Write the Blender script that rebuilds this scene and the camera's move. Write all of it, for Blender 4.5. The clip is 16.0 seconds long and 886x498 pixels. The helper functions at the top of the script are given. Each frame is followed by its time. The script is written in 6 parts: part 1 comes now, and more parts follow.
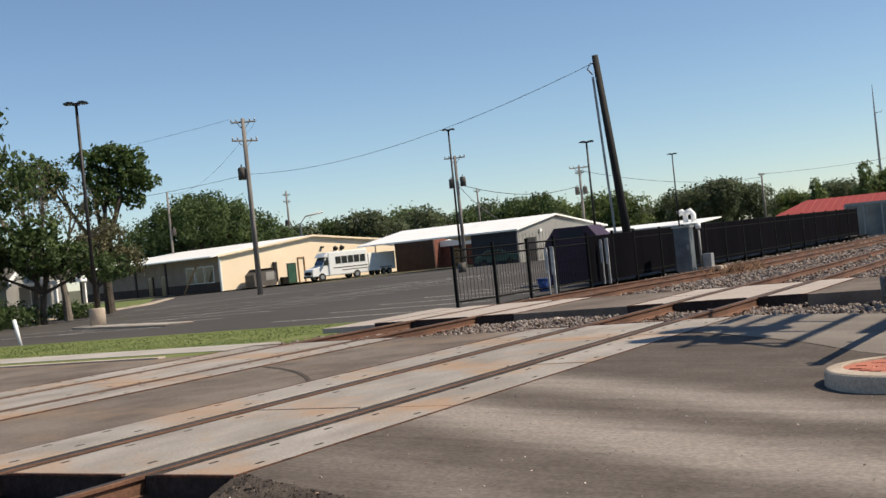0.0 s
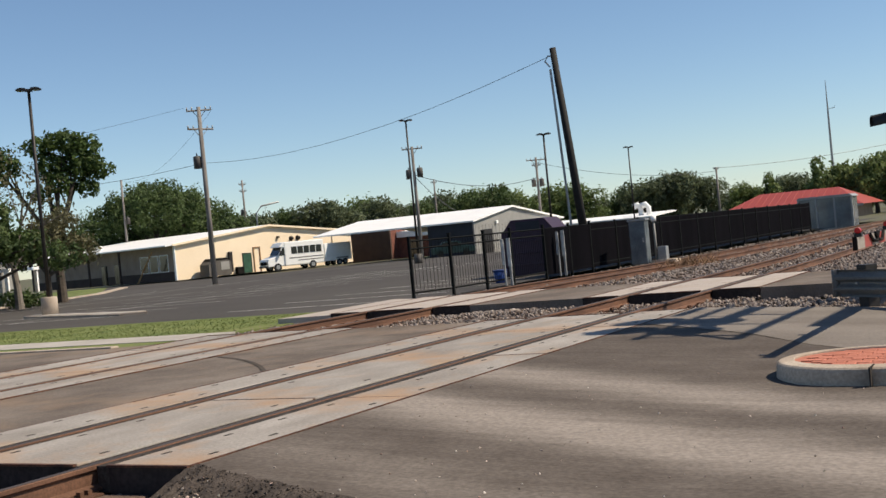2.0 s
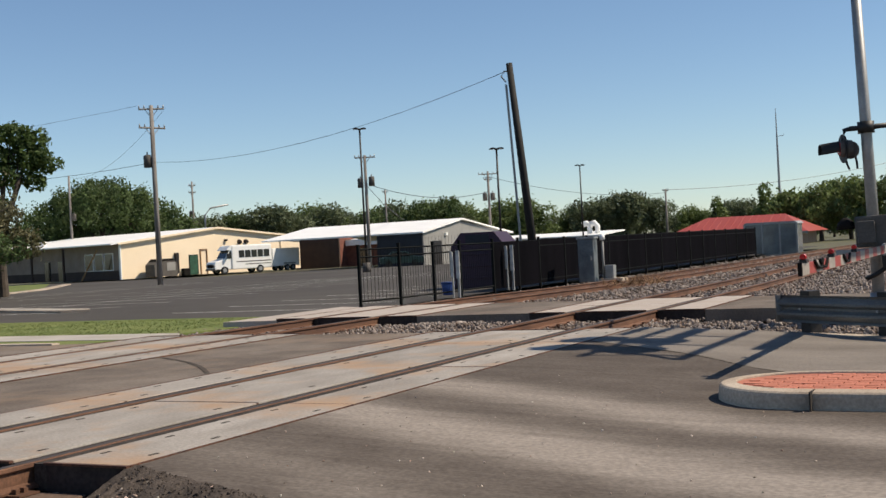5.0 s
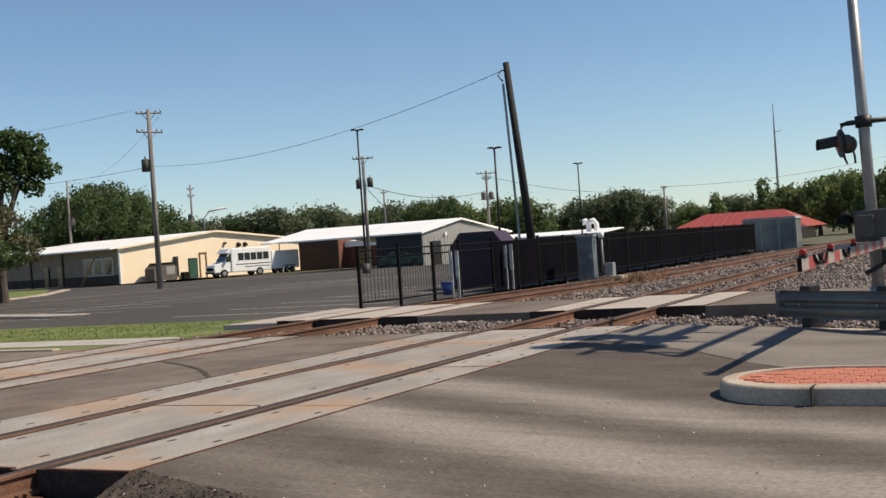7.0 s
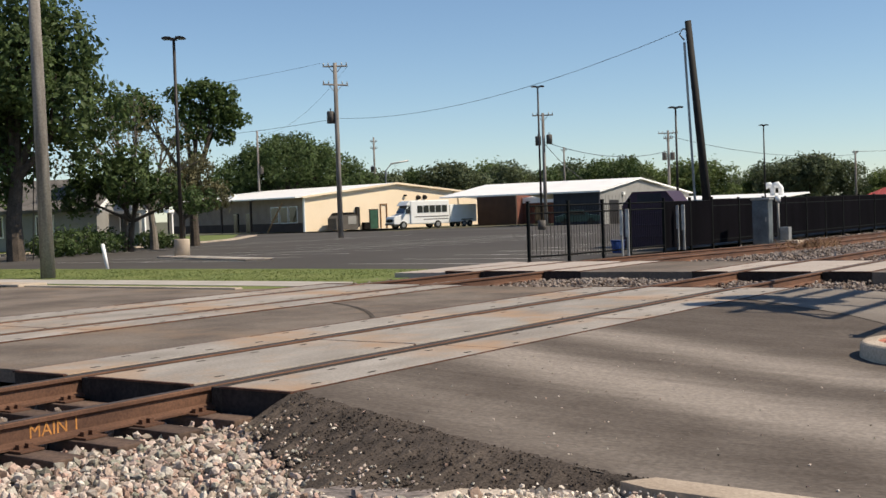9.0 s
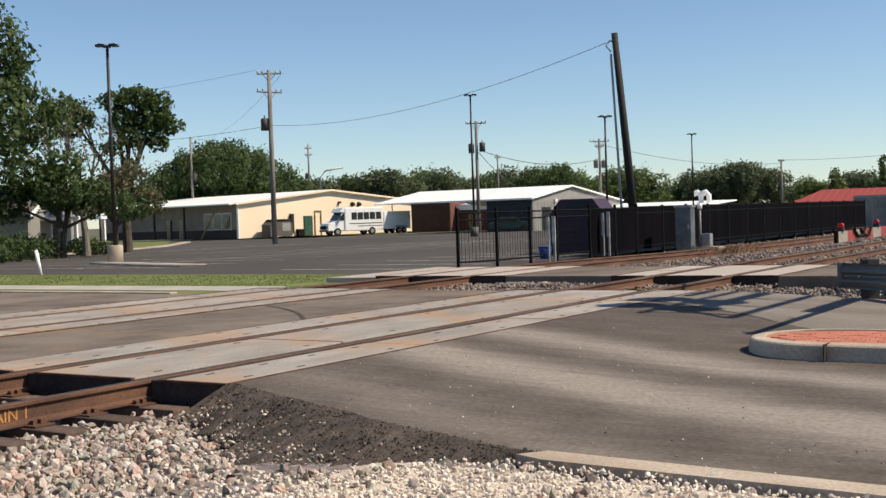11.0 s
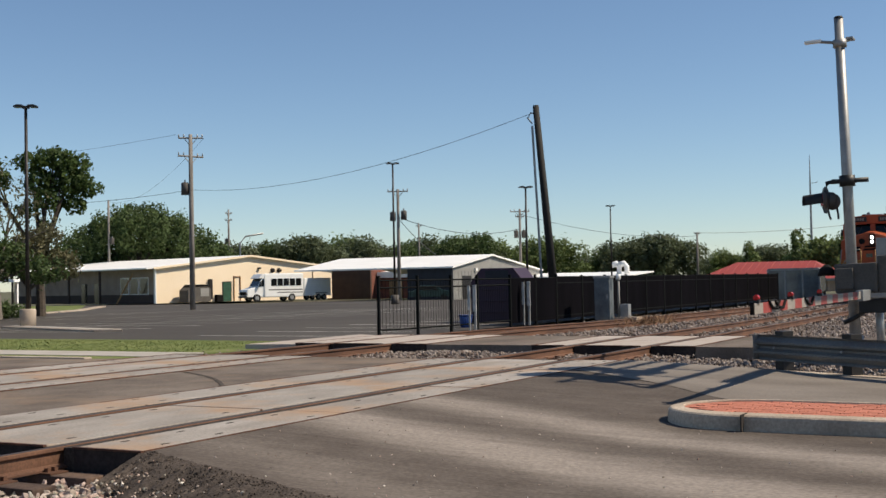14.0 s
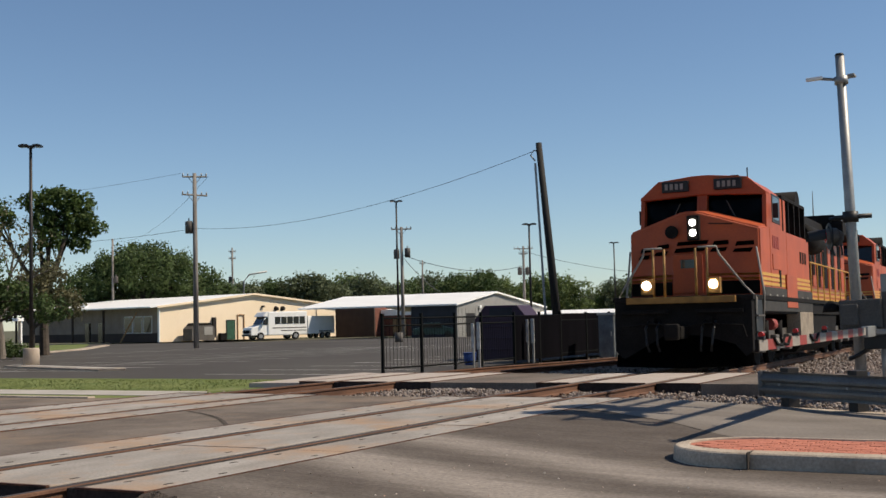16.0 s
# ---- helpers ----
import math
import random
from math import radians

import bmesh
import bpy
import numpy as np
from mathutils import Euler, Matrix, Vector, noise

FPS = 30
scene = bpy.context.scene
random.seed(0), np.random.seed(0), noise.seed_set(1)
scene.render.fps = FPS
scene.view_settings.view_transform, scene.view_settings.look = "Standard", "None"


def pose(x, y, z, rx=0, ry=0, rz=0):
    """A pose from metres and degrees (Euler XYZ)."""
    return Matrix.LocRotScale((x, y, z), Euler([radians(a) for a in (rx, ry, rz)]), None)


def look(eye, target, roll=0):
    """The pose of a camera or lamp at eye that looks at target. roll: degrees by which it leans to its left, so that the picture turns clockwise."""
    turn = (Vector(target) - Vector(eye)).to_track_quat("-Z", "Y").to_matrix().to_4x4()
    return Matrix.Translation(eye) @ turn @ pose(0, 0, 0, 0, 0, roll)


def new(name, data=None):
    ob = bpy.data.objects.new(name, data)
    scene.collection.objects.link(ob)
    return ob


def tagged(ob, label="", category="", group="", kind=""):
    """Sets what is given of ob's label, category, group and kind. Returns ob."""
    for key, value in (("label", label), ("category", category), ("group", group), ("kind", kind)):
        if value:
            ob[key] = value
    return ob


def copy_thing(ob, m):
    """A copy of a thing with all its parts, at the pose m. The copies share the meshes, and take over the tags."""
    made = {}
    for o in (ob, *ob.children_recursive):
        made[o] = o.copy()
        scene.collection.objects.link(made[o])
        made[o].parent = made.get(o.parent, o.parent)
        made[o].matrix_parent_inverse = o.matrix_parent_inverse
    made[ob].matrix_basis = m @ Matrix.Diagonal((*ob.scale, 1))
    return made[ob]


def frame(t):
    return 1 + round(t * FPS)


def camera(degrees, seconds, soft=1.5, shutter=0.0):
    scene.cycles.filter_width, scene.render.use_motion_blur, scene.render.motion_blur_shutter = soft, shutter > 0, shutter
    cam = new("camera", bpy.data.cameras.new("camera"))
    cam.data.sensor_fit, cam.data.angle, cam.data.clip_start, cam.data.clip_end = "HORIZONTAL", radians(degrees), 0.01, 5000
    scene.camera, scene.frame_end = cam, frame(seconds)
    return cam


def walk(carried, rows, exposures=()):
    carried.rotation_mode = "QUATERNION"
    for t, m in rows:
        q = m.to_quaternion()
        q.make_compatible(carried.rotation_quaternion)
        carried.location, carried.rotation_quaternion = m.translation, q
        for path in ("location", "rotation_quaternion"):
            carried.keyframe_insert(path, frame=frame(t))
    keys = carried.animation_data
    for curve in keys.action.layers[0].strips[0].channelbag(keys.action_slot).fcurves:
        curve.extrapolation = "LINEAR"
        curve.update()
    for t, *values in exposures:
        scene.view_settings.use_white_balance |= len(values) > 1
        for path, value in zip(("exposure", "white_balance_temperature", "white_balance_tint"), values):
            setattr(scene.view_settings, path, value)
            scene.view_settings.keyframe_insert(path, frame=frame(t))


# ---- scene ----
cam = camera(40.11, 16.0, soft=1.5)
ROWS = [
    (0, 6.978, -6.002, 1.308, 31.134, 0.147, 5.890),
    (0.5, 6.978, -6.003, 1.306, 31.066, 0.030, 5.988),
    (1, 6.977, -5.995, 1.304, 30.256, -0.340, 6.316),
    (1.5, 6.973, -5.990, 1.302, 29.536, -0.419, 5.853),
    (2, 6.969, -5.990, 1.304, 29.069, -0.475, 5.444),
    (2.5, 6.967, -5.989, 1.303, 28.364, -0.348, 4.991),
    (3, 6.962, -5.991, 1.302, 27.760, -0.075, 4.018),
    (3.5, 6.957, -6.001, 1.299, 27.181, 0.181, 2.948),
    (4, 6.954, -6.005, 1.298, 26.719, -0.016, 2.843),
    (6.5, 6.955, -6.004, 1.299, 26.746, -0.169, 3.424),
    (7, 6.954, -6.005, 1.301, 26.611, -0.139, 3.857),
    (7.5, 6.950, -6.012, 1.308, 26.704, -0.172, 4.283),
    (8, 7.004, -6.140, 1.285, 26.868, -0.402, 3.552),
    (8.3, 7.132, -6.179, 1.258, 31.711, -1.033, 1.473),
    (8.5, 7.259, -6.217, 1.231, 33.381, -1.006, 1.145),
    (8.7, 7.356, -6.304, 1.247, 35.143, -1.603, 1.888),
    (10.8, 7.997, -6.940, 1.216, 32.769, -1.763, 2.011),
    (11, 8.038, -7.045, 1.239, 32.016, -1.525, 1.873),
    (11.5, 8.034, -7.044, 1.240, 30.104, -0.501, 1.774),
    (12, 8.026, -7.051, 1.238, 29.144, 0.437, 1.110),
    (12.5, 8.024, -7.057, 1.237, 28.642, 1.023, 1.024),
    (13, 8.023, -7.058, 1.238, 28.361, 1.511, 1.056),
    (13.5, 8.022, -7.058, 1.236, 28.200, 1.643, 1.212),
    (14, 8.018, -7.059, 1.235, 28.260, 1.586, 1.119),
    (14.5, 8.017, -7.057, 1.240, 28.424, 1.948, 1.456),
    (15, 8.018, -7.057, 1.241, 28.361, 2.633, 1.177),
    (15.5, 8.019, -7.059, 1.240, 28.321, 3.034, 1.094),
    (16, 8.018, -7.061, 1.240, 28.442, 3.354, 1.336),
]
walk(cam, [(t, pose(x, y, z, 90 + pitch, roll, yaw)) for t, x, y, z, yaw, pitch, roll in ROWS], exposures=[(0, 0.43), (4, 0.39), (8, 0.38), (8.7, 0.41), (11, 0.47), (12.5, 0.38), (14.5, 0.31), (16, 0.25)])

# ---- light ----
world = bpy.data.worlds.new("sky")
scene.world = world
world.use_nodes = True
wn = world.node_tree
SUN_EL, SUN_AZ = 48.0, 66.0          # azimuth: degrees from +y towards +x
sky = wn.nodes.new("ShaderNodeTexSky")
sky.sky_type = "NISHITA"
sky.sun_disc = False
sky.sun_elevation, sky.sun_rotation = radians(SUN_EL), radians(SUN_AZ)
sky.air_density, sky.dust_density, sky.ozone_density = 0.85, 0.1, 3.2
bg = wn.nodes["Background"]
tint = wn.nodes.new("ShaderNodeMixRGB")
tint.blend_type = "MULTIPLY"
tint.inputs[0].default_value, tint.inputs[2].default_value = 1.0, (0.975, 0.99, 0.982, 1)
wn.links.new(sky.outputs[0], tint.inputs[1])
wn.links.new(tint.outputs[0], bg.inputs[0])
bg.inputs[1].default_value = 0.088
sun = new("sun", bpy.data.lights.new("sun", "SUN"))
sun.data.energy, sun.data.angle, sun.data.color = 4.5, radians(0.53), (1.0, 0.88, 0.71)
sd = Vector((math.sin(radians(SUN_AZ)) * math.cos(radians(SUN_EL)), math.cos(radians(SUN_AZ)) * math.cos(radians(SUN_EL)), math.sin(radians(SUN_EL))))
sun.matrix_world = look(sd * 100, (0, 0, 0))
scene.view_settings.exposure = 0.0


# ---- materials ----
def mat(name, base, rough=0.8, metal=0.0, vary=0.25, scale=3.0, fine=40.0, bump=0.2, second=None, amount=0.5, stretch=(1, 1, 1), spec=0.4, island=0.0, per_object=0.0, world_space=False):
    m = bpy.data.materials.new(name)
    m.use_nodes = True
    nt = m.node_tree
    n, l = nt.nodes, nt.links
    b = n["Principled BSDF"]
    b.inputs["Roughness"].default_value, b.inputs["Metallic"].default_value = rough, metal
    b.inputs["Specular IOR Level"].default_value = spec
    if world_space:
        co = n.new("ShaderNodeNewGeometry").outputs["Position"]
    else:
        co = n.new("ShaderNodeTexCoord").outputs["Object"]
    mp = n.new("ShaderNodeMapping")
    mp.inputs["Scale"].default_value = stretch
    l.new(co, mp.inputs[0])
    big, small = n.new("ShaderNodeTexNoise"), n.new("ShaderNodeTexNoise")
    big.inputs["Scale"].default_value, big.inputs["Detail"].default_value = scale, 5
    small.inputs["Scale"].default_value, small.inputs["Detail"].default_value = fine, 3
    l.new(mp.outputs[0], big.inputs[0])
    l.new(co, small.inputs[0])
    sec = second or tuple(c * 0.55 for c in base)
    ramp = n.new("ShaderNodeValToRGB")
    ramp.color_ramp.elements[0].position, ramp.color_ramp.elements[1].position = 0.5 - 0.25 * (1.1 - amount), 0.5 + 0.3 * (1.1 - amount)
    ramp.color_ramp.elements[0].color, ramp.color_ramp.elements[1].color = (*sec, 1), (*base, 1)
    l.new(big.outputs[0], ramp.inputs[0])
    mr = n.new("ShaderNodeMapRange")
    mr.inputs["From Min"].default_value, mr.inputs["From Max"].default_value = 0.25, 0.75
    mr.inputs["To Min"].default_value, mr.inputs["To Max"].default_value = 1 - vary, 1 + vary
    l.new(small.outputs[0], mr.inputs[0])
    hsv = n.new("ShaderNodeHueSaturation")
    l.new(ramp.outputs[0], hsv.inputs["Color"])
    l.new(mr.outputs[0], hsv.inputs["Value"])
    out = hsv.outputs[0]
    if island or per_object:
        src = n.new("ShaderNodeNewGeometry").outputs["Random Per Island"] if island else n.new("ShaderNodeObjectInfo").outputs["Random"]
        r2 = n.new("ShaderNodeMapRange")
        k = island or per_object
        r2.inputs["To Min"].default_value, r2.inputs["To Max"].default_value = 1 - k, 1 + k
        l.new(src, r2.inputs[0])
        h2 = n.new("ShaderNodeHueSaturation")
        l.new(out, h2.inputs["Color"])
        l.new(r2.outputs[0], h2.inputs["Value"])
        out = h2.outputs[0]
    l.new(out, b.inputs["Base Color"])
    if bump:
        bp = n.new("ShaderNodeBump")
        bp.inputs["Strength"].default_value, bp.inputs["Distance"].default_value = bump, 0.01
        l.new(small.outputs[0], bp.inputs["Height"])
        l.new(bp.outputs[0], b.inputs["Normal"])
    return m


def glow(name, color, strength):
    m = bpy.data.materials.new(name)
    m.use_nodes = True
    b = m.node_tree.nodes["Principled BSDF"]
    b.inputs["Base Color"].default_value = (*color, 1)
    b.inputs["Emission Color"].default_value = (*color, 1)
    b.inputs["Emission Strength"].default_value = strength
    return m


def leafmat(name, base, dark):
    m = mat(name, base, 0.6, vary=0.2, scale=0.5, fine=6.0, bump=0.0, second=dark, amount=0.4, island=0.35, spec=0.25)
    b = m.node_tree.nodes["Principled BSDF"]
    b.inputs["Transmission Weight"].default_value = 0.0
    b.inputs["Subsurface Weight"].default_value = 0.0
    tr = m.node_tree.nodes.new("ShaderNodeBsdfTranslucent")
    mix = m.node_tree.nodes.new("ShaderNodeMixShader")
    mix.inputs[0].default_value = 0.38
    l = m.node_tree.links
    src = b.inputs["Base Color"].links[0].from_socket
    l.new(src, tr.inputs[0])
    l.new(b.outputs[0], mix.inputs[1])
    l.new(tr.outputs[0], mix.inputs[2])
    l.new(mix.outputs[0], m.node_tree.nodes["Material Output"].inputs[0])
    return m


ASPHALT = mat("asphalt", (0.17, 0.155, 0.14), 0.95, vary=0.24, scale=0.55, fine=26, bump=0.5, spec=0.12, second=(0.085, 0.078, 0.072), amount=0.55, stretch=(0.14, 1.15, 1), world_space=True)
ASPHALT_OLD = mat("asphalt_between", (0.185, 0.155, 0.13), 0.95, vary=0.25, scale=0.8, fine=45, bump=0.5, spec=0.12, second=(0.11, 0.09, 0.076), amount=0.6, world_space=True)
ASPHALT_BLACK = mat("asphalt_crumbly", (0.088, 0.071, 0.059), 0.95, vary=0.5, scale=3, fine=60, bump=0.7, spec=0.1, second=(0.05, 0.041, 0.035), world_space=True)
LOT = mat("lot_asphalt", (0.088, 0.08, 0.072), 0.85, vary=0.2, scale=0.12, fine=20, bump=0.3, second=(0.062, 0.056, 0.051), world_space=True, spec=0.1)
OLD_STRIPE = mat("faded_white", (0.28, 0.25, 0.215), 0.7, vary=0.15, scale=4, fine=30, second=(0.26, 0.23, 0.2))
DULL_YELLOW = mat("dull_yellow", (0.34, 0.17, 0.035), 0.6)
LINE = mat("line_paint", (0.6, 0.58, 0.54), 0.7, vary=0.3, scale=1.5, fine=12, second=(0.3, 0.28, 0.26), amount=0.4)
PANEL = mat("panel_concrete", (0.335, 0.307, 0.277), 0.92, vary=0.2, scale=1.3, fine=34, bump=0.4, spec=0.15, second=(0.245, 0.22, 0.195), amount=0.5, per_object=0.1, stretch=(1.6, 0.7, 1), world_space=True)
ROAD_GREY = mat("asphalt_grey", (0.225, 0.198, 0.172), 0.95, vary=0.22, scale=0.9, fine=40, bump=0.4, spec=0.12, second=(0.15, 0.13, 0.112), amount=0.45, stretch=(0.5, 1.2, 1), world_space=True)
PANEL_PALE = mat("path_concrete", (0.4, 0.35, 0.31), 0.85, vary=0.15, scale=1.5, fine=35, bump=0.3, second=(0.36, 0.3, 0.25), amount=0.4, world_space=True)
STEEL_EDGE = mat("rusted_edge", (0.13, 0.055, 0.03), 0.8, metal=0.2, vary=0.4, scale=5, fine=40, second=(0.05, 0.025, 0.018))
DARK_END = mat("panel_end", (0.04, 0.03, 0.027), 0.9, vary=0.4, scale=5, fine=30)
RAIL = mat("rusted_rail", (0.17, 0.085, 0.05), 0.75, metal=0.25, vary=0.3, scale=4, fine=50, second=(0.09, 0.045, 0.028), stretch=(1, 0.3, 1))
RAIL_TOP = mat("polished_rail", (0.1, 0.075, 0.06), 0.55, metal=0.3, spec=0.25, vary=0.2, scale=3, fine=30, second=(0.065, 0.05, 0.042), stretch=(3, 0.2, 1))
RUBBER = mat("flangeway_filler", (0.062, 0.053, 0.047), 0.95, spec=0.1, vary=0.4, scale=6, fine=40)
TIE = mat("creosote_tie", (0.13, 0.085, 0.06), 0.9, vary=0.35, scale=3, fine=30, bump=0.7, second=(0.07, 0.045, 0.035), per_object=0.25, stretch=(0.3, 3, 1))
BALLAST = mat("ballast_bed", (0.26, 0.22, 0.2), 0.95, vary=0.55, scale=9, fine=26, bump=1.0, second=(0.12, 0.1, 0.09), world_space=True)
CONCRETE = mat("kerb_concrete", (0.47, 0.395, 0.315), 0.95, spec=0.12, vary=0.2, scale=1.6, fine=40, bump=0.35, second=(0.33, 0.265, 0.205))
WALK = mat("pavement_concrete", (0.42, 0.38, 0.34), 0.9, vary=0.12, scale=0.8, fine=25, second=(0.33, 0.3, 0.26), world_space=True)
BRICK_RED = mat("paver_red", (0.45, 0.175, 0.118), 0.9, spec=0.15, vary=0.2, scale=1.2, fine=30, second=(0.4, 0.148, 0.098), per_object=0.1, island=0.0)
GRASS = mat("grass", (0.165, 0.185, 0.066), 0.9, spec=0.1, vary=0.25, scale=0.7, fine=24, bump=0.6, second=(0.105, 0.135, 0.042), world_space=True)
BLADE = mat("grass_blade", (0.17, 0.195, 0.068), 0.8, spec=0.1, vary=0.2, scale=0.8, fine=5, bump=0, second=(0.135, 0.16, 0.054), island=0.14)
SOIL = mat("open_ground", (0.1, 0.105, 0.05), 0.95, vary=0.3, scale=0.05, fine=3, second=(0.09, 0.08, 0.05), world_space=True)
WOOD_POLE = mat("weathered_pole", (0.27, 0.248, 0.225), 0.9, vary=0.25, scale=1.5, fine=20, bump=0.5, second=(0.135, 0.117, 0.102), stretch=(4, 4, 0.3))
BLACK_POLE = mat("tarred_pole", (0.02, 0.018, 0.016), 0.8, vary=0.4, scale=2, fine=20)
GREY_STEEL = mat("galvanised_steel", (0.34, 0.34, 0.335), 0.5, metal=0.5, vary=0.12, scale=4, fine=40, second=(0.27, 0.27, 0.265))
DARK_STEEL = mat("bronze_steel", (0.035, 0.03, 0.028), 0.5, metal=0.3, vary=0.2, scale=4, fine=30)
BLACK = mat("black_paint", (0.016, 0.016, 0.017), 0.5, vary=0.25, scale=3, fine=30)
FENCE_MAT = mat("fence_black", (0.009, 0.01, 0.01), 0.8, spec=0.08, vary=0.2, scale=3, fine=30)
SCREEN = mat("privacy_mesh", (0.006, 0.0055, 0.0075), 0.95, vary=0.4, scale=0.9, fine=60, second=(0.003, 0.003, 0.004), stretch=(1, 2, 0.3), spec=0.02)
WHITE = mat("white_paint", (0.86, 0.85, 0.82), 0.45, vary=0.04, scale=1.5, fine=20, second=(0.8, 0.79, 0.76), bump=0.05)
WHITE_ROOF = mat("white_roof", (0.86, 0.85, 0.82), 0.5, vary=0.04, scale=0.3, fine=10, second=(0.78, 0.77, 0.74), stretch=(1, 4, 1))
TAN = mat("tan_metal_siding", (0.84, 0.69, 0.5), 0.7, vary=0.04, scale=0.4, fine=8, second=(0.8, 0.65, 0.46), bump=0.05)
# on the tan warehouse's porch wall this brown also carries the eave's shade
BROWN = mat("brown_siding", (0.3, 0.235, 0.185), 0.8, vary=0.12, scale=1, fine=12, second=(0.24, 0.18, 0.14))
BROWN_DARK = mat("dark_brown_siding", (0.06, 0.038, 0.028), 0.8, vary=0.15, scale=1, fine=12, second=(0.045, 0.028, 0.022))
BRICKW = mat("red_brick", (0.2, 0.075, 0.05), 0.85, vary=0.25, scale=2, fine=14, second=(0.14, 0.05, 0.034))
GREY_SIDING = mat("grey_metal_siding", (0.27, 0.262, 0.245), 0.6, vary=0.08, scale=0.6, fine=8, second=(0.22, 0.213, 0.2))
NAVY = mat("dark_blue_siding", (0.018, 0.02, 0.032), 0.6, vary=0.15, scale=1, fine=12)
RED_ROOF = mat("red_metal_roof", (0.3, 0.058, 0.042), 0.5, vary=0.08, scale=0.5, fine=8, second=(0.3, 0.05, 0.035))
PURPLE = mat("purple_paint", (0.032, 0.012, 0.032), 0.55, vary=0.2, scale=2, fine=20, second=(0.032, 0.012, 0.032))
GLASS = mat("dark_glass", (0.006, 0.007, 0.008), 0.12, vary=0.1, scale=2, fine=10, bump=0.0, spec=0.6)
GLASS_GREY = mat("shelter_panel", (0.2, 0.22, 0.23), 0.15, vary=0.1, scale=1, fine=10, bump=0.0, spec=0.6)
ORANGE = mat("orange_paint", (0.44, 0.078, 0.018), 0.5, vary=0.1, scale=1.2, fine=25, second=(0.34, 0.058, 0.015), bump=0.05)
YELLOW = mat("yellow_paint", (0.6, 0.32, 0.05), 0.5, vary=0.1, scale=2, fine=25, second=(0.5, 0.26, 0.04))
GRIME = mat("grimy_underframe", (0.014, 0.012, 0.011), 0.8, spec=0.12, vary=0.4, scale=3, fine=25, second=(0.008, 0.007, 0.0065))
GRIME_GREY = mat("dusty_grey_paint", (0.1, 0.09, 0.08), 0.7, vary=0.2, scale=3, fine=25, second=(0.075, 0.066, 0.058))
RED_REFLECT = mat("red_stripe", (0.27, 0.042, 0.033), 0.6, vary=0.15, scale=3, fine=20, second=(0.26, 0.04, 0.03))
RED_LENS = mat("red_lens", (0.6, 0.01, 0.015), 0.2, vary=0.05, scale=3, fine=20, bump=0)
GREEN_PAINT = mat("green_paint", (0.03, 0.1, 0.06), 0.6)
BLUE_PLASTIC = mat("blue_plastic", (0.03, 0.08, 0.3), 0.45)
TYRE = mat("tyre_rubber", (0.02, 0.02, 0.02), 0.85)
WOOD = mat("pale_timber", (0.42, 0.24, 0.11), 0.8, scale=3, fine=20)
BARK = mat("bark", (0.085, 0.065, 0.05), 0.9, vary=0.35, scale=3, fine=15, bump=0.8, second=(0.05, 0.04, 0.03))
DEADWOOD = mat("dead_wood", (0.2, 0.17, 0.14), 0.9, vary=0.3, scale=3, fine=15)
LEAF = leafmat("leaf_green", (0.1, 0.145, 0.038), (0.052, 0.085, 0.024))
LEAF_DARK = leafmat("leaf_dark", (0.098, 0.136, 0.044), (0.052, 0.083, 0.028))
LEAF_PALE = leafmat("leaf_pale", (0.17, 0.21, 0.07), (0.1, 0.14, 0.045))
# paler, greyer leaf for the skyline: distance haze is mixed into the colour
LEAF_HAZED = leafmat("leaf_hazed", (0.14, 0.165, 0.085), (0.085, 0.105, 0.055))
LEAF_DRY = leafmat("leaf_dry", (0.16, 0.145, 0.075), (0.09, 0.09, 0.045))
RUSTY_BRUSH = mat("dry_weeds", (0.2, 0.115, 0.06), 0.9, vary=0.3, island=0.3)
LAMP_ON = glow("headlight_on", (1.0, 0.95, 0.85), 14.0)
SILL = mat("dark_sill", (0.045, 0.04, 0.034), 0.75, vary=0.3, scale=3, fine=25)
GUARD_STEEL = mat("weathered_galvanised", (0.2, 0.2, 0.19), 0.65, metal=0.3, vary=0.2, scale=2.5, fine=35, second=(0.13, 0.125, 0.12), stretch=(0.3, 1, 1))
DUST = mat("dusty_beige", (0.3, 0.25, 0.19), 0.85, vary=0.25, scale=3, fine=25, second=(0.2, 0.16, 0.12))
PAINT_MARK = mat("orange_marking", (0.62, 0.27, 0.07), 0.8, vary=0.3, scale=8, fine=60)
SIGN_WHITE = mat("weathered_white", (0.6, 0.6, 0.58), 0.7, vary=0.12, scale=5, fine=30)
SHINGLE = mat("grey_shingle", (0.16, 0.145, 0.13), 0.9, vary=0.2, scale=2, fine=20)


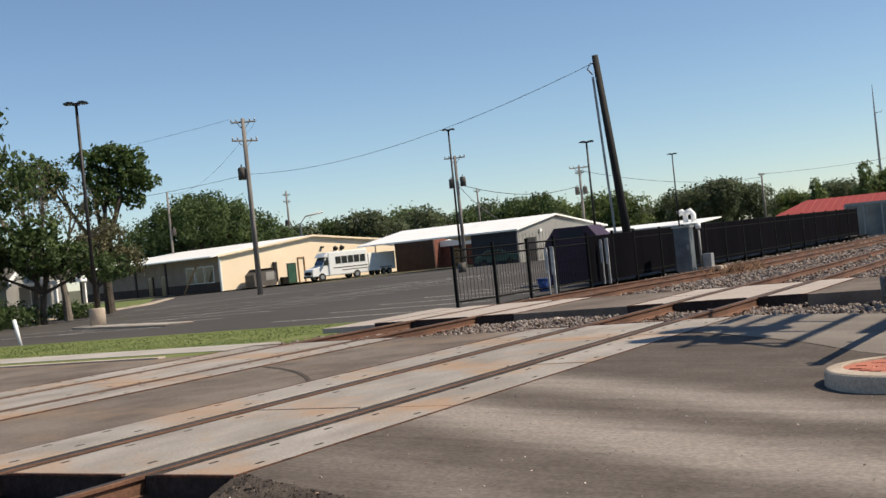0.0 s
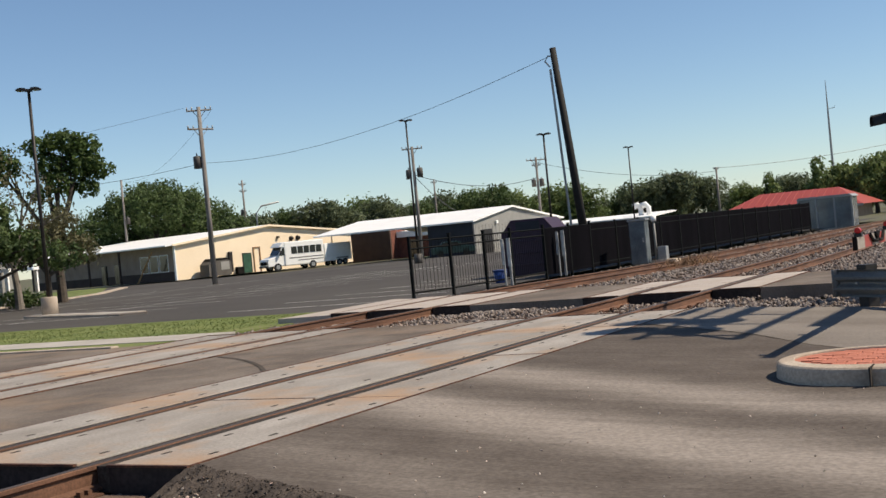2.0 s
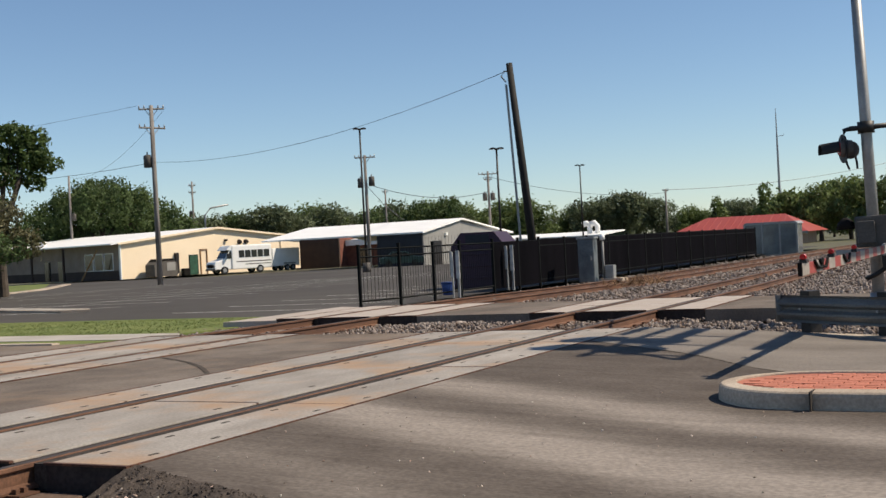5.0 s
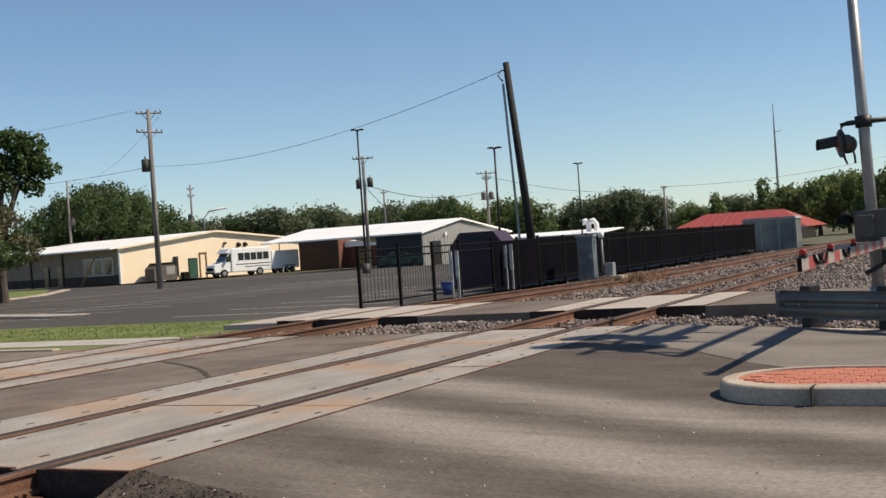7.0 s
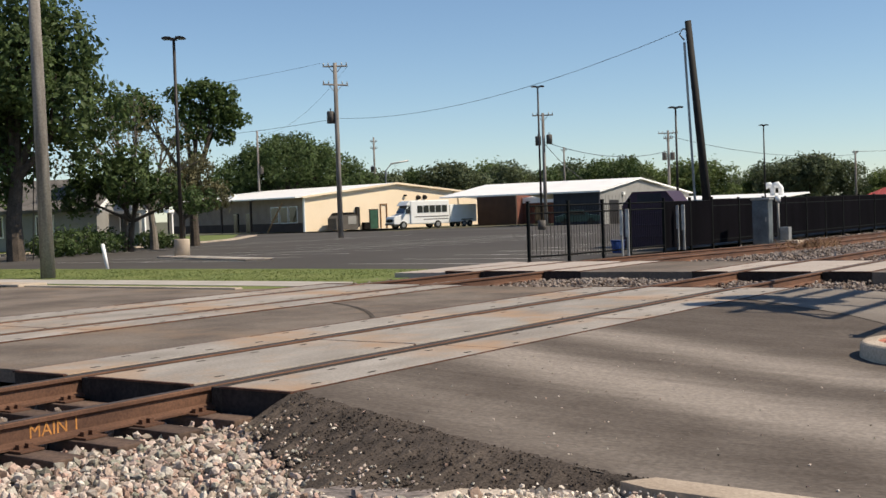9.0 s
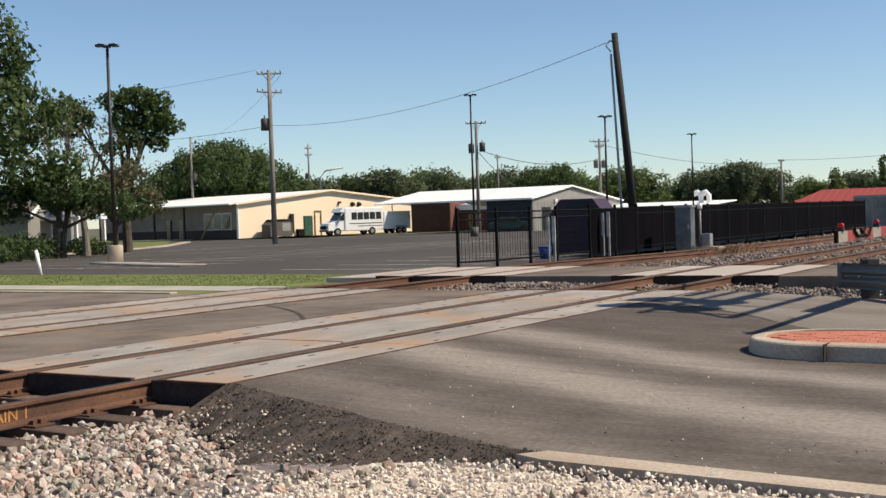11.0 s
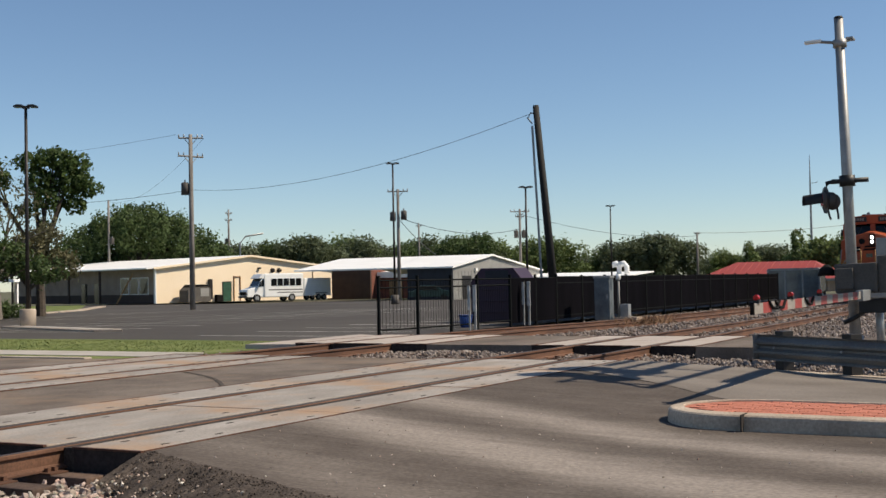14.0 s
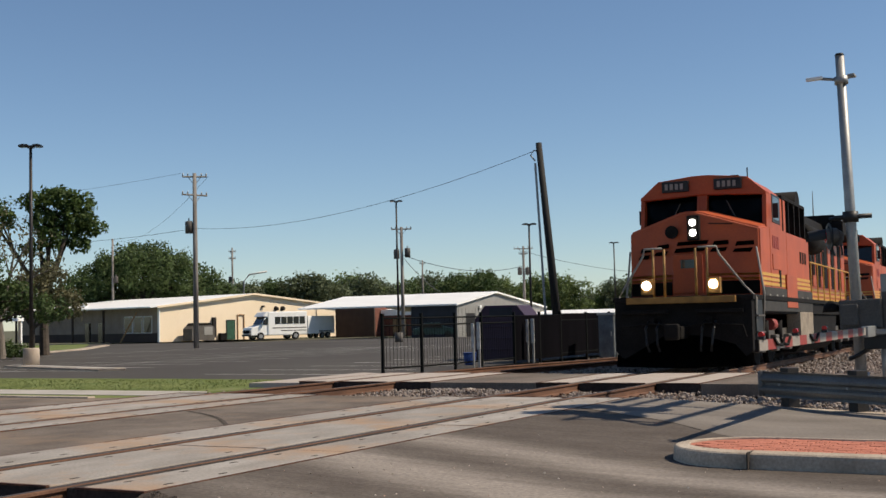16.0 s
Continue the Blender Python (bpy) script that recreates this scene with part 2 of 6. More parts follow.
def wheel_tracks(m, dark, light):
    """Paler wheel tracks along the road's length."""
    nt = m.node_tree
    n, l = nt.nodes, nt.links
    geo = n.new("ShaderNodeNewGeometry")
    sep = n.new("ShaderNodeSeparateXYZ")
    l.new(geo.outputs["Position"], sep.inputs[0])
    mp = n.new("ShaderNodeMapping")
    mp.inputs["Scale"].default_value = (0.25, 0.8, 1)
    l.new(geo.outputs["Position"], mp.inputs[0])
    nz = n.new("ShaderNodeTexNoise")
    nz.inputs["Scale"].default_value, nz.inputs["Detail"].default_value = 0.9, 4
    l.new(mp.outputs[0], nz.inputs[0])
    def calc(op, a, b, c=None):
        q = n.new("ShaderNodeMath")
        q.operation = op
        for i, v in enumerate((a, b, c)):
            if v is None:
                continue
            if isinstance(v, (int, float)):
                q.inputs[i].default_value = v
            else:
                l.new(v, q.inputs[i])
        return q.outputs[0]
    bendx = calc("MINIMUM", calc("SUBTRACT", sep.outputs[0], 1.6), 7.0)
    y = calc("MULTIPLY_ADD", bendx, 0.42, sep.outputs[1])
    y = calc("ADD", y, calc("MULTIPLY_ADD", nz.outputs[0], 0.7, -0.35))
    k = None
    for centre, width, gain in ((4.3, 0.42, 0.85), (2.55, 0.5, 1.0), (0.75, 0.4, 0.3)):
        q = calc("DIVIDE", calc("SUBTRACT", y, centre), width)
        g = calc("MULTIPLY", calc("POWER", 2.718, calc("MULTIPLY", calc("MULTIPLY", q, q), -1.0)), gain)
        k = g if k is None else calc("ADD", k, g)
    streak = n.new("ShaderNodeTexNoise")
    smap = n.new("ShaderNodeMapping")
    smap.inputs["Rotation"].default_value, smap.inputs["Scale"].default_value = (0, 0, 0.39), (0.35, 5.0, 1)
    l.new(geo.outputs["Position"], smap.inputs[0])
    l.new(smap.outputs[0], streak.inputs[0])
    streak.inputs["Scale"].default_value, streak.inputs["Detail"].default_value = 1.2, 6
    blot = n.new("ShaderNodeTexNoise")
    blot.inputs["Scale"].default_value, blot.inputs["Detail"].default_value = 1.7, 6
    l.new(geo.outputs["Position"], blot.inputs[0])
    k = calc("MULTIPLY", k, calc("MULTIPLY_ADD", streak.outputs[0], 0.6, 0.68))
    k = calc("ADD", k, calc("MULTIPLY_ADD", streak.outputs[0], 0.35, -0.13))
    k = calc("ADD", k, calc("MULTIPLY_ADD", blot.outputs[0], 0.5, -0.22))
    clamp = n.new("ShaderNodeClamp")
    l.new(k, clamp.inputs[0])
    k = clamp.outputs[0]
    mix = n.new("ShaderNodeMixRGB")
    mix.inputs[1].default_value, mix.inputs[2].default_value = (*dark, 1), (*light, 1)
    l.new(k, mix.inputs[0])
    hsv = [q for q in n if q.bl_idname == "ShaderNodeHueSaturation"][0]
    l.new(mix.outputs[0], hsv.inputs["Color"])


wheel_tracks(ASPHALT, (0.083, 0.068, 0.057), (0.25, 0.216, 0.187))


def stained(m, rust, seams, amount):
    """Rust-brown stains in loose patches and along the given joints (y), over a grey slab."""
    nt = m.node_tree
    n, l = nt.nodes, nt.links
    geo = n.new("ShaderNodeNewGeometry")
    sep = n.new("ShaderNodeSeparateXYZ")
    l.new(geo.outputs["Position"], sep.inputs[0])
    nz = n.new("ShaderNodeTexNoise")
    nz.inputs["Scale"].default_value, nz.inputs["Detail"].default_value, nz.inputs["Roughness"].default_value = 1.1, 8, 0.65
    l.new(geo.outputs["Position"], nz.inputs[0])
    near = None
    for y in seams:
        d = n.new("ShaderNodeMath")
        d.operation = "SUBTRACT"
        l.new(sep.outputs[1], d.inputs[0])
        d.inputs[1].default_value = y
        a = n.new("ShaderNodeMath")
        a.operation = "ABSOLUTE"
        l.new(d.outputs[0], a.inputs[0])
        r = n.new("ShaderNodeMapRange")
        r.inputs["From Min"].default_value, r.inputs["From Max"].default_value = 0.0, 0.9
        r.inputs["To Min"].default_value, r.inputs["To Max"].default_value = 0.16, 0.0
        l.new(a.outputs[0], r.inputs[0])
        if near is None:
            near = r.outputs[0]
        else:
            q = n.new("ShaderNodeMath")
            q.operation = "MAXIMUM"
            l.new(near, q.inputs[0])
            l.new(r.outputs[0], q.inputs[1])
            near = q.outputs[0]
    t = n.new("ShaderNodeMath")
    t.operation = "ADD"
    l.new(nz.outputs[0], t.inputs[0])
    l.new(near, t.inputs[1])
    ramp = n.new("ShaderNodeMapRange")
    ramp.inputs["From Min"].default_value, ramp.inputs["From Max"].default_value = 0.53, 0.74
    ramp.inputs["To Max"].default_value = amount
    l.new(t.outputs[0], ramp.inputs[0])
    b = n["Principled BSDF"]
    src = b.inputs["Base Color"].links[0].from_socket
    mix = n.new("ShaderNodeMixRGB")
    mix.inputs[2].default_value = (*rust, 1)
    l.new(ramp.outputs[0], mix.inputs[0])
    l.new(src, mix.inputs[1])
    l.new(mix.outputs[0], b.inputs["Base Color"])


stained(PANEL, (0.36, 0.225, 0.13), (0.0, 2.85, 5.7, 8.5), 0.7)
stained(ASPHALT_OLD, (0.26, 0.18, 0.12), (3.0, 9.5), 0.45)


def rockmat(name, colors):
    """Crushed stone: each stone takes one of several colours."""
    m = mat(name, (0.5, 0.5, 0.5), 0.92, vary=0.22, scale=9, fine=70, bump=0.5, spec=0.2)
    nt = m.node_tree
    geo = nt.nodes.new("ShaderNodeNewGeometry")
    ramp = nt.nodes.new("ShaderNodeValToRGB")
    ramp.color_ramp.interpolation = "LINEAR"
    while len(ramp.color_ramp.elements) < len(colors):
        ramp.color_ramp.elements.new(0.5)
    for i, (e, c) in enumerate(zip(ramp.color_ramp.elements, colors)):
        e.position, e.color = i / (len(colors) - 1), (*c, 1)
    nt.links.new(geo.outputs["Random Per Island"], ramp.inputs[0])
    hsv = [q for q in nt.nodes if q.bl_idname == "ShaderNodeHueSaturation"][0]
    nt.links.new(ramp.outputs[0], hsv.inputs["Color"])
    return m


STONE = rockmat("ballast_stone", ((0.07, 0.06, 0.052), (0.3, 0.25, 0.2), (0.5, 0.34, 0.28), (0.23, 0.23, 0.18), (0.6, 0.5, 0.43), (0.13, 0.105, 0.09), (0.55, 0.43, 0.37), (0.27, 0.26, 0.22), (0.66, 0.59, 0.51), (0.33, 0.21, 0.16), (0.16, 0.15, 0.12)))
STONE_RUST = rockmat("rusty_stone", ((0.07, 0.052, 0.042), (0.22, 0.165, 0.13), (0.3, 0.245, 0.21), (0.2, 0.17, 0.145), (0.38, 0.325, 0.285), (0.13, 0.1, 0.08), (0.27, 0.23, 0.2)))


# ---- mesh helpers ----
def link(name, bm, material, parent=None, label=""):
    me = bpy.data.meshes.new(name)
    bm.to_mesh(me)
    bm.free()
    me.materials.append(material)
    ob = new(name, me)
    if parent is not None:
        ob.parent = parent
    if label:
        tagged(ob, label)
    return ob


def part(name, bm, material, parent, label=""):
    return link(name, bm, material, parent, label)


def box(x0, x1, y0, y1, z0, z1, bevel=0.0, bm=None):
    own = bm is None
    b = bmesh.new()
    r = bmesh.ops.create_cube(b, size=1)
    for v in r["verts"]:
        v.co = Vector(((x0 + x1) / 2 + v.co.x * (x1 - x0), (y0 + y1) / 2 + v.co.y * (y1 - y0), (z0 + z1) / 2 + v.co.z * (z1 - z0)))
    if bevel:
        bmesh.ops.bevel(b, geom=list(b.edges), offset=bevel, segments=2, affect="EDGES", profile=0.6)
    if own:
        return b
    return merge(bm, b)


def merge(a, b):
    me = bpy.data.meshes.new("tmp")
    b.to_mesh(me)
    b.free()
    a.from_mesh(me)
    bpy.data.meshes.remove(me)
    return a


def tube(points, radii, sides=10, bm=None, caps=True):
    """A tapered tube along points."""
    own = bmesh.new() if bm is None else bm
    rings = []
    pts = [Vector(p) for p in points]
    if not hasattr(radii, "__len__"):
        radii = [radii] * len(pts)
    for i, p in enumerate(pts):
        d = (pts[min(i + 1, len(pts) - 1)] - pts[max(i - 1, 0)]).normalized()
        side = d.cross(Vector((0, 0, 1)) if abs(d.z) < 0.95 else Vector((1, 0, 0))).normalized()
        up = side.cross(d)
        rings.append([own.verts.new(p + radii[i] * (math.cos(a) * side + math.sin(a) * up)) for a in [2 * math.pi * k / sides for k in range(sides)]])
    for a, b in zip(rings, rings[1:]):
        for k in range(sides):
            own.faces.new((a[k], a[(k + 1) % sides], b[(k + 1) % sides], b[k]))
    if caps:
        own.faces.new(rings[0][::-1])
        own.faces.new(rings[-1])
    for f in own.faces:
        f.smooth = sides > 6 and len(f.verts) == 4
    bmesh.ops.recalc_face_normals(own, faces=own.faces[:]) if bm is None else None
    return own


def prism(outline, lo, hi, axis="y", bevel=0.0):
    """An outline of (a, b) pushed from lo to hi along axis. axis y: (x, z); x: (y, z); z: (x, y)."""
    b = bmesh.new()
    def at(p, h):
        return {"y": (p[0], h, p[1]), "x": (h, p[0], p[1]), "z": (p[0], p[1], h)}[axis]
    a = [b.verts.new(at(p, lo)) for p in outline]
    c = [b.verts.new(at(p, hi)) for p in outline]
    b.faces.new(a)
    b.faces.new(c[::-1])
    for i in range(len(a)):
        j = (i + 1) % len(a)
        b.faces.new((a[i], a[j], c[j], c[i]))
    bmesh.ops.recalc_face_normals(b, faces=b.faces[:])
    if bevel:
        bmesh.ops.bevel(b, geom=list(b.edges), offset=bevel, segments=2, affect="EDGES", profile=0.6)
    return b


def disc(center, radius, depth, axis, sides=20, bm=None):
    c = Vector(center)
    d = {"x": Vector((1, 0, 0)), "y": Vector((0, 1, 0)), "z": Vector((0, 0, 1))}[axis]
    return tube([c - d * depth / 2, c + d * depth / 2], radius, sides, bm)


def sheet(outline, z, thick=0.0):
    """A flat slab with this outline; its top at z (a number, or a function of x and y)."""
    b = bmesh.new()
    zz = z if callable(z) else (lambda x, y: z)
    top = [b.verts.new((x, y, zz(x, y))) for x, y in outline]
    f = b.faces.new(top)
    if f.normal.z < 0:
        f.normal_flip()
    if thick:
        low = [b.verts.new((x, y, zz(x, y) - thick)) for x, y in outline]
        for i in range(len(top)):
            j = (i + 1) % len(top)
            b.faces.new((top[i], top[j], low[j], low[i]))
        bmesh.ops.recalc_face_normals(b, faces=b.faces[:])
        f.normal_update()
        if f.normal.z < 0:
            bmesh.ops.reverse_faces(b, faces=b.faces[:])
    return b


def raw(name, verts, faces, material, parent=None):
    me = bpy.data.meshes.new(name)
    me.from_pydata(verts, [], faces)
    me.materials.append(material)
    ob = new(name, me)
    ob.parent = parent
    return ob


def empty(name, m, label, category, group=""):
    e = new(name)
    e.matrix_basis = m
    return tagged(e, label, category, group)


def structure(ob, label="", category=""):
    return tagged(ob, label, category, kind="structure")


def lot_z(x, y=0):
    return -0.2 - 0.004 * max(0.0, -x - 15)


# ---- ground and roads ----
def grid_sheet(xs, ys, zf):
    b = bmesh.new()
    vs = [[b.verts.new((x, y, zf(x, y))) for y in ys] for x in xs]
    for i in range(len(xs) - 1):
        for j in range(len(ys) - 1):
            b.faces.new((vs[i][j], vs[i + 1][j], vs[i + 1][j + 1], vs[i][j + 1]))
    bmesh.ops.recalc_face_normals(b, faces=b.faces[:])
    if sum(f.normal.z for f in b.faces) < 0:
        bmesh.ops.reverse_faces(b, faces=b.faces[:])
    return b


structure(link("ground", grid_sheet([-3000, -400, -120, -60, -15, 20, 100, 3000], [-3000, -200, 0, 100, 300, 3000], lambda x, y: lot_z(x) - 0.25 if x > -300 else -1.6), SOIL), "open grassy ground around the railway", "ground")


def road_z(x, y=0):
    return -0.004 if x < 1.7 else -0.004 - 0.14 * min(1.0, (x - 1.7) / 2.8)


road = structure(new("road"), "grey worn asphalt road crossing the railway", "road")
rb = bmesh.new()
xs = [1.63, 1.9, 2.4, 3.0, 3.8, 4.6, 6, 9, 14, 22, 40, 70]
near_edge = {1.63: 0.03, 1.9: -0.08, 2.4: -0.25, 3.0: -0.43, 3.8: -0.67, 4.6: -0.84, 6: -0.97, 9: -1.16}
vs = []
for x in xs:
    y0 = near_edge.get(x, -1.2)
    y1 = 10.7 if x < 4 else max(10.7 - (x - 4) * 0.62, 8.0)
    vs.append([rb.verts.new((x, y0 + (y1 - y0) * k / 6, road_z(x))) for k in range(7)])
for a, b in zip(vs, vs[1:]):
    for k in range(6):
        rb.faces.new((a[k], b[k], b[k + 1], a[k + 1]))
part("roadway", rb, ASPHALT, road, "dark asphalt with paler wheel tracks")
part("roadway", sheet([(-4.02, 0.15), (-1.52, 0.1), (-1.52, 10.4), (-4.02, 10.5)], -0.012, 0.12), ASPHALT_OLD, road, "stained asphalt between the two tracks")
part("roadway", sheet([(-90, -1.0), (-7.2, 0.2), (-7.2, 10.3), (-9, 9.7), (-90, 9.7)], -0.06, 0.15), ASPHALT_OLD, road)
# greyer older asphalt at the far side of the road
pg = bmesh.new()
rows = []
for i in range(25):
    x = 1.66 + 10.0 * i / 24
    ylo = float(np.interp(x, [1.6, 2.4, 3.2, 4.4, 12], [8.6, 8.1, 7.6, 6.3, 5.2]))
    yhi = 10.66 if x < 4 else max(10.66 - (x - 4) * 0.62, 8.0)
    rows.append([pg.verts.new((x, ylo + (yhi - ylo) * k / 3, road_z(x) + 0.006)) for k in range(4)])
for a, b in zip(rows, rows[1:]):
    for k in range(3):
        pg.faces.new((a[k], b[k], b[k + 1], a[k + 1]))
part("roadway", pg, ROAD_GREY, road, "paler grey asphalt patch beside the guard rail")

# crumbling dark shoulder along the near edge
EDGE_X = [1.62, 2.0, 2.4, 3.0, 3.5, 4.0, 4.4, 4.82]
EDGE_TOP = [0.05, -0.1, -0.22, -0.4, -0.57, -0.68, -0.76, -0.86]
EDGE_LOW = [-0.45, -0.75, -1.0, -1.5, -1.75, -1.55, -1.25, -1.08]


def shoulder_z(x, f):
    return road_z(x) + 0.005 - (0.17 - 0.035 * min(1.0, max(0.0, (x - 3.0) / 1.6))) * f ** 1.3


sb = bmesh.new()
rr = random.Random(4)
cols = []
for i in range(61):
    x = 1.62 + 3.2 * i / 60
    a, b = float(np.interp(x, EDGE_X, EDGE_TOP)), float(np.interp(x, EDGE_X, EDGE_LOW))
    a += rr.uniform(-0.025, 0.025)
    b += rr.uniform(-0.1, 0.1)
    col = []
    for k in range(13):
        f = k / 12
        col.append(sb.verts.new((x + rr.uniform(-0.012, 0.012), a + (b - a) * f, shoulder_z(x, f) + (rr.uniform(-0.006, 0.006) if k else 0))))
    cols.append(col)
for a, b in zip(cols, cols[1:]):
    for k in range(12):
        sb.faces.new((a[k], a[k + 1], b[k + 1], b[k]))
bmesh.ops.recalc_face_normals(sb, faces=sb.faces[:])
if sum(f.normal.z for f in sb.faces) < 0:
    bmesh.ops.reverse_faces(sb, faces=sb.faces[:])
part("shoulder", sb, ASPHALT_BLACK, road, "crumbling black asphalt edge")
structure(link("kerb_near", sheet([(4.7, -1.0), (4.82, -0.84), (9.0, -1.17), (30, -1.5), (30, -1.72), (9, -1.36), (4.9, -1.08)], -0.128, 0.2), CONCRETE), "pale concrete edging beside gravel", "kerb")

# curved skid mark on the asphalt between the tracks
sk = bmesh.new()
arc = [(-3.9, 6.95), (-3.4, 6.65), (-2.95, 6.33), (-2.5, 5.95), (-2.1, 5.55), (-1.65, 5.05)]
sides = []
for i, p in enumerate(arc):
    d = (Vector(arc[min(i + 1, 5)]) - Vector(arc[max(i - 1, 0)])).normalized()
    sides.append([sk.verts.new((p[0] - d.y * s, p[1] + d.x * s, -0.007)) for s in (-0.03, 0.03)])
for a, b in zip(sides, sides[1:]):
    sk.faces.new((a[0], b[0], b[1], a[1]))
part("skid_mark", sk, mat("tyre_mark", (0.095, 0.08, 0.066), 0.95, vary=0.3, scale=5, fine=40, spec=0.1), road, "dark curved tyre mark")

# path across both tracks
path = structure(new("footpath"), "concrete and asphalt footpath over the tracks", "pavement")
part("path_slab", sheet([(1.63, 14.4), (6.5, 14.2), (6.5, 17.8), (1.63, 18.1)], -0.012, 0.22), ASPHALT_OLD, path)
part("path_slab", sheet([(-4.0, 14.5), (-1.55, 14.5), (-1.55, 18.3), (-4.0, 18.3)], -0.012, 0.25), ASPHALT_OLD, path)
part("path_slab", sheet([(-8.4, 14.3), (-7.2, 14.5), (-7.2, 18.3), (-8.4, 19.0)], -0.03, 0.25), PANEL_PALE, path)

# parking lot, grass, pavement on the far side
lot = structure(new("parking_lot"), "dark asphalt parking lot with worn stripes", "parking lot")
part("lot_surface", grid_sheet([-62, -50, -40, -30, -22, -15, -8.6], [17.2, 25, 40, 60, 90], lambda x, y: lot_z(x)), LOT, lot)
part("lot_surface", sheet([(-62, 60), (-62, 86), (-88, 90), (-88, 62)], lambda x, y: lot_z(x) + 0.004), LOT, lot)
structure(link("grass_verge", sheet([(-70, 12.4), (-8.4, 12.4), (-8.0, 14.2), (-9.0, 17.4), (-13, 17.7), (-70, 17.5)], -0.13, 0.25), GRASS), "mown green grass verge", "grass")
structure(link("grass_strip", sheet([(-70, 9.9), (-8.6, 9.9), (-8.3, 11.1), (-70, 11.1)], -0.1, 0.2), GRASS), "narrow green grass strip beside the road", "grass")
structure(link("pavement", sheet([(-70, 11.1), (-8.3, 11.1), (-8.0, 12.4), (-70, 12.4)], -0.09, 0.2), WALK), "pale concrete pavement between grass strips", "pavement")
structure(link("kerb_far", box(-70, -8.6, 9.7, 9.9, -0.25, -0.03, 0.02), CONCRETE), "concrete kerb along the road", "kerb")
structure(link("grass_back", sheet([(-130, 17), (-62, 17), (-50.5, 30), (-52, 47), (-60, 61), (-88, 90), (-130, 90)], lambda x, y: lot_z(x) + 0.03, 0.2), GRASS), "lawn behind the parking lot", "grass")
kb = bmesh.new()
kp = [(-62, 17.2), (-50.5, 30), (-52, 47), (-60, 61), (-74, 78)]
for a, b in zip(kp, kp[1:]):
    d = (Vector(b) - Vector(a)).normalized()
    n = Vector((-d.y, d.x)) * 0.35
    q = [Vector(a) - n, Vector(a) + n, Vector(b) + n, Vector(b) - n]
    merge(kb, sheet([(p.x, p.y) for p in q], lambda x, y: lot_z(x) + 0.1, 0.2))
structure(link("kerb_lot", kb, CONCRETE), "pale concrete kerb round the parking lot", "kerb")


def stripe(x0, y0, x1, y1, w=0.12):
    d = (Vector((x1, y1)) - Vector((x0, y0))).normalized()
    n = Vector((-d.y, d.x)) * w / 2
    q = [(x0 - n.x, y0 - n.y), (x1 - n.x, y1 - n.y), (x1 + n.x, y1 + n.y), (x0 + n.x, y0 + n.y)]
    part("stripe", sheet(q, lambda x, y: lot_z(x) + 0.006), LINE, lot)


for k in range(9):
    y = 18.6 + 2.75 * k
    stripe(-15.5, y, -9.7, y - 0.15)
for k in range(12):
    y = 24.0 + 2.75 * k
    stripe(-27.5, y, -22.2, y)
    stripe(-27.6, y + 0.3, -33.0, y + 0.3)
for k in range(12):
    y = 32.0 + 2.75 * k
    stripe(-48.5, y, -43.2, y)
stripe(-27.55, 24, -27.55, 55)
stripe(-43.1, 34, -22, 62, 0.14)


# ---- railway ----
LIMESTONE = mat("white_limestone", (0.72, 0.63, 0.53), 0.9, vary=0.15, scale=7, fine=60, bump=0.3, second=(0.58, 0.5, 0.42), island=0.28)
LIMESTONE_BED = mat("limestone_dust", (0.62, 0.53, 0.44), 0.95, vary=0.35, scale=2.2, fine=70, bump=0.9, spec=0.1, second=(0.4, 0.33, 0.27), world_space=True)
RAIL_PROFILE = [(-0.07, -0.17), (0.07, -0.17), (0.07, -0.155), (0.012, -0.13), (0.01, -0.045), (0.036, -0.03), (0.036, -0.006), (0.028, 0.0), (-0.028, 0.0), (-0.036, -0.006), (-0.036, -0.03), (-0.01, -0.045), (-0.012, -0.13), (-0.07, -0.155)]
TRACKS = (0.0, -5.6)


BEND_Y = [-40, 17, 22, 27, 29.3, 38.6, 50, 58, 68, 80, 420]
BEND_X = [0, 0, -0.22, -0.56, -0.72, -1.2, -1.62, -2.15, -2.75, -3.0, -3.0]
BEND_Z = [0, 0, -0.03, -0.09, -0.12, -0.17, -0.2, -0.2, -0.2, -0.2, -0.2]


def bend(y, cx=0.0):
    """How far the line has swung and dipped at y; the far track only dips."""
    return (float(np.interp(y, BEND_Y, BEND_X)) if cx == 0.0 else 0.0), float(np.interp(y, BEND_Y, BEND_Z))


def loft(outline, cx):
    """An outline of (x, z) drawn along the line of the track."""
    b = bmesh.new()
    rings = []
    for y in [-40, 0, 12, 17, 19, 22, 24.5, 27, 29.3, 33, 38.6, 44, 50, 58, 68, 80, 150, 420]:
        dx, dz = bend(y, cx)
        rings.append([b.verts.new((cx + x + dx, y, z + dz)) for x, z in outline])
    n = len(outline)
    for a, c in zip(rings, rings[1:]):
        for k in range(n):
            b.faces.new((a[k], a[(k + 1) % n], c[(k + 1) % n], c[k]))
    b.faces.new(rings[0])
    b.faces.new(rings[-1][::-1])
    bmesh.ops.recalc_face_normals(b, faces=b.faces[:])
    return b


def railway_track(cx, label):
    t = structure(new("railway_track"), label, "railway track")
    for s in (-0.755, 0.755):
        r = part("rail", loft([(s + qx, qz) for qx, qz in RAIL_PROFILE], cx), RAIL, t, "rust-brown steel rail with a worn top")
        part("running_surface", loft([(s - 0.027, -0.004), (s + 0.027, -0.004), (s + 0.027, 0.003), (s - 0.027, 0.003)], cx), RAIL_TOP, r)
    return t


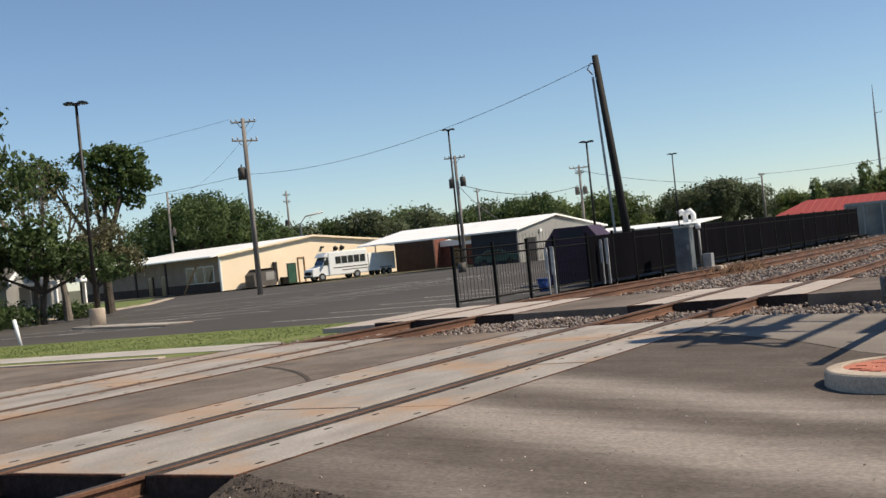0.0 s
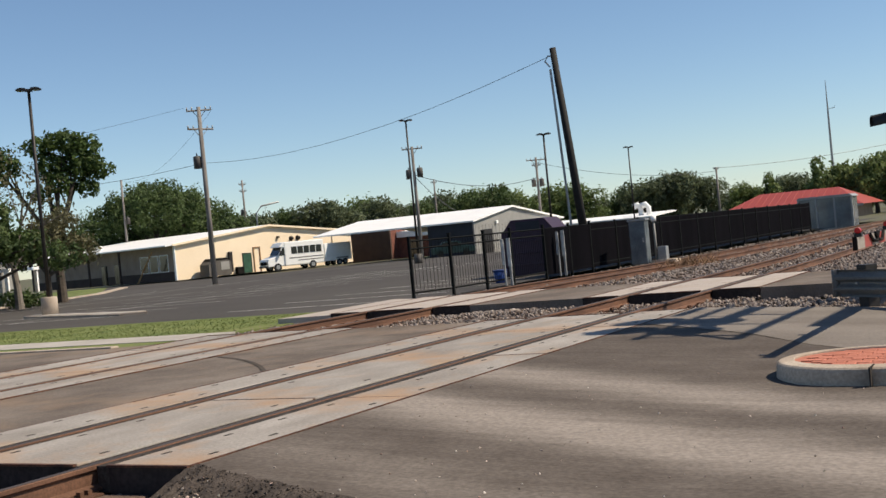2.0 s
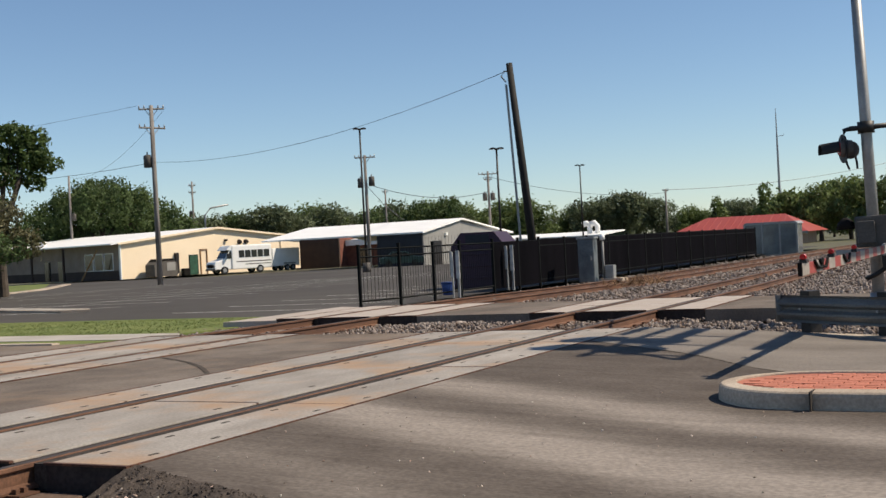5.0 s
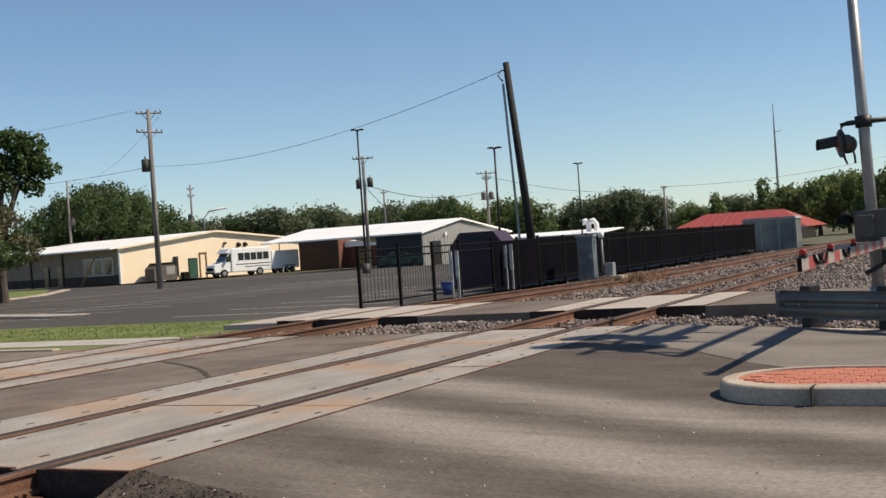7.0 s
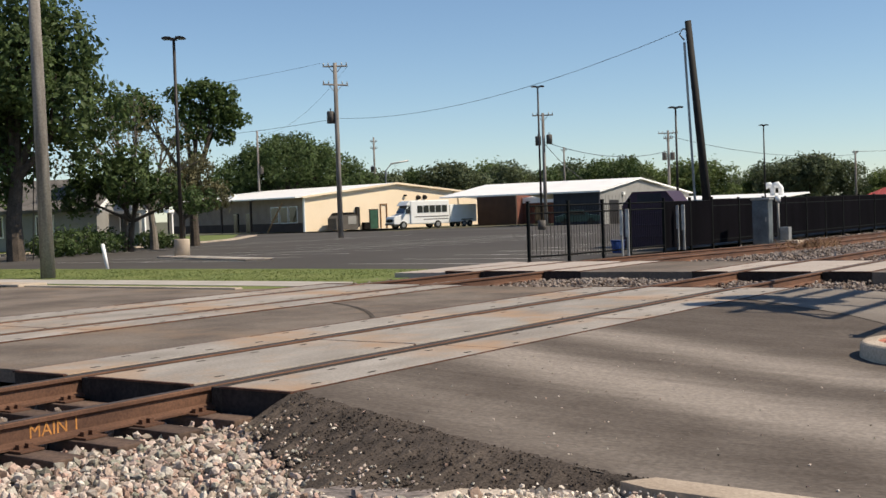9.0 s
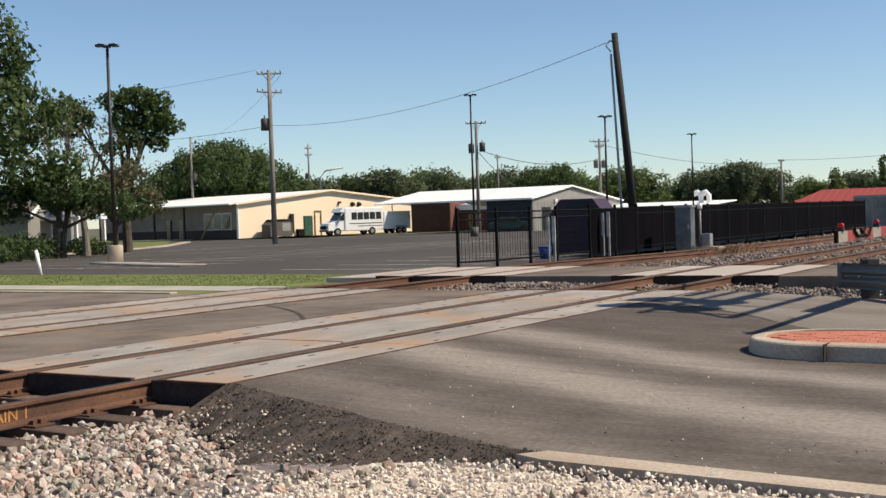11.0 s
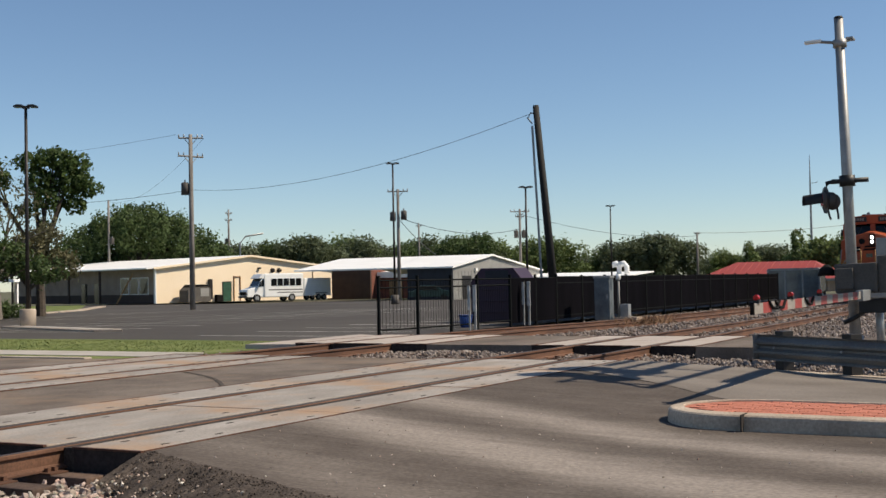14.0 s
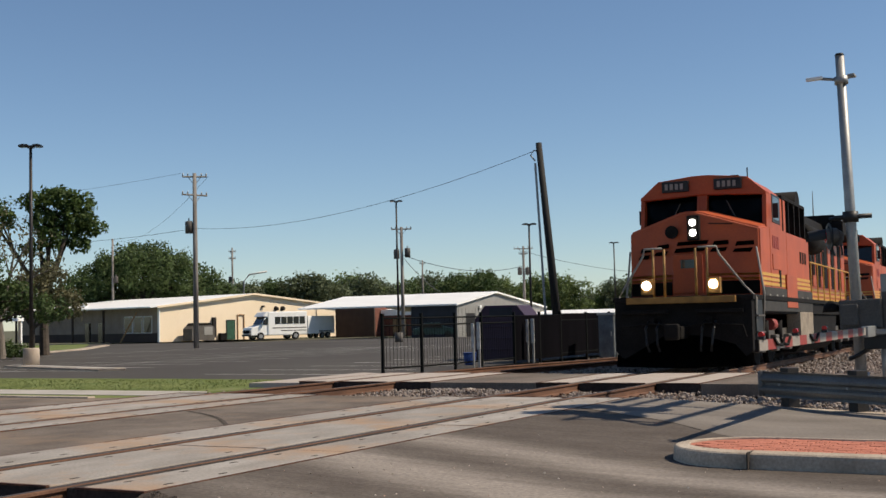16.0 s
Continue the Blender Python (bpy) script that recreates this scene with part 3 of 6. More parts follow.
main_track = railway_track(0.0, "near railway track with rusty rails on timber ties")
siding_track = railway_track(-5.6, "far railway track with rusty rails on timber ties")


def ties(track, cx, spans):
    proto = box(-1.3, 1.3, -0.115, 0.115, -0.36, -0.178, 0.012)
    me = bpy.data.meshes.new("tie")
    proto.to_mesh(me)
    proto.free()
    me.materials.append(TIE)
    plate = bmesh.new()
    for s in (-0.755, 0.755):
        box(s - 0.19, s + 0.19, -0.09, 0.09, -0.178, -0.166, 0, plate)
        for ex in (-0.1, 0.1):
            box(s + ex - 0.02, s + ex + 0.02, -0.05, -0.015, -0.17, -0.135, 0, plate)
            box(s + ex - 0.02, s + ex + 0.02, 0.02, 0.055, -0.17, -0.135, 0, plate)
    mp = bpy.data.meshes.new("tie_plate")
    plate.to_mesh(mp)
    plate.free()
    mp.materials.append(RAIL)
    rnd = random.Random(int(cx) + 7)
    for a, b in spans:
        y = a
        while y < b:
            ob = new("tie", me)
            ob.parent = track
            dx, dz = bend(y, cx)
            ob.matrix_basis = pose(cx + dx + rnd.uniform(-0.05, 0.05), y, dz + rnd.uniform(-0.012, 0.004), 0, 0, rnd.uniform(-1.5, 1.5))
            pl = new("tie_plate", mp)
            pl.parent = track
            pl.matrix_basis = pose(cx + dx, y, dz)
            y += 0.5


ties(main_track, 0.0, [(-7.7, -0.2), (10.9, 14.3), (18.5, 62)])
ties(siding_track, -5.6, [(-3, -0.2), (11.0, 14.4), (18.7, 62)])


def crossing(cx, spans, pale, label):
    c = structure(new("grade_crossing"), label, "grade crossing")
    rnd = random.Random(int(abs(cx)) + 2)
    for y0, y1, count in spans:
        m = pale if y0 > 12 else PANEL
        cuts = [y0 + (y1 - y0) * k / count for k in range(count + 1)] if y0 > 12 else [y0, 2.85, 5.7, 8.5, y1]
        for k in range(count):
            a, b = cuts[k] + 0.014, cuts[k + 1] - 0.014
            for x0, x1 in ((-1.58, -0.92), (-0.59, 0.59), (0.92, 1.6)):
                h = rnd.uniform(-0.006, 0.004)
                p = part("panel", box(cx + x0, cx + x1, a, b, -0.2, h, 0.008), m, c)
                for sx in (x0 + 0.13, x1 - 0.13):
                    for sy in (0.14, 0.38, 0.62, 0.86):
                        if y0 < 12 and rnd.random() < 0.75:
                            part("bolt_recess", box(cx + sx - 0.014, cx + sx + 0.014, a + (b - a) * sy - 0.045, a + (b - a) * sy + 0.045, h - 0.03, h + 0.0025), RUBBER, p)
        for y in cuts[1:-1]:
            for x0, x1 in ((-1.58, -0.92), (-0.59, 0.59), (0.92, 1.6)):
                part("joint_plate", box(cx + x0, cx + x1, y - 0.015, y + 0.015, -0.1, -0.004), STEEL_EDGE, c)
        for x0, x1 in ((-1.6, -0.91), (-0.6, 0.6), (0.91, 1.62)):
            for y, d in ((y0, -1), (y1, 1)):
                part("end_plate", box(cx + x0, cx + x1, min(y, y + d * 0.012), max(y, y + d * 0.012), -0.21, -0.012), DARK_END, c, "dark steel end plate of the panels")
                part("end_angle", box(cx + x0, cx + x1, min(y, y + d * 0.035), max(y, y + d * 0.035), -0.012, 0.004), STEEL_EDGE, c)
        for x0, x1 in ((-0.925, -0.79), (-0.72, -0.585), (0.585, 0.72), (0.79, 0.925)):
            part("flangeway_filler", box(cx + x0, cx + x1, y0, y1, -0.19, -0.01 if abs(x0 + x1) > 1.5 else -0.016), RUBBER, c)
        for x in (-1.6, 1.605):
            part("edge_angle", box(cx + x, cx + x + 0.02, y0, y1, -0.1, 0.003), STEEL_EDGE, c)
    return c


crossing(0.0, [(0.0, 10.5, 4), (14.4, 18.2, 2)], PANEL_PALE, "concrete crossing panels between and beside near rails")
crossing(-5.6, [(0.2, 10.6, 4), (14.5, 18.3, 2)], PANEL_PALE, "concrete crossing panels between and beside far rails")

# marking on the rail's web
fc = bpy.data.curves.new("marking", "FONT")
fc.body, fc.size, fc.extrude = "MAIN 1", 0.125, 0.001
tmp = bpy.data.objects.new("tmp", fc)
scene.collection.objects.link(tmp)
bpy.context.view_layer.update()
tm = bpy.data.meshes.new_from_object(tmp.evaluated_get(bpy.context.evaluated_depsgraph_get()))
bpy.data.objects.remove(tmp)
tm.materials.clear()
tm.materials.append(PAINT_MARK)
mk = new("rail_marking", tm)
mk.parent = main_track
mk.matrix_basis = pose(0.7685, -1.6, -0.128, 90, 0, 90)
tagged(mk, "orange painted letters on the rail")

# ballast
bb = grid_sheet([-11.5, -8.3, -7.2, -4.0, -2.6, -1.6, 1.6, 2.3, 3.4, 6.5, 12], [-40, -8, -0.03], lambda x, y: -0.265 if -7.4 < x < 2.0 else (-0.28 if x < 3 else -0.2))
structure(link("ballast_near", bb, BALLAST), "bed of pale crushed stone beside the crossing", "ballast")
structure(link("gravel_verge", grid_sheet([3.7, 4.2, 4.8, 6, 9, 12, 30], [-9, -4, -2.6, -2.0, -1.6, -1.25], lambda x, y: -0.172 if y > -3 and x > 4.0 else -0.21), LIMESTONE_BED), "pale limestone dust beside the road edging", "gravel")
bb = grid_sheet([-9.8, -8.3, -7.0, -4.2, -2.8, -1.6, 1.7, 2.6, 6.5], [10.55, 14.35], lambda x, y: -0.23 if -7.0 < x < 1.8 else -0.27)
structure(link("ballast_middle", bb, BALLAST), "stone bed between road and footpath", "ballast")
bb = grid_sheet([-9.0, -8.0, -7.0, -4.2, -2.8, -1.6, 1.8, 3.0, 7.0, 14], [18.25, 22, 29.3, 38.6, 50, 120, 420], lambda x, y: bend(y)[1] + (-0.22 if -7.0 < x < 1.9 else (-0.3 if x < 0 else -0.16 if x < 4 else -0.1)))
structure(link("ballast_far", bb, BALLAST), "stone bed of the tracks running off", "ballast")


def stones(name, count, area, zf, size, material, seed, label):
    """Loose angular stones as one mesh."""
    rng = np.random.default_rng(seed)
    phi = (1 + 5 ** 0.5) / 2
    ico = np.array([(-1, phi, 0), (1, phi, 0), (-1, -phi, 0), (1, -phi, 0), (0, -1, phi), (0, 1, phi), (0, -1, -phi), (0, 1, -phi), (phi, 0, -1), (phi, 0, 1), (-phi, 0, -1), (-phi, 0, 1)]) / 1.9
    fac = np.array([(0, 11, 5), (0, 5, 1), (0, 1, 7), (0, 7, 10), (0, 10, 11), (1, 5, 9), (5, 11, 4), (11, 10, 2), (10, 7, 6), (7, 1, 8), (3, 9, 4), (3, 4, 2), (3, 2, 6), (3, 6, 8), (3, 8, 9), (4, 9, 5), (2, 4, 11), (6, 2, 10), (8, 6, 7), (9, 8, 1)])
    xs = rng.uniform(area[0], area[1], count)
    ys = rng.uniform(area[2], area[3], count)
    verts, faces = [], []
    for i in range(count):
        z = zf(xs[i], ys[i], rng)
        if z is None:
            continue
        s = size * rng.uniform(0.55, 1.35)
        v = ico * (1 + rng.uniform(-0.36, 0.3, (12, 1))) * rng.uniform(0.5, 1.25, 3) * s
        q, _ = np.linalg.qr(rng.normal(size=(3, 3)))
        v = v @ q + (xs[i], ys[i], z)
        faces.append(fac + 12 * len(verts))
        verts.append(v)
    ob = raw(name, np.concatenate(verts).tolist(), np.concatenate(faces).tolist(), material)
    return tagged(ob, label, "gravel", kind="stuff")


size_class = 0


def near_bed(x, y, rng):
    if abs(abs(x) - 0.755) < 0.1:
        return None
    if x > 1.4:
        if y > np.interp(x, EDGE_X + [9, 30], EDGE_LOW + [-1.36, -1.7]) + 0.1 * rng.normal() - 0.03 * (x < 4.6):
            return None
        fade = 0.3 + 0.55 * (x - 3.0) - 0.3 * (y + 2.2)
        if size_class == 0 and rng.random() < min(0.93, fade):
            return None
        if size_class == 1 and rng.random() > 0.25 + fade:
            return None
    base = np.interp(x, [1.2, 1.8, 2.6, 3.4, 4.2], [-0.25, -0.235, -0.25, -0.22, -0.17])
    return base + rng.uniform(-0.015, 0.03)


stones("loose_stones", 11000, (0.9, 6.6, -5.2, 0.05), near_bed, 0.032, STONE, 1, "pale pinkish crushed stones beside the crossing")
stones("loose_stones", 4000, (1.2, 5.5, -3.2, -0.1), near_bed, 0.02, STONE, 2, "small pale chippings at the asphalt edge")


def shoulder_bed(x, y, rng):
    a, b = np.interp(x, EDGE_X, EDGE_TOP), np.interp(x, EDGE_X, EDGE_LOW)
    f = (a - y) / (a - b)
    if f < 0.0 or f > 1.05 or x < 1.63:
        return None
    if size_class == 2 and rng.random() > f ** 2:
        return None
    return shoulder_z(x, min(f, 1.0)) + rng.uniform(-0.004, 0.006)


stones("asphalt_crumbs", 8000, (1.62, 4.82, -2.0, 0.35), shoulder_bed, 0.007, ASPHALT_BLACK, 21, "crumbled black asphalt at the road edge")
stones("asphalt_crumbs", 500, (1.62, 4.82, -2.0, 0.35), shoulder_bed, 0.012, ASPHALT_BLACK, 24, "lumps of black asphalt at the road edge")
size_class = 2
stones("loose_stones", 3600, (1.62, 4.82, -2.0, 0.35), shoulder_bed, 0.013, STONE, 22, "pale chips scattered over black asphalt")
size_class = 1
stones("loose_stones", 17000, (2.6, 8.5, -3.4, -0.95), near_bed, 0.0125, LIMESTONE, 23, "fine white limestone gravel along the kerb")
size_class = 0
stones("loose_stones", 2600, (-2.6, 0.7, -4, -0.1), near_bed, 0.034, STONE_RUST, 3, "rust-stained stones between the rails")


def mid_bed(x, y, rng):
    if min(abs(abs(x) - 0.755), abs(abs(x + 5.6) - 0.755)) < 0.1:
        return None
    hump = 0.12 * math.exp(-((x + 2.8) / 1.0) ** 2) * math.exp(-((y - 12.5) / 1.4) ** 2)
    return -0.2 + hump + rng.uniform(-0.02, 0.05) - (0.05 if x > 1.7 else 0)


stones("loose_stones", 9000, (-8.6, 6.0, 10.65, 14.3), mid_bed, 0.031, STONE_RUST, 5, "pale stones heaped between road and footpath")


def far_bed(x, y, rng):
    dx, dz = bend(y)
    if min(abs(abs(x - dx) - 0.755), abs(abs(x + 5.6) - 0.755)) < 0.11:
        return None
    return dz - 0.18 + rng.uniform(-0.02, 0.05) + (0.1 * math.exp(-((x + 2.8) / 0.9) ** 2)) + (0.06 if x > 2.5 else 0)


stones("loose_stones", 13000, (-8.0, 7.0, 18.4, 34), far_bed, 0.036, STONE_RUST, 6, "pale crushed stones along both tracks")
stones("loose_stones", 10000, (-8.6, 8.0, 34, 75), far_bed, 0.055, STONE_RUST, 8, "pale crushed stones along the distant tracks")

def road_bed(x, y, rng):
    e = np.interp(x, EDGE_X + [9], EDGE_TOP + [-1.16])
    return road_z(x) + 0.002 if e < y < e + 6.5 * rng.random() ** 2 else None


stones("road_grit", 900, (1.8, 9.0, -1.1, 6.0), road_bed, 0.007, STONE, 41, "small chips of stone scattered over the road")

# ---- traffic island ----
island = empty("traffic_island", pose(5.12, 4.52, 0, 0, 0, -1.3) @ pose(-5.12, -4.52, 0), "concrete kerbed island paved with red brick", "traffic island")
ol = []
cy, hw = 4.52, 0.76
for k in range(33):
    a = math.pi / 2 + math.pi * k / 32
    ol.append((5.12 + math.cos(a) * 0.82, cy + math.sin(a) * hw))
outer = ol + [(24, cy - hw - 0.1), (24, cy + hw + 0.1)]
inner = [(5.12 + math.cos(math.pi / 2 + math.pi * k / 32) * 0.66, cy + math.sin(math.pi / 2 + math.pi * k / 32) * (hw - 0.17)) for k in range(33)] + [(24, cy - hw + 0.07), (24, cy + hw - 0.07)]
ib = bmesh.new()
rings = []
def inset(f):
    return [(x + (p[0] - x) * f, y + (p[1] - y) * f) for (x, y), p in zip(outer, inner)]


for pts, z in ((outer, -0.2), (inset(0.08), -0.04), (inset(0.13), -0.016), (inset(0.22), -0.003), (inset(0.34), 0.001), (inset(0.97), 0.008), (inner, -0.0), (inner, -0.08)):
    rings.append([ib.verts.new((x, y, z)) for x, y in pts])
for a, b in zip(rings, rings[1:]):
    for i in range(len(a)):
        j = (i + 1) % len(a)
        ib.faces.new((a[i], a[j], b[j], b[i]))
bmesh.ops.recalc_face_normals(ib, faces=ib.faces[:])
part("kerb", ib, CONCRETE, island, "rounded grey concrete kerb")
part("joint", box(5.22, 5.232, cy - hw - 0.06, cy - hw + 0.14, -0.18, 0.0095), RUBBER, island)
part("joint", box(8.22, 8.235, cy - hw - 0.06, cy - hw + 0.14, -0.18, 0.0095), RUBBER, island)
part("bedding", sheet(inner, -0.012, 0.05), BRICK_RED, island)
bk = box(-0.098, 0.098, -0.048, 0.048, -0.03, 0.0, 0.006)
bme = bpy.data.meshes.new("brick")
bk.to_mesh(bme)
bk.free()
bme.materials.append(BRICK_RED)
rnd = random.Random(12)
for i in range(16):
    for j in range(14):
        x = 4.55 + 0.205 * i + (0.1 if j % 2 else 0)
        y = cy - 0.68 + 0.105 * j
        lim = hw - 0.24
        if abs(y - cy) > lim or (x < 5.12 and ((x - 0.1 - 5.12) / 0.66) ** 2 + ((y - cy) / lim) ** 2 > 1):
            continue
        ob = new("brick", bme)
        ob.parent = island
        ob.matrix_basis = pose(x, y, -0.001 + rnd.uniform(-0.002, 0.003), rnd.uniform(-0.6, 0.6), rnd.uniform(-0.6, 0.6), rnd.uniform(-0.8, 0.8))

# ---- guard rail ----
guard = empty("guard_rail", pose(3.78, 11.1, -0.14, 0, 0, -38), "galvanised steel guard rail on timber posts", "guard rail")
gp = [(0.0, 0.14), (0.03, 0.17), (-0.035, 0.24), (-0.035, 0.27), (0.03, 0.31), (0.03, 0.34), (-0.035, 0.38), (-0.035, 0.41), (0.03, 0.48), (0.0, 0.51)]
gb = bmesh.new()
cols = []
for x in (-0.25, 6.6):
    cols.append([gb.verts.new((x, -0.12 + dy, z)) for dy, z in gp])
    cols.append([gb.verts.new((x, -0.108 + dy, z)) for dy, z in gp])
for a, b in ((cols[0], cols[2]), (cols[1], cols[3])):
    for i in range(len(gp) - 1):
        gb.faces.new((a[i], a[i + 1], b[i + 1], b[i]))
bmesh.ops.recalc_face_normals(gb, faces=gb.faces[:])
part("beam", gb, GUARD_STEEL, guard)
nb = tube([(-0.25, -0.1, 0.14), (-0.25, -0.1, 0.51)], 0.055, 10)
part("end_terminal", nb, GUARD_STEEL, guard, "rounded steel end piece")
for x in (0.22, 1.62, 3.2, 4.9):
    p = part("post", box(x - 0.09, x + 0.09, -0.07, 0.13, -0.3, 0.57, 0.01), DARK_STEEL, guard, "dark weathered post")
    part("bolt", disc((x, -0.155, 0.33), 0.018, 0.03, "y", 8), GREY_STEEL, p)
structure(link("kerb_guard", sheet([(3.9, 10.55), (3.98, 10.75), (11.9, 6.7), (11.75, 6.5)], -0.125, 0.1), CONCRETE), "pale concrete road edge at the guard rail", "kerb")

# unseen cantilever, inferred and laid out to cast the shadows on the road
ct = empty("cantilever_signal", pose(10.24, 13.94, -0.12), "unseen grey cantilever truss with lamps, added to shade the road", "railway signal")
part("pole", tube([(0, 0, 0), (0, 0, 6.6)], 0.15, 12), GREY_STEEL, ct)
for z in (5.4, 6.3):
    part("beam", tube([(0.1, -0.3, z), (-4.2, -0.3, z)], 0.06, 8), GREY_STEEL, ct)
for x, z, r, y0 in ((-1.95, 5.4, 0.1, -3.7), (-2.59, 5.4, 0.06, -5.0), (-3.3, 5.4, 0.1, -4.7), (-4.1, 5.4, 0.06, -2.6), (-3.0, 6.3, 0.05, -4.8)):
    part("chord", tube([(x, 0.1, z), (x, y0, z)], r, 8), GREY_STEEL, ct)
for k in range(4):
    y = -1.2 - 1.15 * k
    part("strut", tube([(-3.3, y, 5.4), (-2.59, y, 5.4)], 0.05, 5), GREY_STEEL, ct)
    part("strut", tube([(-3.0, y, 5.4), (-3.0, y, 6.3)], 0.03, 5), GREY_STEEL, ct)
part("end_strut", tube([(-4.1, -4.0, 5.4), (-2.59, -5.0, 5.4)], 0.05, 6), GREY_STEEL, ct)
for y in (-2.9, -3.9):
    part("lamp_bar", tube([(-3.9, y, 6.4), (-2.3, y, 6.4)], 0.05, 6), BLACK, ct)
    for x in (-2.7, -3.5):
        hd2 = part("lamp_head", tube([(x - 0.12, y, 6.3), (x + 0.12, y, 6.3)], 0.38, 18), BLACK, ct, "unseen black lamp head added for its shadow")
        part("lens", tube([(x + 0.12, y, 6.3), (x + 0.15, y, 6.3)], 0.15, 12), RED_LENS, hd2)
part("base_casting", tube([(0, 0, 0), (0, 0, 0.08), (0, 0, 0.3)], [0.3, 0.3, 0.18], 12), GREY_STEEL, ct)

# ---- signal mast with lights ----
mast = empty("crossing_signal", pose(4.54, 13.6, 0.236, 0, -1.4, 0), "grey railway crossing signal mast with lamp heads", "railway signal")
mast.scale = (0.738, 0.738, 0.738)
part("pole", tube([(0, 0, -0.7), (0, 0, 3.5), (0, 0, 7.08)], [0.125, 0.115, 0.1], 16), GREY_STEEL, mast)
part("pole_cap", tube([(0, 0, 7.08), (0, 0, 7.13)], [0.11, 0.08], 16), DARK_STEEL, mast)
part("base_casting", tube([(0, 0, -0.6), (0, 0, -0.5), (0, 0, -0.3), (0, 0, 0.0)], [0.28, 0.28, 0.19, 0.17], 14), GREY_STEEL, mast)
part("crossarm", tube([(-0.33, -0.05, 3.44), (0.45, 0.03, 3.44)], 0.055, 10), BLACK, mast)
part("clamp", tube([(0, 0, 3.32), (0, 0, 3.56)], 0.17, 14), BLACK, mast)
hd = part("drop_bracket", tube([(-0.29, -0.05, 3.44), (-0.43, -0.05, 3.42), (-0.47, -0.05, 3.24), (-0.47, -0.05, 3.07)], 0.05, 8), BLACK, mast)
head = part("lamp_head", tube([(-0.23, 0.05, 3.04), (-0.31, 0.02, 3.04), (-0.47, -0.04, 3.04), (-0.55, -0.07, 3.04)], [0.06, 0.17, 0.19, 0.16], 16), GRIME_GREY, mast, "round crossing lamp head with a black visor")
vb = bmesh.new()
ring = []
for k in range(13):
    a = radians(-20 + 220 * k / 12)
    ring.append([vb.verts.new((-0.53 - d * 0.94, -0.07 - d * 0.34 + math.cos(a) * 0.17 * 0.4, 3.04 + math.sin(a) * 0.17 - d * 0.1)) for d in (0, 0.42)])
    for v in ring[-1]:
        v.co.x += math.cos(a) * 0.17 * -0.3
for a, b in zip(ring, ring[1:]):
    vb.faces.new((a[0], b[0], b[1], a[1]))
part("visor", vb, BLACK, head)
part("lens", tube([(-0.55, -0.07, 3.04), (-0.56, -0.075, 3.04)], 0.14, 16), RED_LENS, head)
part("background", tube([(-0.47, -0.03, 3.04), (-0.49, -0.04, 3.04)], 0.3, 20), BLACK, head)
head2 = part("lamp_head", tube([(-0.35, -0.06, 3.00), (-0.31, 0.02, 3.00), (-0.25, 0.13, 3.00)], [0.19, 0.18, 0.07], 16), GRIME_GREY, mast, "back of a round crossing lamp head")
for k in (-1, 1):
    part("wire", tube([(-0.36 + 0.1 * k, 0, 2.92), (-0.33 + 0.1 * k, 0, 2.72), (-0.31 + 0.08 * k, 0, 2.60)], 0.025, 6), BLACK, mast)
arm = part("lamp_arm", tube([(0, 0, 6.53), (-0.3, -0.05, 6.58), (-0.42, -0.07, 6.60)], 0.035, 8), GREY_STEEL, mast)
part("luminaire", box(-0.75, -0.38, -0.14, 0.0, 6.58, 6.65, 0.02), WHITE, arm, "white flood lamp")
arm = part("lamp_arm", tube([(0, 0, 6.53), (0.22, 0.1, 6.60)], 0.035, 8), GREY_STEEL, mast)
part("luminaire", box(0.12, 0.28, 0.05, 0.35, 6.60, 6.66, 0.02), GREY_STEEL, arm)
part("bracket", tube([(0, 0, 6.43), (0, 0, 6.60)], 0.15, 12), GREY_STEEL, mast)
gm = part("gate_mechanism", box(-0.35, 0.55, -0.2, 0.35, 0.95, 1.6, 0.04), GRIME_GREY, mast, "grey gate mechanism box")
part("cover", box(-0.3, 0.06, -0.28, -0.2, 1.03, 1.5, 0.03), GRIME_GREY, gm)
part("counterweight_arm", box(-0.75, 0.85, -0.34, -0.26, 0.82, 0.93, 0.015), GREY_STEEL, mast)
part("counterweight_arm", box(0.15, 0.75, -0.3, -0.2, 0.5, 0.8, 0.02), BLACK, mast)
part("counterweight", box(0.55, 0.95, -0.1, 0.3, 0.7, 1.75, 0.03), GRIME_GREY, mast)
part("bell", tube([(-0.55, 0, 1.35), (-0.55, 0, 1.5), (-0.55, 0, 1.6)], [0.2, 0.16, 0.05], 12), GRIME, mast)
part("conduit", tube([(0.3, -0.1, 0.95), (0.28, -0.12, 0.55), (0.0, -0.2, 0.38), (-0.2, -0.18, 0.3)], 0.05, 8), BLACK, mast)
part("side_post", tube([(0.5, 0.2, -0.6), (0.5, 0.2, 1.0)], 0.09, 10), GREY_STEEL, mast)
part("foundation", box(-0.45, 0.7, -0.4, 0.5, -0.75, -0.55, 0.03), CONCRETE, mast)

sm = empty("wayside_post", pose(5.05, 14.6, -0.2), "grey steel post with boxes beside the signal", "signal post")
part("post", tube([(0, 0, 0), (0, 0, 1.9)], 0.06, 10), GREY_STEEL, sm)
part("sign_plate", box(-0.3, 0.32, -0.03, 0.0, 1.55, 2.05, 0.01), GREY_STEEL, sm)
part("rail_bar", tube([(-0.2, 0, 0.55), (1.6, -0.5, 0.5)], 0.05, 8), GREY_STEEL, sm)

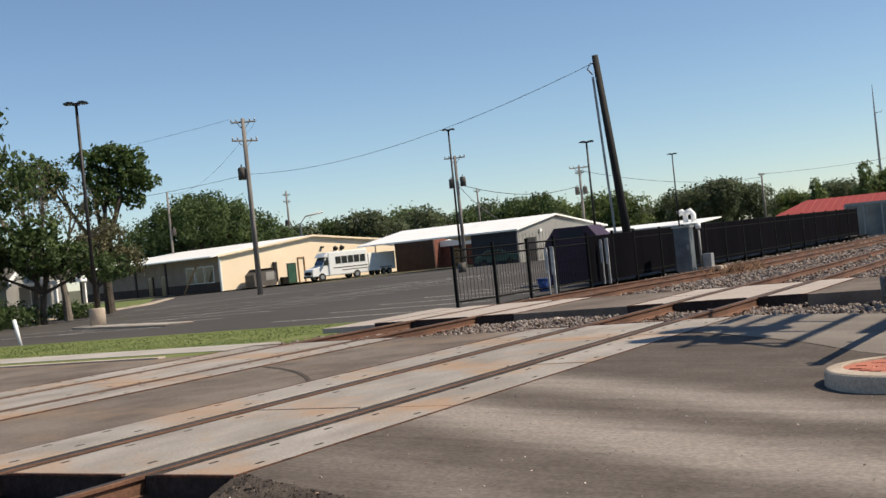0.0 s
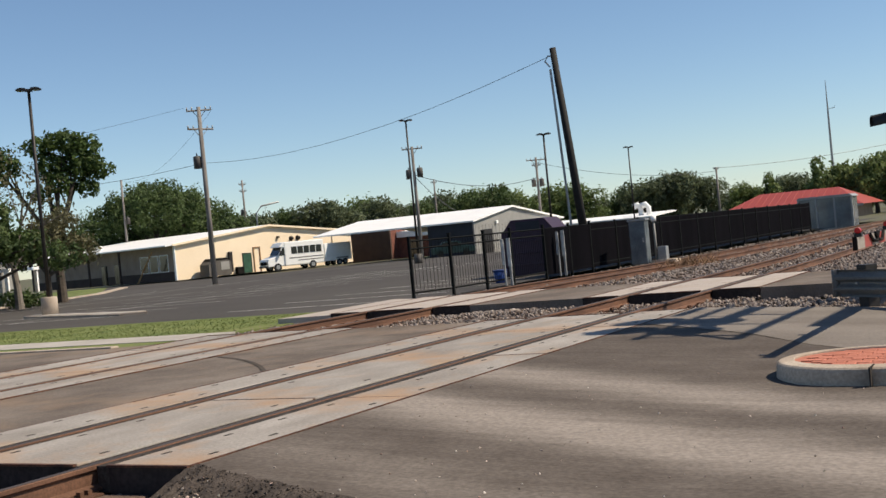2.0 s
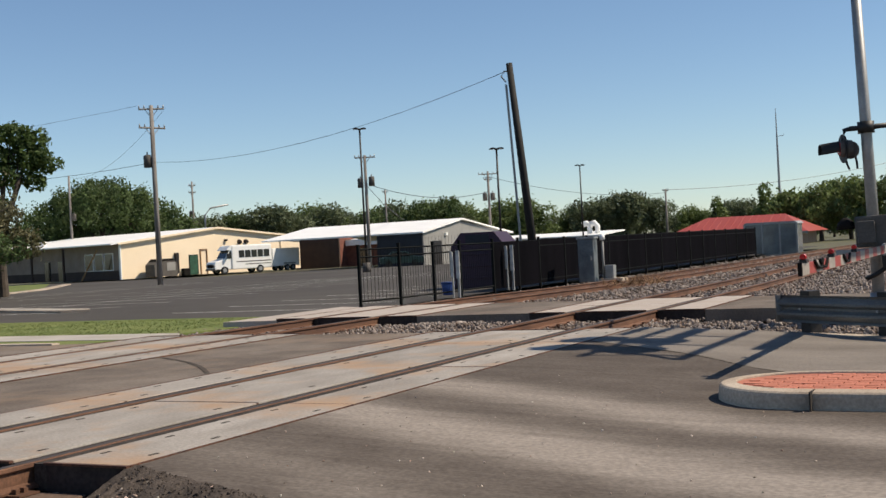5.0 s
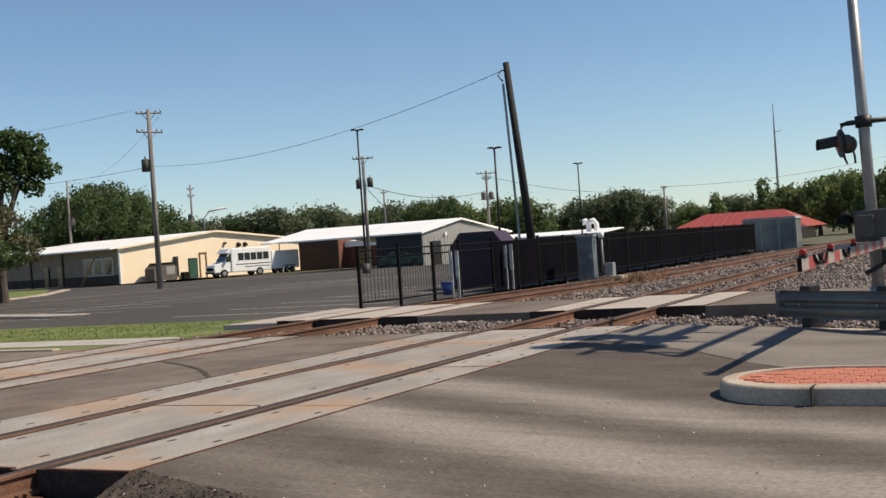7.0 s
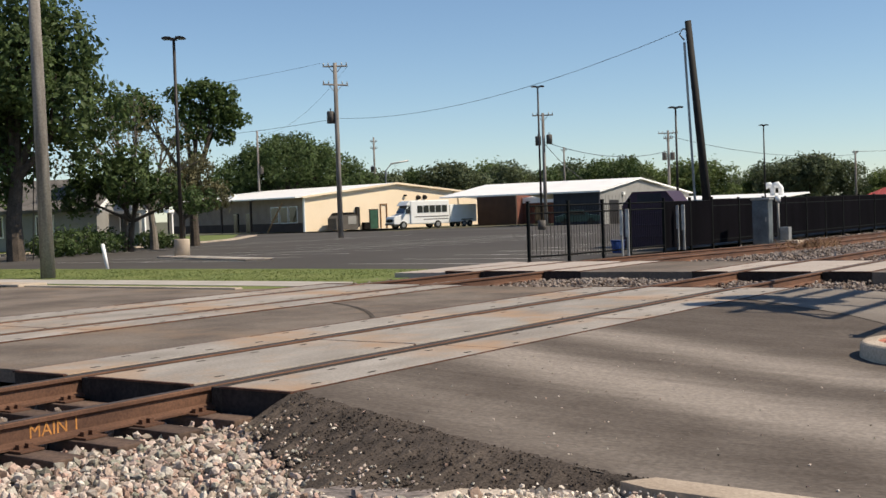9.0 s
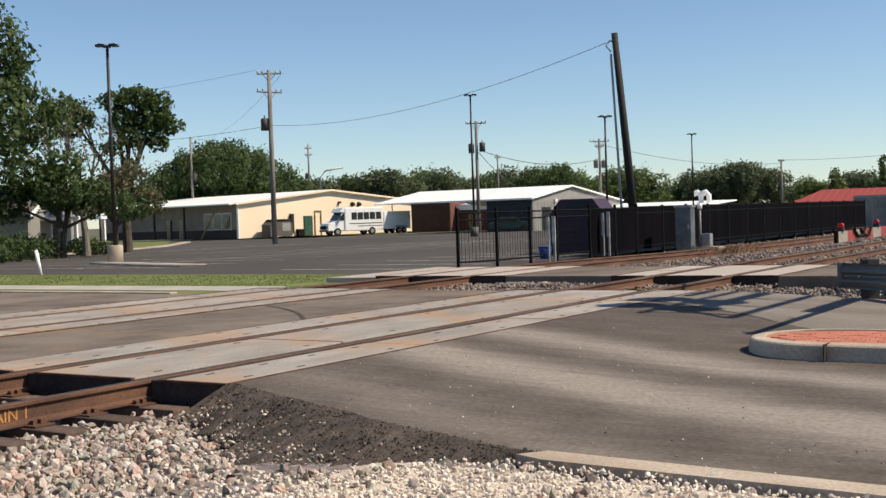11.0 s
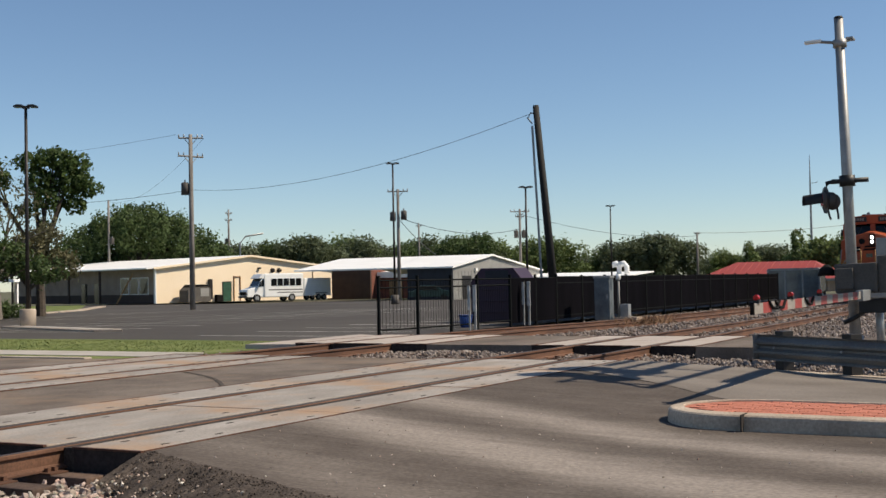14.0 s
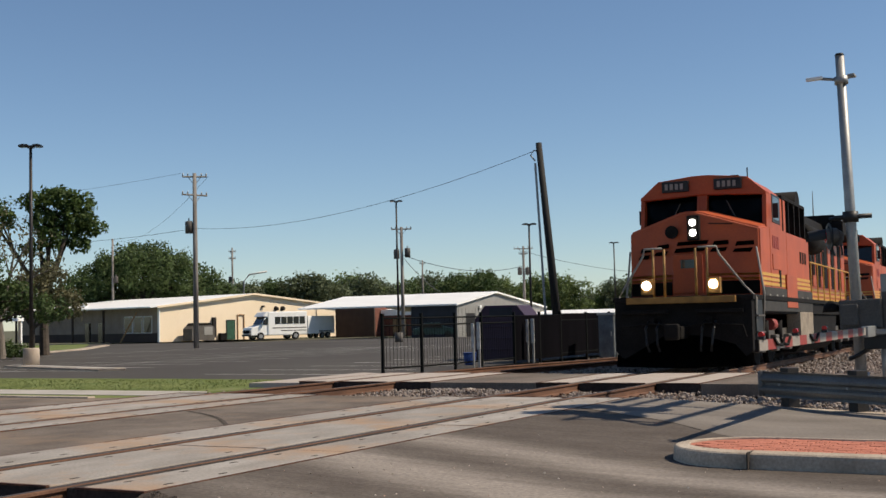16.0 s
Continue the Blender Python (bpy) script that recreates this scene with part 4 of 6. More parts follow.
# ---- lowered gate arm with lamps ----
gate = empty("gate_arm", pose(4.78, 5.95, 0), "lowered red and white striped gate arm with red lamps", "crossing gate")
L = 7.6
for k in range(19):
    a, b = L * k / 19, L * (k + 1) / 19
    z = 0.83 + 0.004 * a
    part("stripe", box(-0.015, 0.015, a, b, z, z + 0.115), OLD_STRIPE if k % 2 == 0 else RED_REFLECT, gate, "red reflective stripe" if k % 2 else "")
part("end_cap", box(-0.02, 0.02, -0.04, 0.0, 0.825, 0.955), GRIME, gate)
for y in (0.18, 1.85, 3.6):
    z = 0.944 + 0.004 * y
    lp = part("gate_lamp", box(-0.035, 0.035, y - 0.04, y + 0.04, z, z + 0.04), BLACK, gate, "small lamp with red lens")
    part("lens", tube([(0, y - 0.04, z + 0.06), (0, y + 0.04, z + 0.06)], 0.03, 14), RED_LENS, lp)
for y in (0.9, 1.2, 2.8):
    part("cable_loop", tube([(0.025, y - 0.25, 0.95), (0.03, y - 0.1, 0.88), (0.03, y + 0.1, 0.87), (0.025, y + 0.25, 0.955)], 0.018, 6), GRIME, gate)
part("pivot_channel", box(-0.05, 0.05, L - 0.9, L + 0.15, 0.82, 0.99, 0.01), GREY_STEEL, gate)

# ---- fence ----
FX = -8.6
fence = empty("fence", pose(0, 0, 0), "black steel picket fence with dark privacy mesh", "fence")
near_posts = [(-9.05, 21.0), (-8.66, 22.45), (-8.56, 24.25), (-8.58, 26.0), (-8.6, 28.4), (-8.6, 30.4), (-8.6, 32.2)]
for x, y in near_posts:
    part("post", box(x - 0.035, x + 0.035, y - 0.035, y + 0.035, -0.35, 1.42), FENCE_MAT, fence)
    part("post_cap", box(x - 0.045, x + 0.045, y - 0.045, y + 0.045, 1.42, 1.45, 0.008), FENCE_MAT, fence)
for (x0, y0), (x1, y1) in zip(near_posts, near_posts[1:]):
    for z in (-0.02, 1.12, 1.32):
        part("rail", tube([(x0, y0, z), (x1, y1, z)], 0.022, 4), FENCE_MAT, fence)
    n = int((y1 - y0) / 0.13)
    for k in range(1, n):
        x, y = x0 + (x1 - x0) * k / n, y0 + (y1 - y0) * k / n
        part("picket", box(x - 0.004, x + 0.004, y - 0.004, y + 0.004, -0.08, 1.32), FENCE_MAT, fence)
for (x0, y0), (x1, y1) in zip(near_posts[4:], near_posts[5:]):
    part("mesh_panel", prism([(x0 + 0.022, y0 + 0.04), (x0 + 0.03, y0 + 0.04), (x1 + 0.03, y1 - 0.04), (x1 + 0.022, y1 - 0.04)], -0.12, 1.33, "z"), SCREEN, fence, "dark privacy mesh")
y = 32.2
while y < 65:
    part("post", box(FX - 0.04, FX + 0.04, y - 0.04 + 2.4, y + 0.04 + 2.4, -0.35, 1.42), FENCE_MAT, fence)
    for z in (0.0, 1.15, 1.36):
        part("rail", box(FX - 0.02, FX + 0.02, y, y + 2.4, z - 0.02, z + 0.02), FENCE_MAT, fence)
    part("mesh_panel", box(FX + 0.005, FX + 0.018, y + 0.03, y + 2.37, -0.12, 1.37), SCREEN, fence, "dark privacy mesh")
    y += 2.4


# ---- things behind the fence ----
bin_ = empty("donation_bin", pose(-10.6, 31.6, -0.22, 0, 0, 8), "dark purple steel collection bin with sloped top", "bin")
bo = [(-0.98, 0.0), (0.98, 0.0), (0.98, 1.45), (0.6, 1.93), (-0.6, 1.93), (-0.98, 1.45)]
part("body", prism(bo, 0, 1.7, "y", 0.02), PURPLE, bin_)
for z in (0.35, 0.75, 1.15):
    part("rib", box(-0.94, 0.94, -0.035, 0.0, z, z + 0.06, 0.01), PURPLE, bin_)
part("panel_plate", box(-0.42, 0.42, -0.02, 0.0, 1.55, 1.85), NAVY, bin_, "blue printed panel")
for x in (-0.85, 0.85):
    part("skid", box(x - 0.08, x + 0.08, -0.1, 1.8, -0.02, 0.06), GRIME, bin_)

for y, h in ((25.2, 1.35), (29.1, 1.42)):
    s = empty("track_sign", pose(-8.25, y, -0.2), "pale grey sign board on steel posts beside fence", "sign", "signs along the fence")
    part("post", box(-0.03, 0.03, -0.03, 0.03, 0, h), GREY_STEEL, s)
    part("post", box(-0.21, -0.17, -0.03, 0.03, 0, h * 0.95), GREY_STEEL, s)
    part("board", box(-0.05, 0.06, -0.06, -0.03, h - 0.8, h, 0.004), SIGN_WHITE, s)
    part("board", box(-0.23, -0.15, -0.06, -0.03, h - 0.75, h - 0.02, 0.004), SIGN_WHITE, s)

cab = empty("signal_cabinet", pose(-7.35, 33.6, -0.2, 0, 0, 6), "grey metal equipment cabinet beside the track", "cabinet")
part("body", box(-0.3, 0.26, -0.25, 0.3, 0, 1.5, 0.02), mat("cabinet_grey", (0.16, 0.18, 0.19), 0.5), cab)
part("roof", box(-0.34, 0.3, -0.29, 0.34, 1.48, 1.55, 0.02), GREY_STEEL, cab)
part("door", box(-0.27, 0.23, -0.265, -0.25, 0.1, 1.42, 0.005), mat("cabinet_door", (0.15, 0.17, 0.18), 0.5), cab)
part("handle", box(0.15, 0.18, -0.3, -0.26, 0.75, 0.9, 0.005), GREY_STEEL, cab)
vp = empty("vent_post", pose(-6.85, 33.7, -0.2), "white capped steel vent post", "post")
part("pipe", tube([(0, 0, 0), (0, 0, 1.45)], 0.04, 10), GREY_SIDING, vp)
part("cap", tube([(0, 0, 1.42), (0, 0, 1.62)], 0.09, 12), WHITE, vp)
jb = empty("junction_box", pose(-6.62, 33.75, -0.2), "low grey junction box beside the cabinet", "cabinet")
part("body", box(-0.15, 0.15, -0.15, 0.15, 0.1, 0.55, 0.02), GREY_STEEL, jb)
part("stand", box(-0.35, 0.5, -0.3, 0.3, 0, 0.1, 0.01), CONCRETE, jb)
bk = empty("bucket", pose(-9.6, 27.2, -0.22), "small blue plastic tub behind the fence", "bucket")
part("body", tube([(0, 0, 0), (0, 0, 0.4)], [0.17, 0.22], 14), BLUE_PLASTIC, bk)
part("rim", tube([(0, 0, 0.38), (0, 0, 0.42)], 0.235, 14), BLUE_PLASTIC, bk)
wb = bmesh.new()
rw = random.Random(5)
for k in range(160):
    x, y = rw.gauss(0, 0.35), rw.gauss(0, 0.8)
    a = rw.uniform(0, 6.28)
    l = rw.uniform(0.15, 0.5)
    tube([(x, y, 0), (x + math.cos(a) * l * 0.6, y + math.sin(a) * l, rw.uniform(0.05, 0.3))], [0.012, 0.006], 3, wb, False)
w = link("weeds", wb, RUSTY_BRUSH)
w.matrix_basis = pose(-4.3, 29.5, -0.16)
tagged(w, "dry orange weeds and cables by the rails", "weeds", kind="stuff")

# shelter beyond the fence's end
sh = empty("shelter", pose(-8.2, 68.5, -0.35), "grey glass panelled shelter beside the far tracks", "shelter")
part("frame", box(-1.6, 1.5, 0.0, 1.8, 0, 0.12, 0.02), GREY_STEEL, sh)
for x in (-1.6, -0.55, 0.5, 1.5):
    part("post", box(x - 0.05, x + 0.05, -0.05, 0.05, 0, 1.95), GREY_STEEL, sh)
for a, b in ((-1.55, -0.6), (-0.5, 0.45), (0.55, 1.45)):
    part("panel", box(a, b, -0.02, 0.02, 0.1, 1.9), GLASS_GREY, sh)
part("side_panel", box(1.46, 1.5, 0, 1.8, 0.1, 1.9), GLASS_GREY, sh)
part("roof", prism([(-1.7, 1.9), (1.6, 1.9), (1.45, 2.05), (-1.55, 2.05)], -0.1, 1.9, "y"), GREY_STEEL, sh)


# ---- poles ----
def area_lamp(x, y, h, base=True, head=0.46, z0=None):
    z0 = lot_z(x) if z0 is None else z0
    p = empty("street_lamp", pose(x, y, z0), "dark bronze parking lot lamp with twin flat heads", "street lamp", "parking lot lamps")
    part("pole", tube([(0, 0, 0.5), (0, 0, h)], [0.085, 0.06], 12), DARK_STEEL, p)
    if base:
        part("base", tube([(0, 0, -0.1), (0, 0, 0.72), (0, 0, 0.76)], [0.32, 0.32, 0.29], 18), CONCRETE, p, "round concrete base")
    else:
        part("base", tube([(0, 0, -0.1), (0, 0, 0.7)], 0.3, 16), GRIME_GREY, p)
    part("tenon", box(-0.14, 0.14, -0.08, 0.08, h - 0.05, h + 0.06, 0.01), DARK_STEEL, p)
    for s in (-1, 1):
        a = part("lamp_head", prism([(s * 0.1, h + 0.03), (s * head, h + 0.0), (s * head, h + 0.06), (s * 0.3, h + 0.11), (s * 0.1, h + 0.09)], -0.2, 0.2), DARK_STEEL, p)
        part("lens", box(min(s * 0.18, s * 0.42), max(s * 0.18, s * 0.42), -0.15, 0.15, h - 0.012, h + 0.006), GLASS_GREY, a)
    p.rotation_euler = (0, 0, radians(35))
    return p


area_lamp(-30.1, 28.3, 8.95)
area_lamp(-37.2, 69.6, 10.3, base=False)
area_lamp(-25.25, 66.7, 7.8, base=False, z0=-0.35)
area_lamp(-34.0, 106.3, 8.9, base=False, z0=-0.45)


def utility_pole(x, y, h, arms=(), cans=(), lean=(0, 0), r=0.16, material=None, z0=None, label="weathered wooden utility pole with crossarms"):
    z0 = lot_z(x) if z0 is None else z0
    p = empty("utility_pole", pose(x, y, z0), label, "utility pole", "utility poles")
    part("pole", tube([(0, 0, -0.2), (lean[0] * 0.5, lean[1] * 0.5, h * 0.5), (lean[0], lean[1], h)], [r, r * 0.85, r * 0.68], 12), material or WOOD_POLE, p)
    for z, w, yaw, pale in arms:
        c, s = math.cos(radians(yaw)), math.sin(radians(yaw))
        ox, oy = lean[0] * z / h, lean[1] * z / h
        a = part("crossarm", tube([(ox - c * w, oy - s * w, z), (ox + c * w, oy + s * w, z)], 0.065, 6), GREY_SIDING if pale else WOOD_POLE, p)
        for k in (-0.95, -0.55, 0.55, 0.95):
            part("insulator", tube([(ox + c * w * k, oy + s * w * k, z + 0.06), (ox + c * w * k, oy + s * w * k, z + 0.26)], [0.05, 0.035], 8), GREY_STEEL, a)
        for k in (-0.5, 0.5):
            part("brace", tube([(ox + c * w * k, oy + s * w * k, z - 0.04), (ox, oy, z - 0.6)], 0.025, 5), GREY_STEEL, p)
    for z, dx, dy in cans:
        t = part("transformer", tube([(dx, dy, z - 0.45), (dx, dy, z + 0.35), (dx, dy, z + 0.42)], [0.27, 0.27, 0.2], 12), GRIME_GREY, p, "grey pole transformer can")
        part("bushing", tube([(dx, dy, z + 0.4), (dx, dy, z + 0.62)], 0.05, 6), GREY_STEEL, t)
    return p


utility_pole(-47.8, 59.65, 12.3, [(12.05, 0.85, 40, True), (10.75, 1.0, 70, False)], [(8.5, -0.38, -0.2)], r=0.2, z0=-0.3)
utility_pole(-49.0, 90.45, 10.4, [(10.2, 0.95, 25, False)], [(7.9, -0.45, -0.2), (8.0, 0.5, 0.2)], r=0.18, z0=-0.4)
utility_pole(-50.6, 121.1, 10.1, [(9.8, 1.1, 25, False), (9.2, 0.5, 25, False)], [(7.2, -0.4, -0.2), (7.2, 0.4, 0.2)], r=0.18, z0=-0.5)
utility_pole(-106.5, 113.1, 13.6, [], [(8.2, 0.4, 0.2)], r=0.19, z0=-0.6)
utility_pole(-104.0, 135.1, 13.2, [(12.6, 0.5, 40, False), (11.6, 0.5, 40, False)], [(8.5, -0.4, 0)], r=0.18, z0=-0.6)
utility_pole(-90.5, 168.1, 11.8, [(11.3, 0.5, 30, False)], [], r=0.18, z0=-0.6)
utility_pole(-68.7, 178.7, 8.7, [], [], r=0.2, z0=-0.6)
utility_pole(-40.2, 156.9, 8.0, [(7.8, 0.4, 20, False)], [], r=0.18, z0=-0.5)
utility_pole(-19.08, 13.45, 9.6, [(9.2, 0.9, 60, False)], [], lean=(-0.25, 0.1), r=0.19, z0=-0.12, label="tall weathered wooden pole with guy wires on grass")
dk = utility_pole(-11.86, 39.9, 8.85, [], [], lean=(-0.62, -0.3), r=0.19, material=BLACK_POLE, z0=-0.25, label="leaning black tarred pole behind the fence")
part("riser", tube([(-0.5, -0.25, 0.5), (-0.62, -0.3, 4), (-0.8, -0.3, 8.0)], 0.05, 6), GREY_STEEL, dk, "thin grey riser pipe beside the pole")
part("bracket", tube([(-0.82, -0.25, 8.1), (-1.0, -0.3, 8.35), (-0.85, -0.3, 8.55), (-0.6, -0.25, 8.5)], 0.035, 6), GREY_STEEL, dk)

tower = empty("radio_mast", pose(-25.6, 160.9, -0.5), "thin grey lattice radio mast", "radio mast")
part("mast", tube([(0, 0, 0), (0, 0, 13), (0, 0, 18)], [0.22, 0.13, 0.04], 6), GREY_STEEL, tower)
for z in (14.2,):
    part("antenna", tube([(0, 0, z), (0.9, 0, z + 0.05), (0.95, 0, z + 0.3)], 0.04, 5), GREY_STEEL, tower)
lampb = empty("street_lamp", pose(-99.7, 132.2, -0.6), "curved grey street lamp behind the tan building", "street lamp")
part("pole", tube([(0, 0, 0), (0, 0, 8.0), (0.6, 0.5, 9.0), (2.8, 1.8, 9.4)], 0.12, 8), GREY_STEEL, lampb)


def cable(name, a, b, sag, r=0.02, label="thin black overhead cable between poles"):
    a, b = Vector(a), Vector(b)
    pts = []
    for k in range(25):
        f = k / 24
        p = a.lerp(b, f)
        p.z -= sag * 4 * f * (1 - f)
        pts.append(p)
    return tagged(link(name, tube(pts, r, 5), BLACK), label, "cable", "overhead cables")


cable("overhead_cable", (-12.55, 39.55, 8.3), (-47.8, 59.65, 8.1), 1.0, 0.012)
cable("overhead_cable", (-47.8, 59.65, 8.1), (-70, 57, 8.0), 0.5, 0.014)
cable("overhead_cable", (-48.6, 59.1, 12.0), (-100, 65, 13.0), 0.8, 0.01)
cable("overhead_cable", (-47.1, 60.3, 11.8), (-106.5, 113.1, 12.8), 1.6, 0.01)
cable("overhead_cable", (-48.9, 90.45, 7.2), (-60, 118, 4.5), 0.3, 0.03)
cable("overhead_cable", (-49, 90.45, 7.4), (-50.6, 121.1, 7.3), 1.0, 0.03)
cable("overhead_cable", (-50.6, 121.1, 9.0), (-40.2, 156.9, 7.0), 1.0, 0.025)
cable("overhead_cable", (-40.2, 156.9, 7.4), (-10, 200, 12.0), 1.2, 0.03)
cable("guy_wire", (-19.25, 13.5, 7.0), (-30, 21, 0.0), 0.1, 0.018, "steel guy wire from the wooden pole")
cable("guy_wire", (-19.25, 13.5, 6.3), (-27.5, 20, 0.0), 0.1, 0.018, "steel guy wire from the wooden pole")

bol = empty("bollard", pose(-24.1, 14.3, -0.12), "short timber bollard on grass", "bollard")
part("post", box(-0.09, 0.09, -0.09, 0.09, 0, 0.72, 0.015), WOOD, bol)
mkp = empty("marker_post", pose(-23.0, 18.6, -0.15, 0, -14, 0), "leaning white plastic marker post", "marker post")
part("post", tube([(0, 0, -0.05), (0, 0, 0.75)], [0.05, 0.06], 10), WHITE, mkp)
part("cap", tube([(0, 0, 0.74), (0, 0, 0.78)], [0.06, 0.03], 10), WHITE, mkp)
inl = structure(link("storm_inlet", box(-17.4, -14.9, 9.55, 10.3, -0.2, 0.0, 0.03), CONCRETE), "concrete storm drain inlet at the kerb", "drain")
# no hole is cut: a dark slab stands for the shaded opening
link("inlet_opening", box(-17.0, -15.3, 9.52, 9.56, -0.16, -0.04), RUBBER, inl)
isl = structure(new("lot_island"), "low kerbed concrete island in the parking lot", "traffic island")
io = [(-31.6, 29.0), (-31.2, 27.9), (-22.2, 23.9), (-21.4, 24.4), (-22.0, 25.0)]
part("kerb", sheet(io, lambda x, y: lot_z(x) + 0.07, 0.2), CONCRETE, isl)
part("turf", sheet([(-31.3, 28.7), (-31.1, 28.2), (-22.3, 24.15), (-21.8, 24.4), (-22.2, 24.75)], lambda x, y: lot_z(x) + 0.085, 0.05), WALK, isl)


# ---- buildings ----
def window(parent, x, y, z, w, h, nx, ny, material=None):
    """A framed window on a wall whose outward normal is (nx, ny)."""
    tx, ty = -ny, nx
    def quad(w2, h2, d0, d1, name, m, par):
        b = bmesh.new()
        r = bmesh.ops.create_cube(b, size=1)
        for v in r["verts"]:
            u, d, zz = v.co.x * w2, d0 + (v.co.y + 0.5) * (d1 - d0), v.co.z * h2
            v.co = Vector((x + tx * u + nx * d, y + ty * u + ny * d, z + zz))
        bmesh.ops.recalc_face_normals(b, faces=b.faces[:])
        return part(name, b, m, par)
    fr = quad(w + 0.16, h + 0.16, -0.02, 0.05, "window", WHITE if material is None else material, parent)
    quad(w, h, 0.0, 0.06, "pane", GLASS, fr)
    return fr


BX, BY, BZ = -82.5, 95.0, -0.45
tb = empty("tan_warehouse", pose(BX, BY, BZ, 0, 0, -14), "long tan metal building with white low gable roof", "building")
EAVE, PEAK, LEN, DEEP = 3.85, 5.2, 26.0, 30.0
part("wall", prism([(0, 0), (LEN, 0), (LEN, EAVE), (LEN / 2, PEAK), (0, EAVE)], -0.3, 0.0, "x"), TAN, tb, "sunlit tan siding")
# eave's shade is partly put into this wall's brown; the lit gable is tan
part("wall", box(-DEEP, -0.3, 0.0, 0.25, 0, EAVE - 0.05), BROWN, tb, "brown porch wall with shade partly put into its colour")
part("wall", box(-DEEP, -DEEP + 0.25, 0.25, LEN, 0, EAVE - 0.05), TAN, tb)
part("wall", box(-DEEP, -0.3, LEN - 0.25, LEN, 0, EAVE - 0.05), TAN, tb)
for s in (0, 1):
    y0, y1 = (-1.4, LEN / 2) if s == 0 else (LEN + 0.4, LEN / 2)
    z0 = EAVE - 0.1 if s == 0 else EAVE - 0.03
    part("roof", prism([(y0, z0), (y1, PEAK), (y1, PEAK + 0.15), (y0, z0 + 0.15)], -DEEP - 0.4, 0.35, "x"), WHITE_ROOF, tb, "white metal roof")
part("gable_trim", prism([(-0.5, EAVE - 0.12), (LEN / 2, PEAK - 0.05), (LEN + 0.4, EAVE - 0.1), (LEN + 0.4, EAVE + 0.1), (LEN / 2, PEAK + 0.17), (-0.5, EAVE + 0.1)], 0.352, 0.42, "x"), TAN, tb)
part("corner_trim", box(-0.2, 0.12, -0.12, 0.0, 0, EAVE - 0.1), WHITE, tb)
for y, w, h in ((9.1, 1.1, 2.2),):
    d = part("door", box(0.0, 0.07, y, y + w, 0.05, h), GREEN_PAINT, tb, "green metal door")
    part("door_frame", box(0.0, 0.05, y - 0.1, y + w + 0.1, 0.03, h + 0.1), DARK_STEEL, tb)
part("lamp", box(0.0, 0.3, 14.2, 14.5, 3.7, 3.9), DARK_STEEL, tb)
for a, b, c, d in ((10.6, 10.7, 0.0, 2.9), (11.5, 11.6, 0.0, 2.9), (10.6, 11.6, 2.8, 2.9)):
    part("door_frame", box(0.0, 0.12, a, b, c, d), WOOD, tb, "timber door surround")
part("downpipe", box(0.0, 0.14, 22.8, 22.94, 0.1, 3.9), TAN, tb)
for y in (16.4, 17.4):
    part("vent_fan", tube([(0.0, y, 3.55), (0.35, y, 3.5)], [0.3, 0.2], 10), DARK_STEEL, tb)
part("meter_panel", box(0.0, 0.35, 7.0, 7.4, 0.3, 2.6), DARK_STEEL, tb)
part("meter_panel", box(0.0, 0.5, 6.1, 6.7, 0.0, 1.2, 0.02), GRIME_GREY, tb)
part("meter_panel", box(0.0, 0.5, 7.9, 8.7, 0.0, 0.8, 0.02), GRIME, tb)
for x, w in ((-2.2, 1.5), (-4.1, 1.5), (-6.0, 1.5)):
    window(tb, x, 0.0, 1.95, w, 1.75, 0, -1)
part("porch_door", box(-15.0, -13.8, -0.05, 0.0, 0.05, 2.3), GLASS, tb)
part("porch_door", box(-12.2, -11.0, -0.05, 0.0, 0.05, 2.3), GLASS, tb)
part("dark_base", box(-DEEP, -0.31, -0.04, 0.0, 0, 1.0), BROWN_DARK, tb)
for x in (-9.2, -15.8, -22, -29):
    part("porch_post", box(x - 0.1, x + 0.1, -1.3, -1.1, 0, EAVE - 0.15), BROWN_DARK, tb)
part("prop_pole", tube([(-5.2, -1.6, 0), (-2.6, -1.2, 3.3)], 0.09, 6), WOOD, tb)
for x, y in ((-6, 8), (-20, 3), (-27, 6)):
    part("roof_vent", tube([(x, y, 3.9), (x, y, 4.8)], 0.3, 10), WHITE, tb)

sk = empty("skip", pose(-80.9, 97.0, -0.47, 0, 0, -10), "grey rounded steel dumpster beside tan wall", "dumpster")
part("body", prism([(0, 0.1), (3.2, 0.1), (3.2, 1.5), (2.6, 2.0), (0.8, 2.0), (0, 1.4)], 0, 1.5, "x"), GRIME_GREY, sk)
part("lid", prism([(0.4, 1.72), (0.8, 2.02), (2.6, 2.02), (2.9, 1.8)], -0.02, 1.52, "x"), GRIME, sk)
part("panel_plate", box(1.5, 1.54, 1.7, 2.9, 0.7, 1.6), GREY_SIDING, sk)


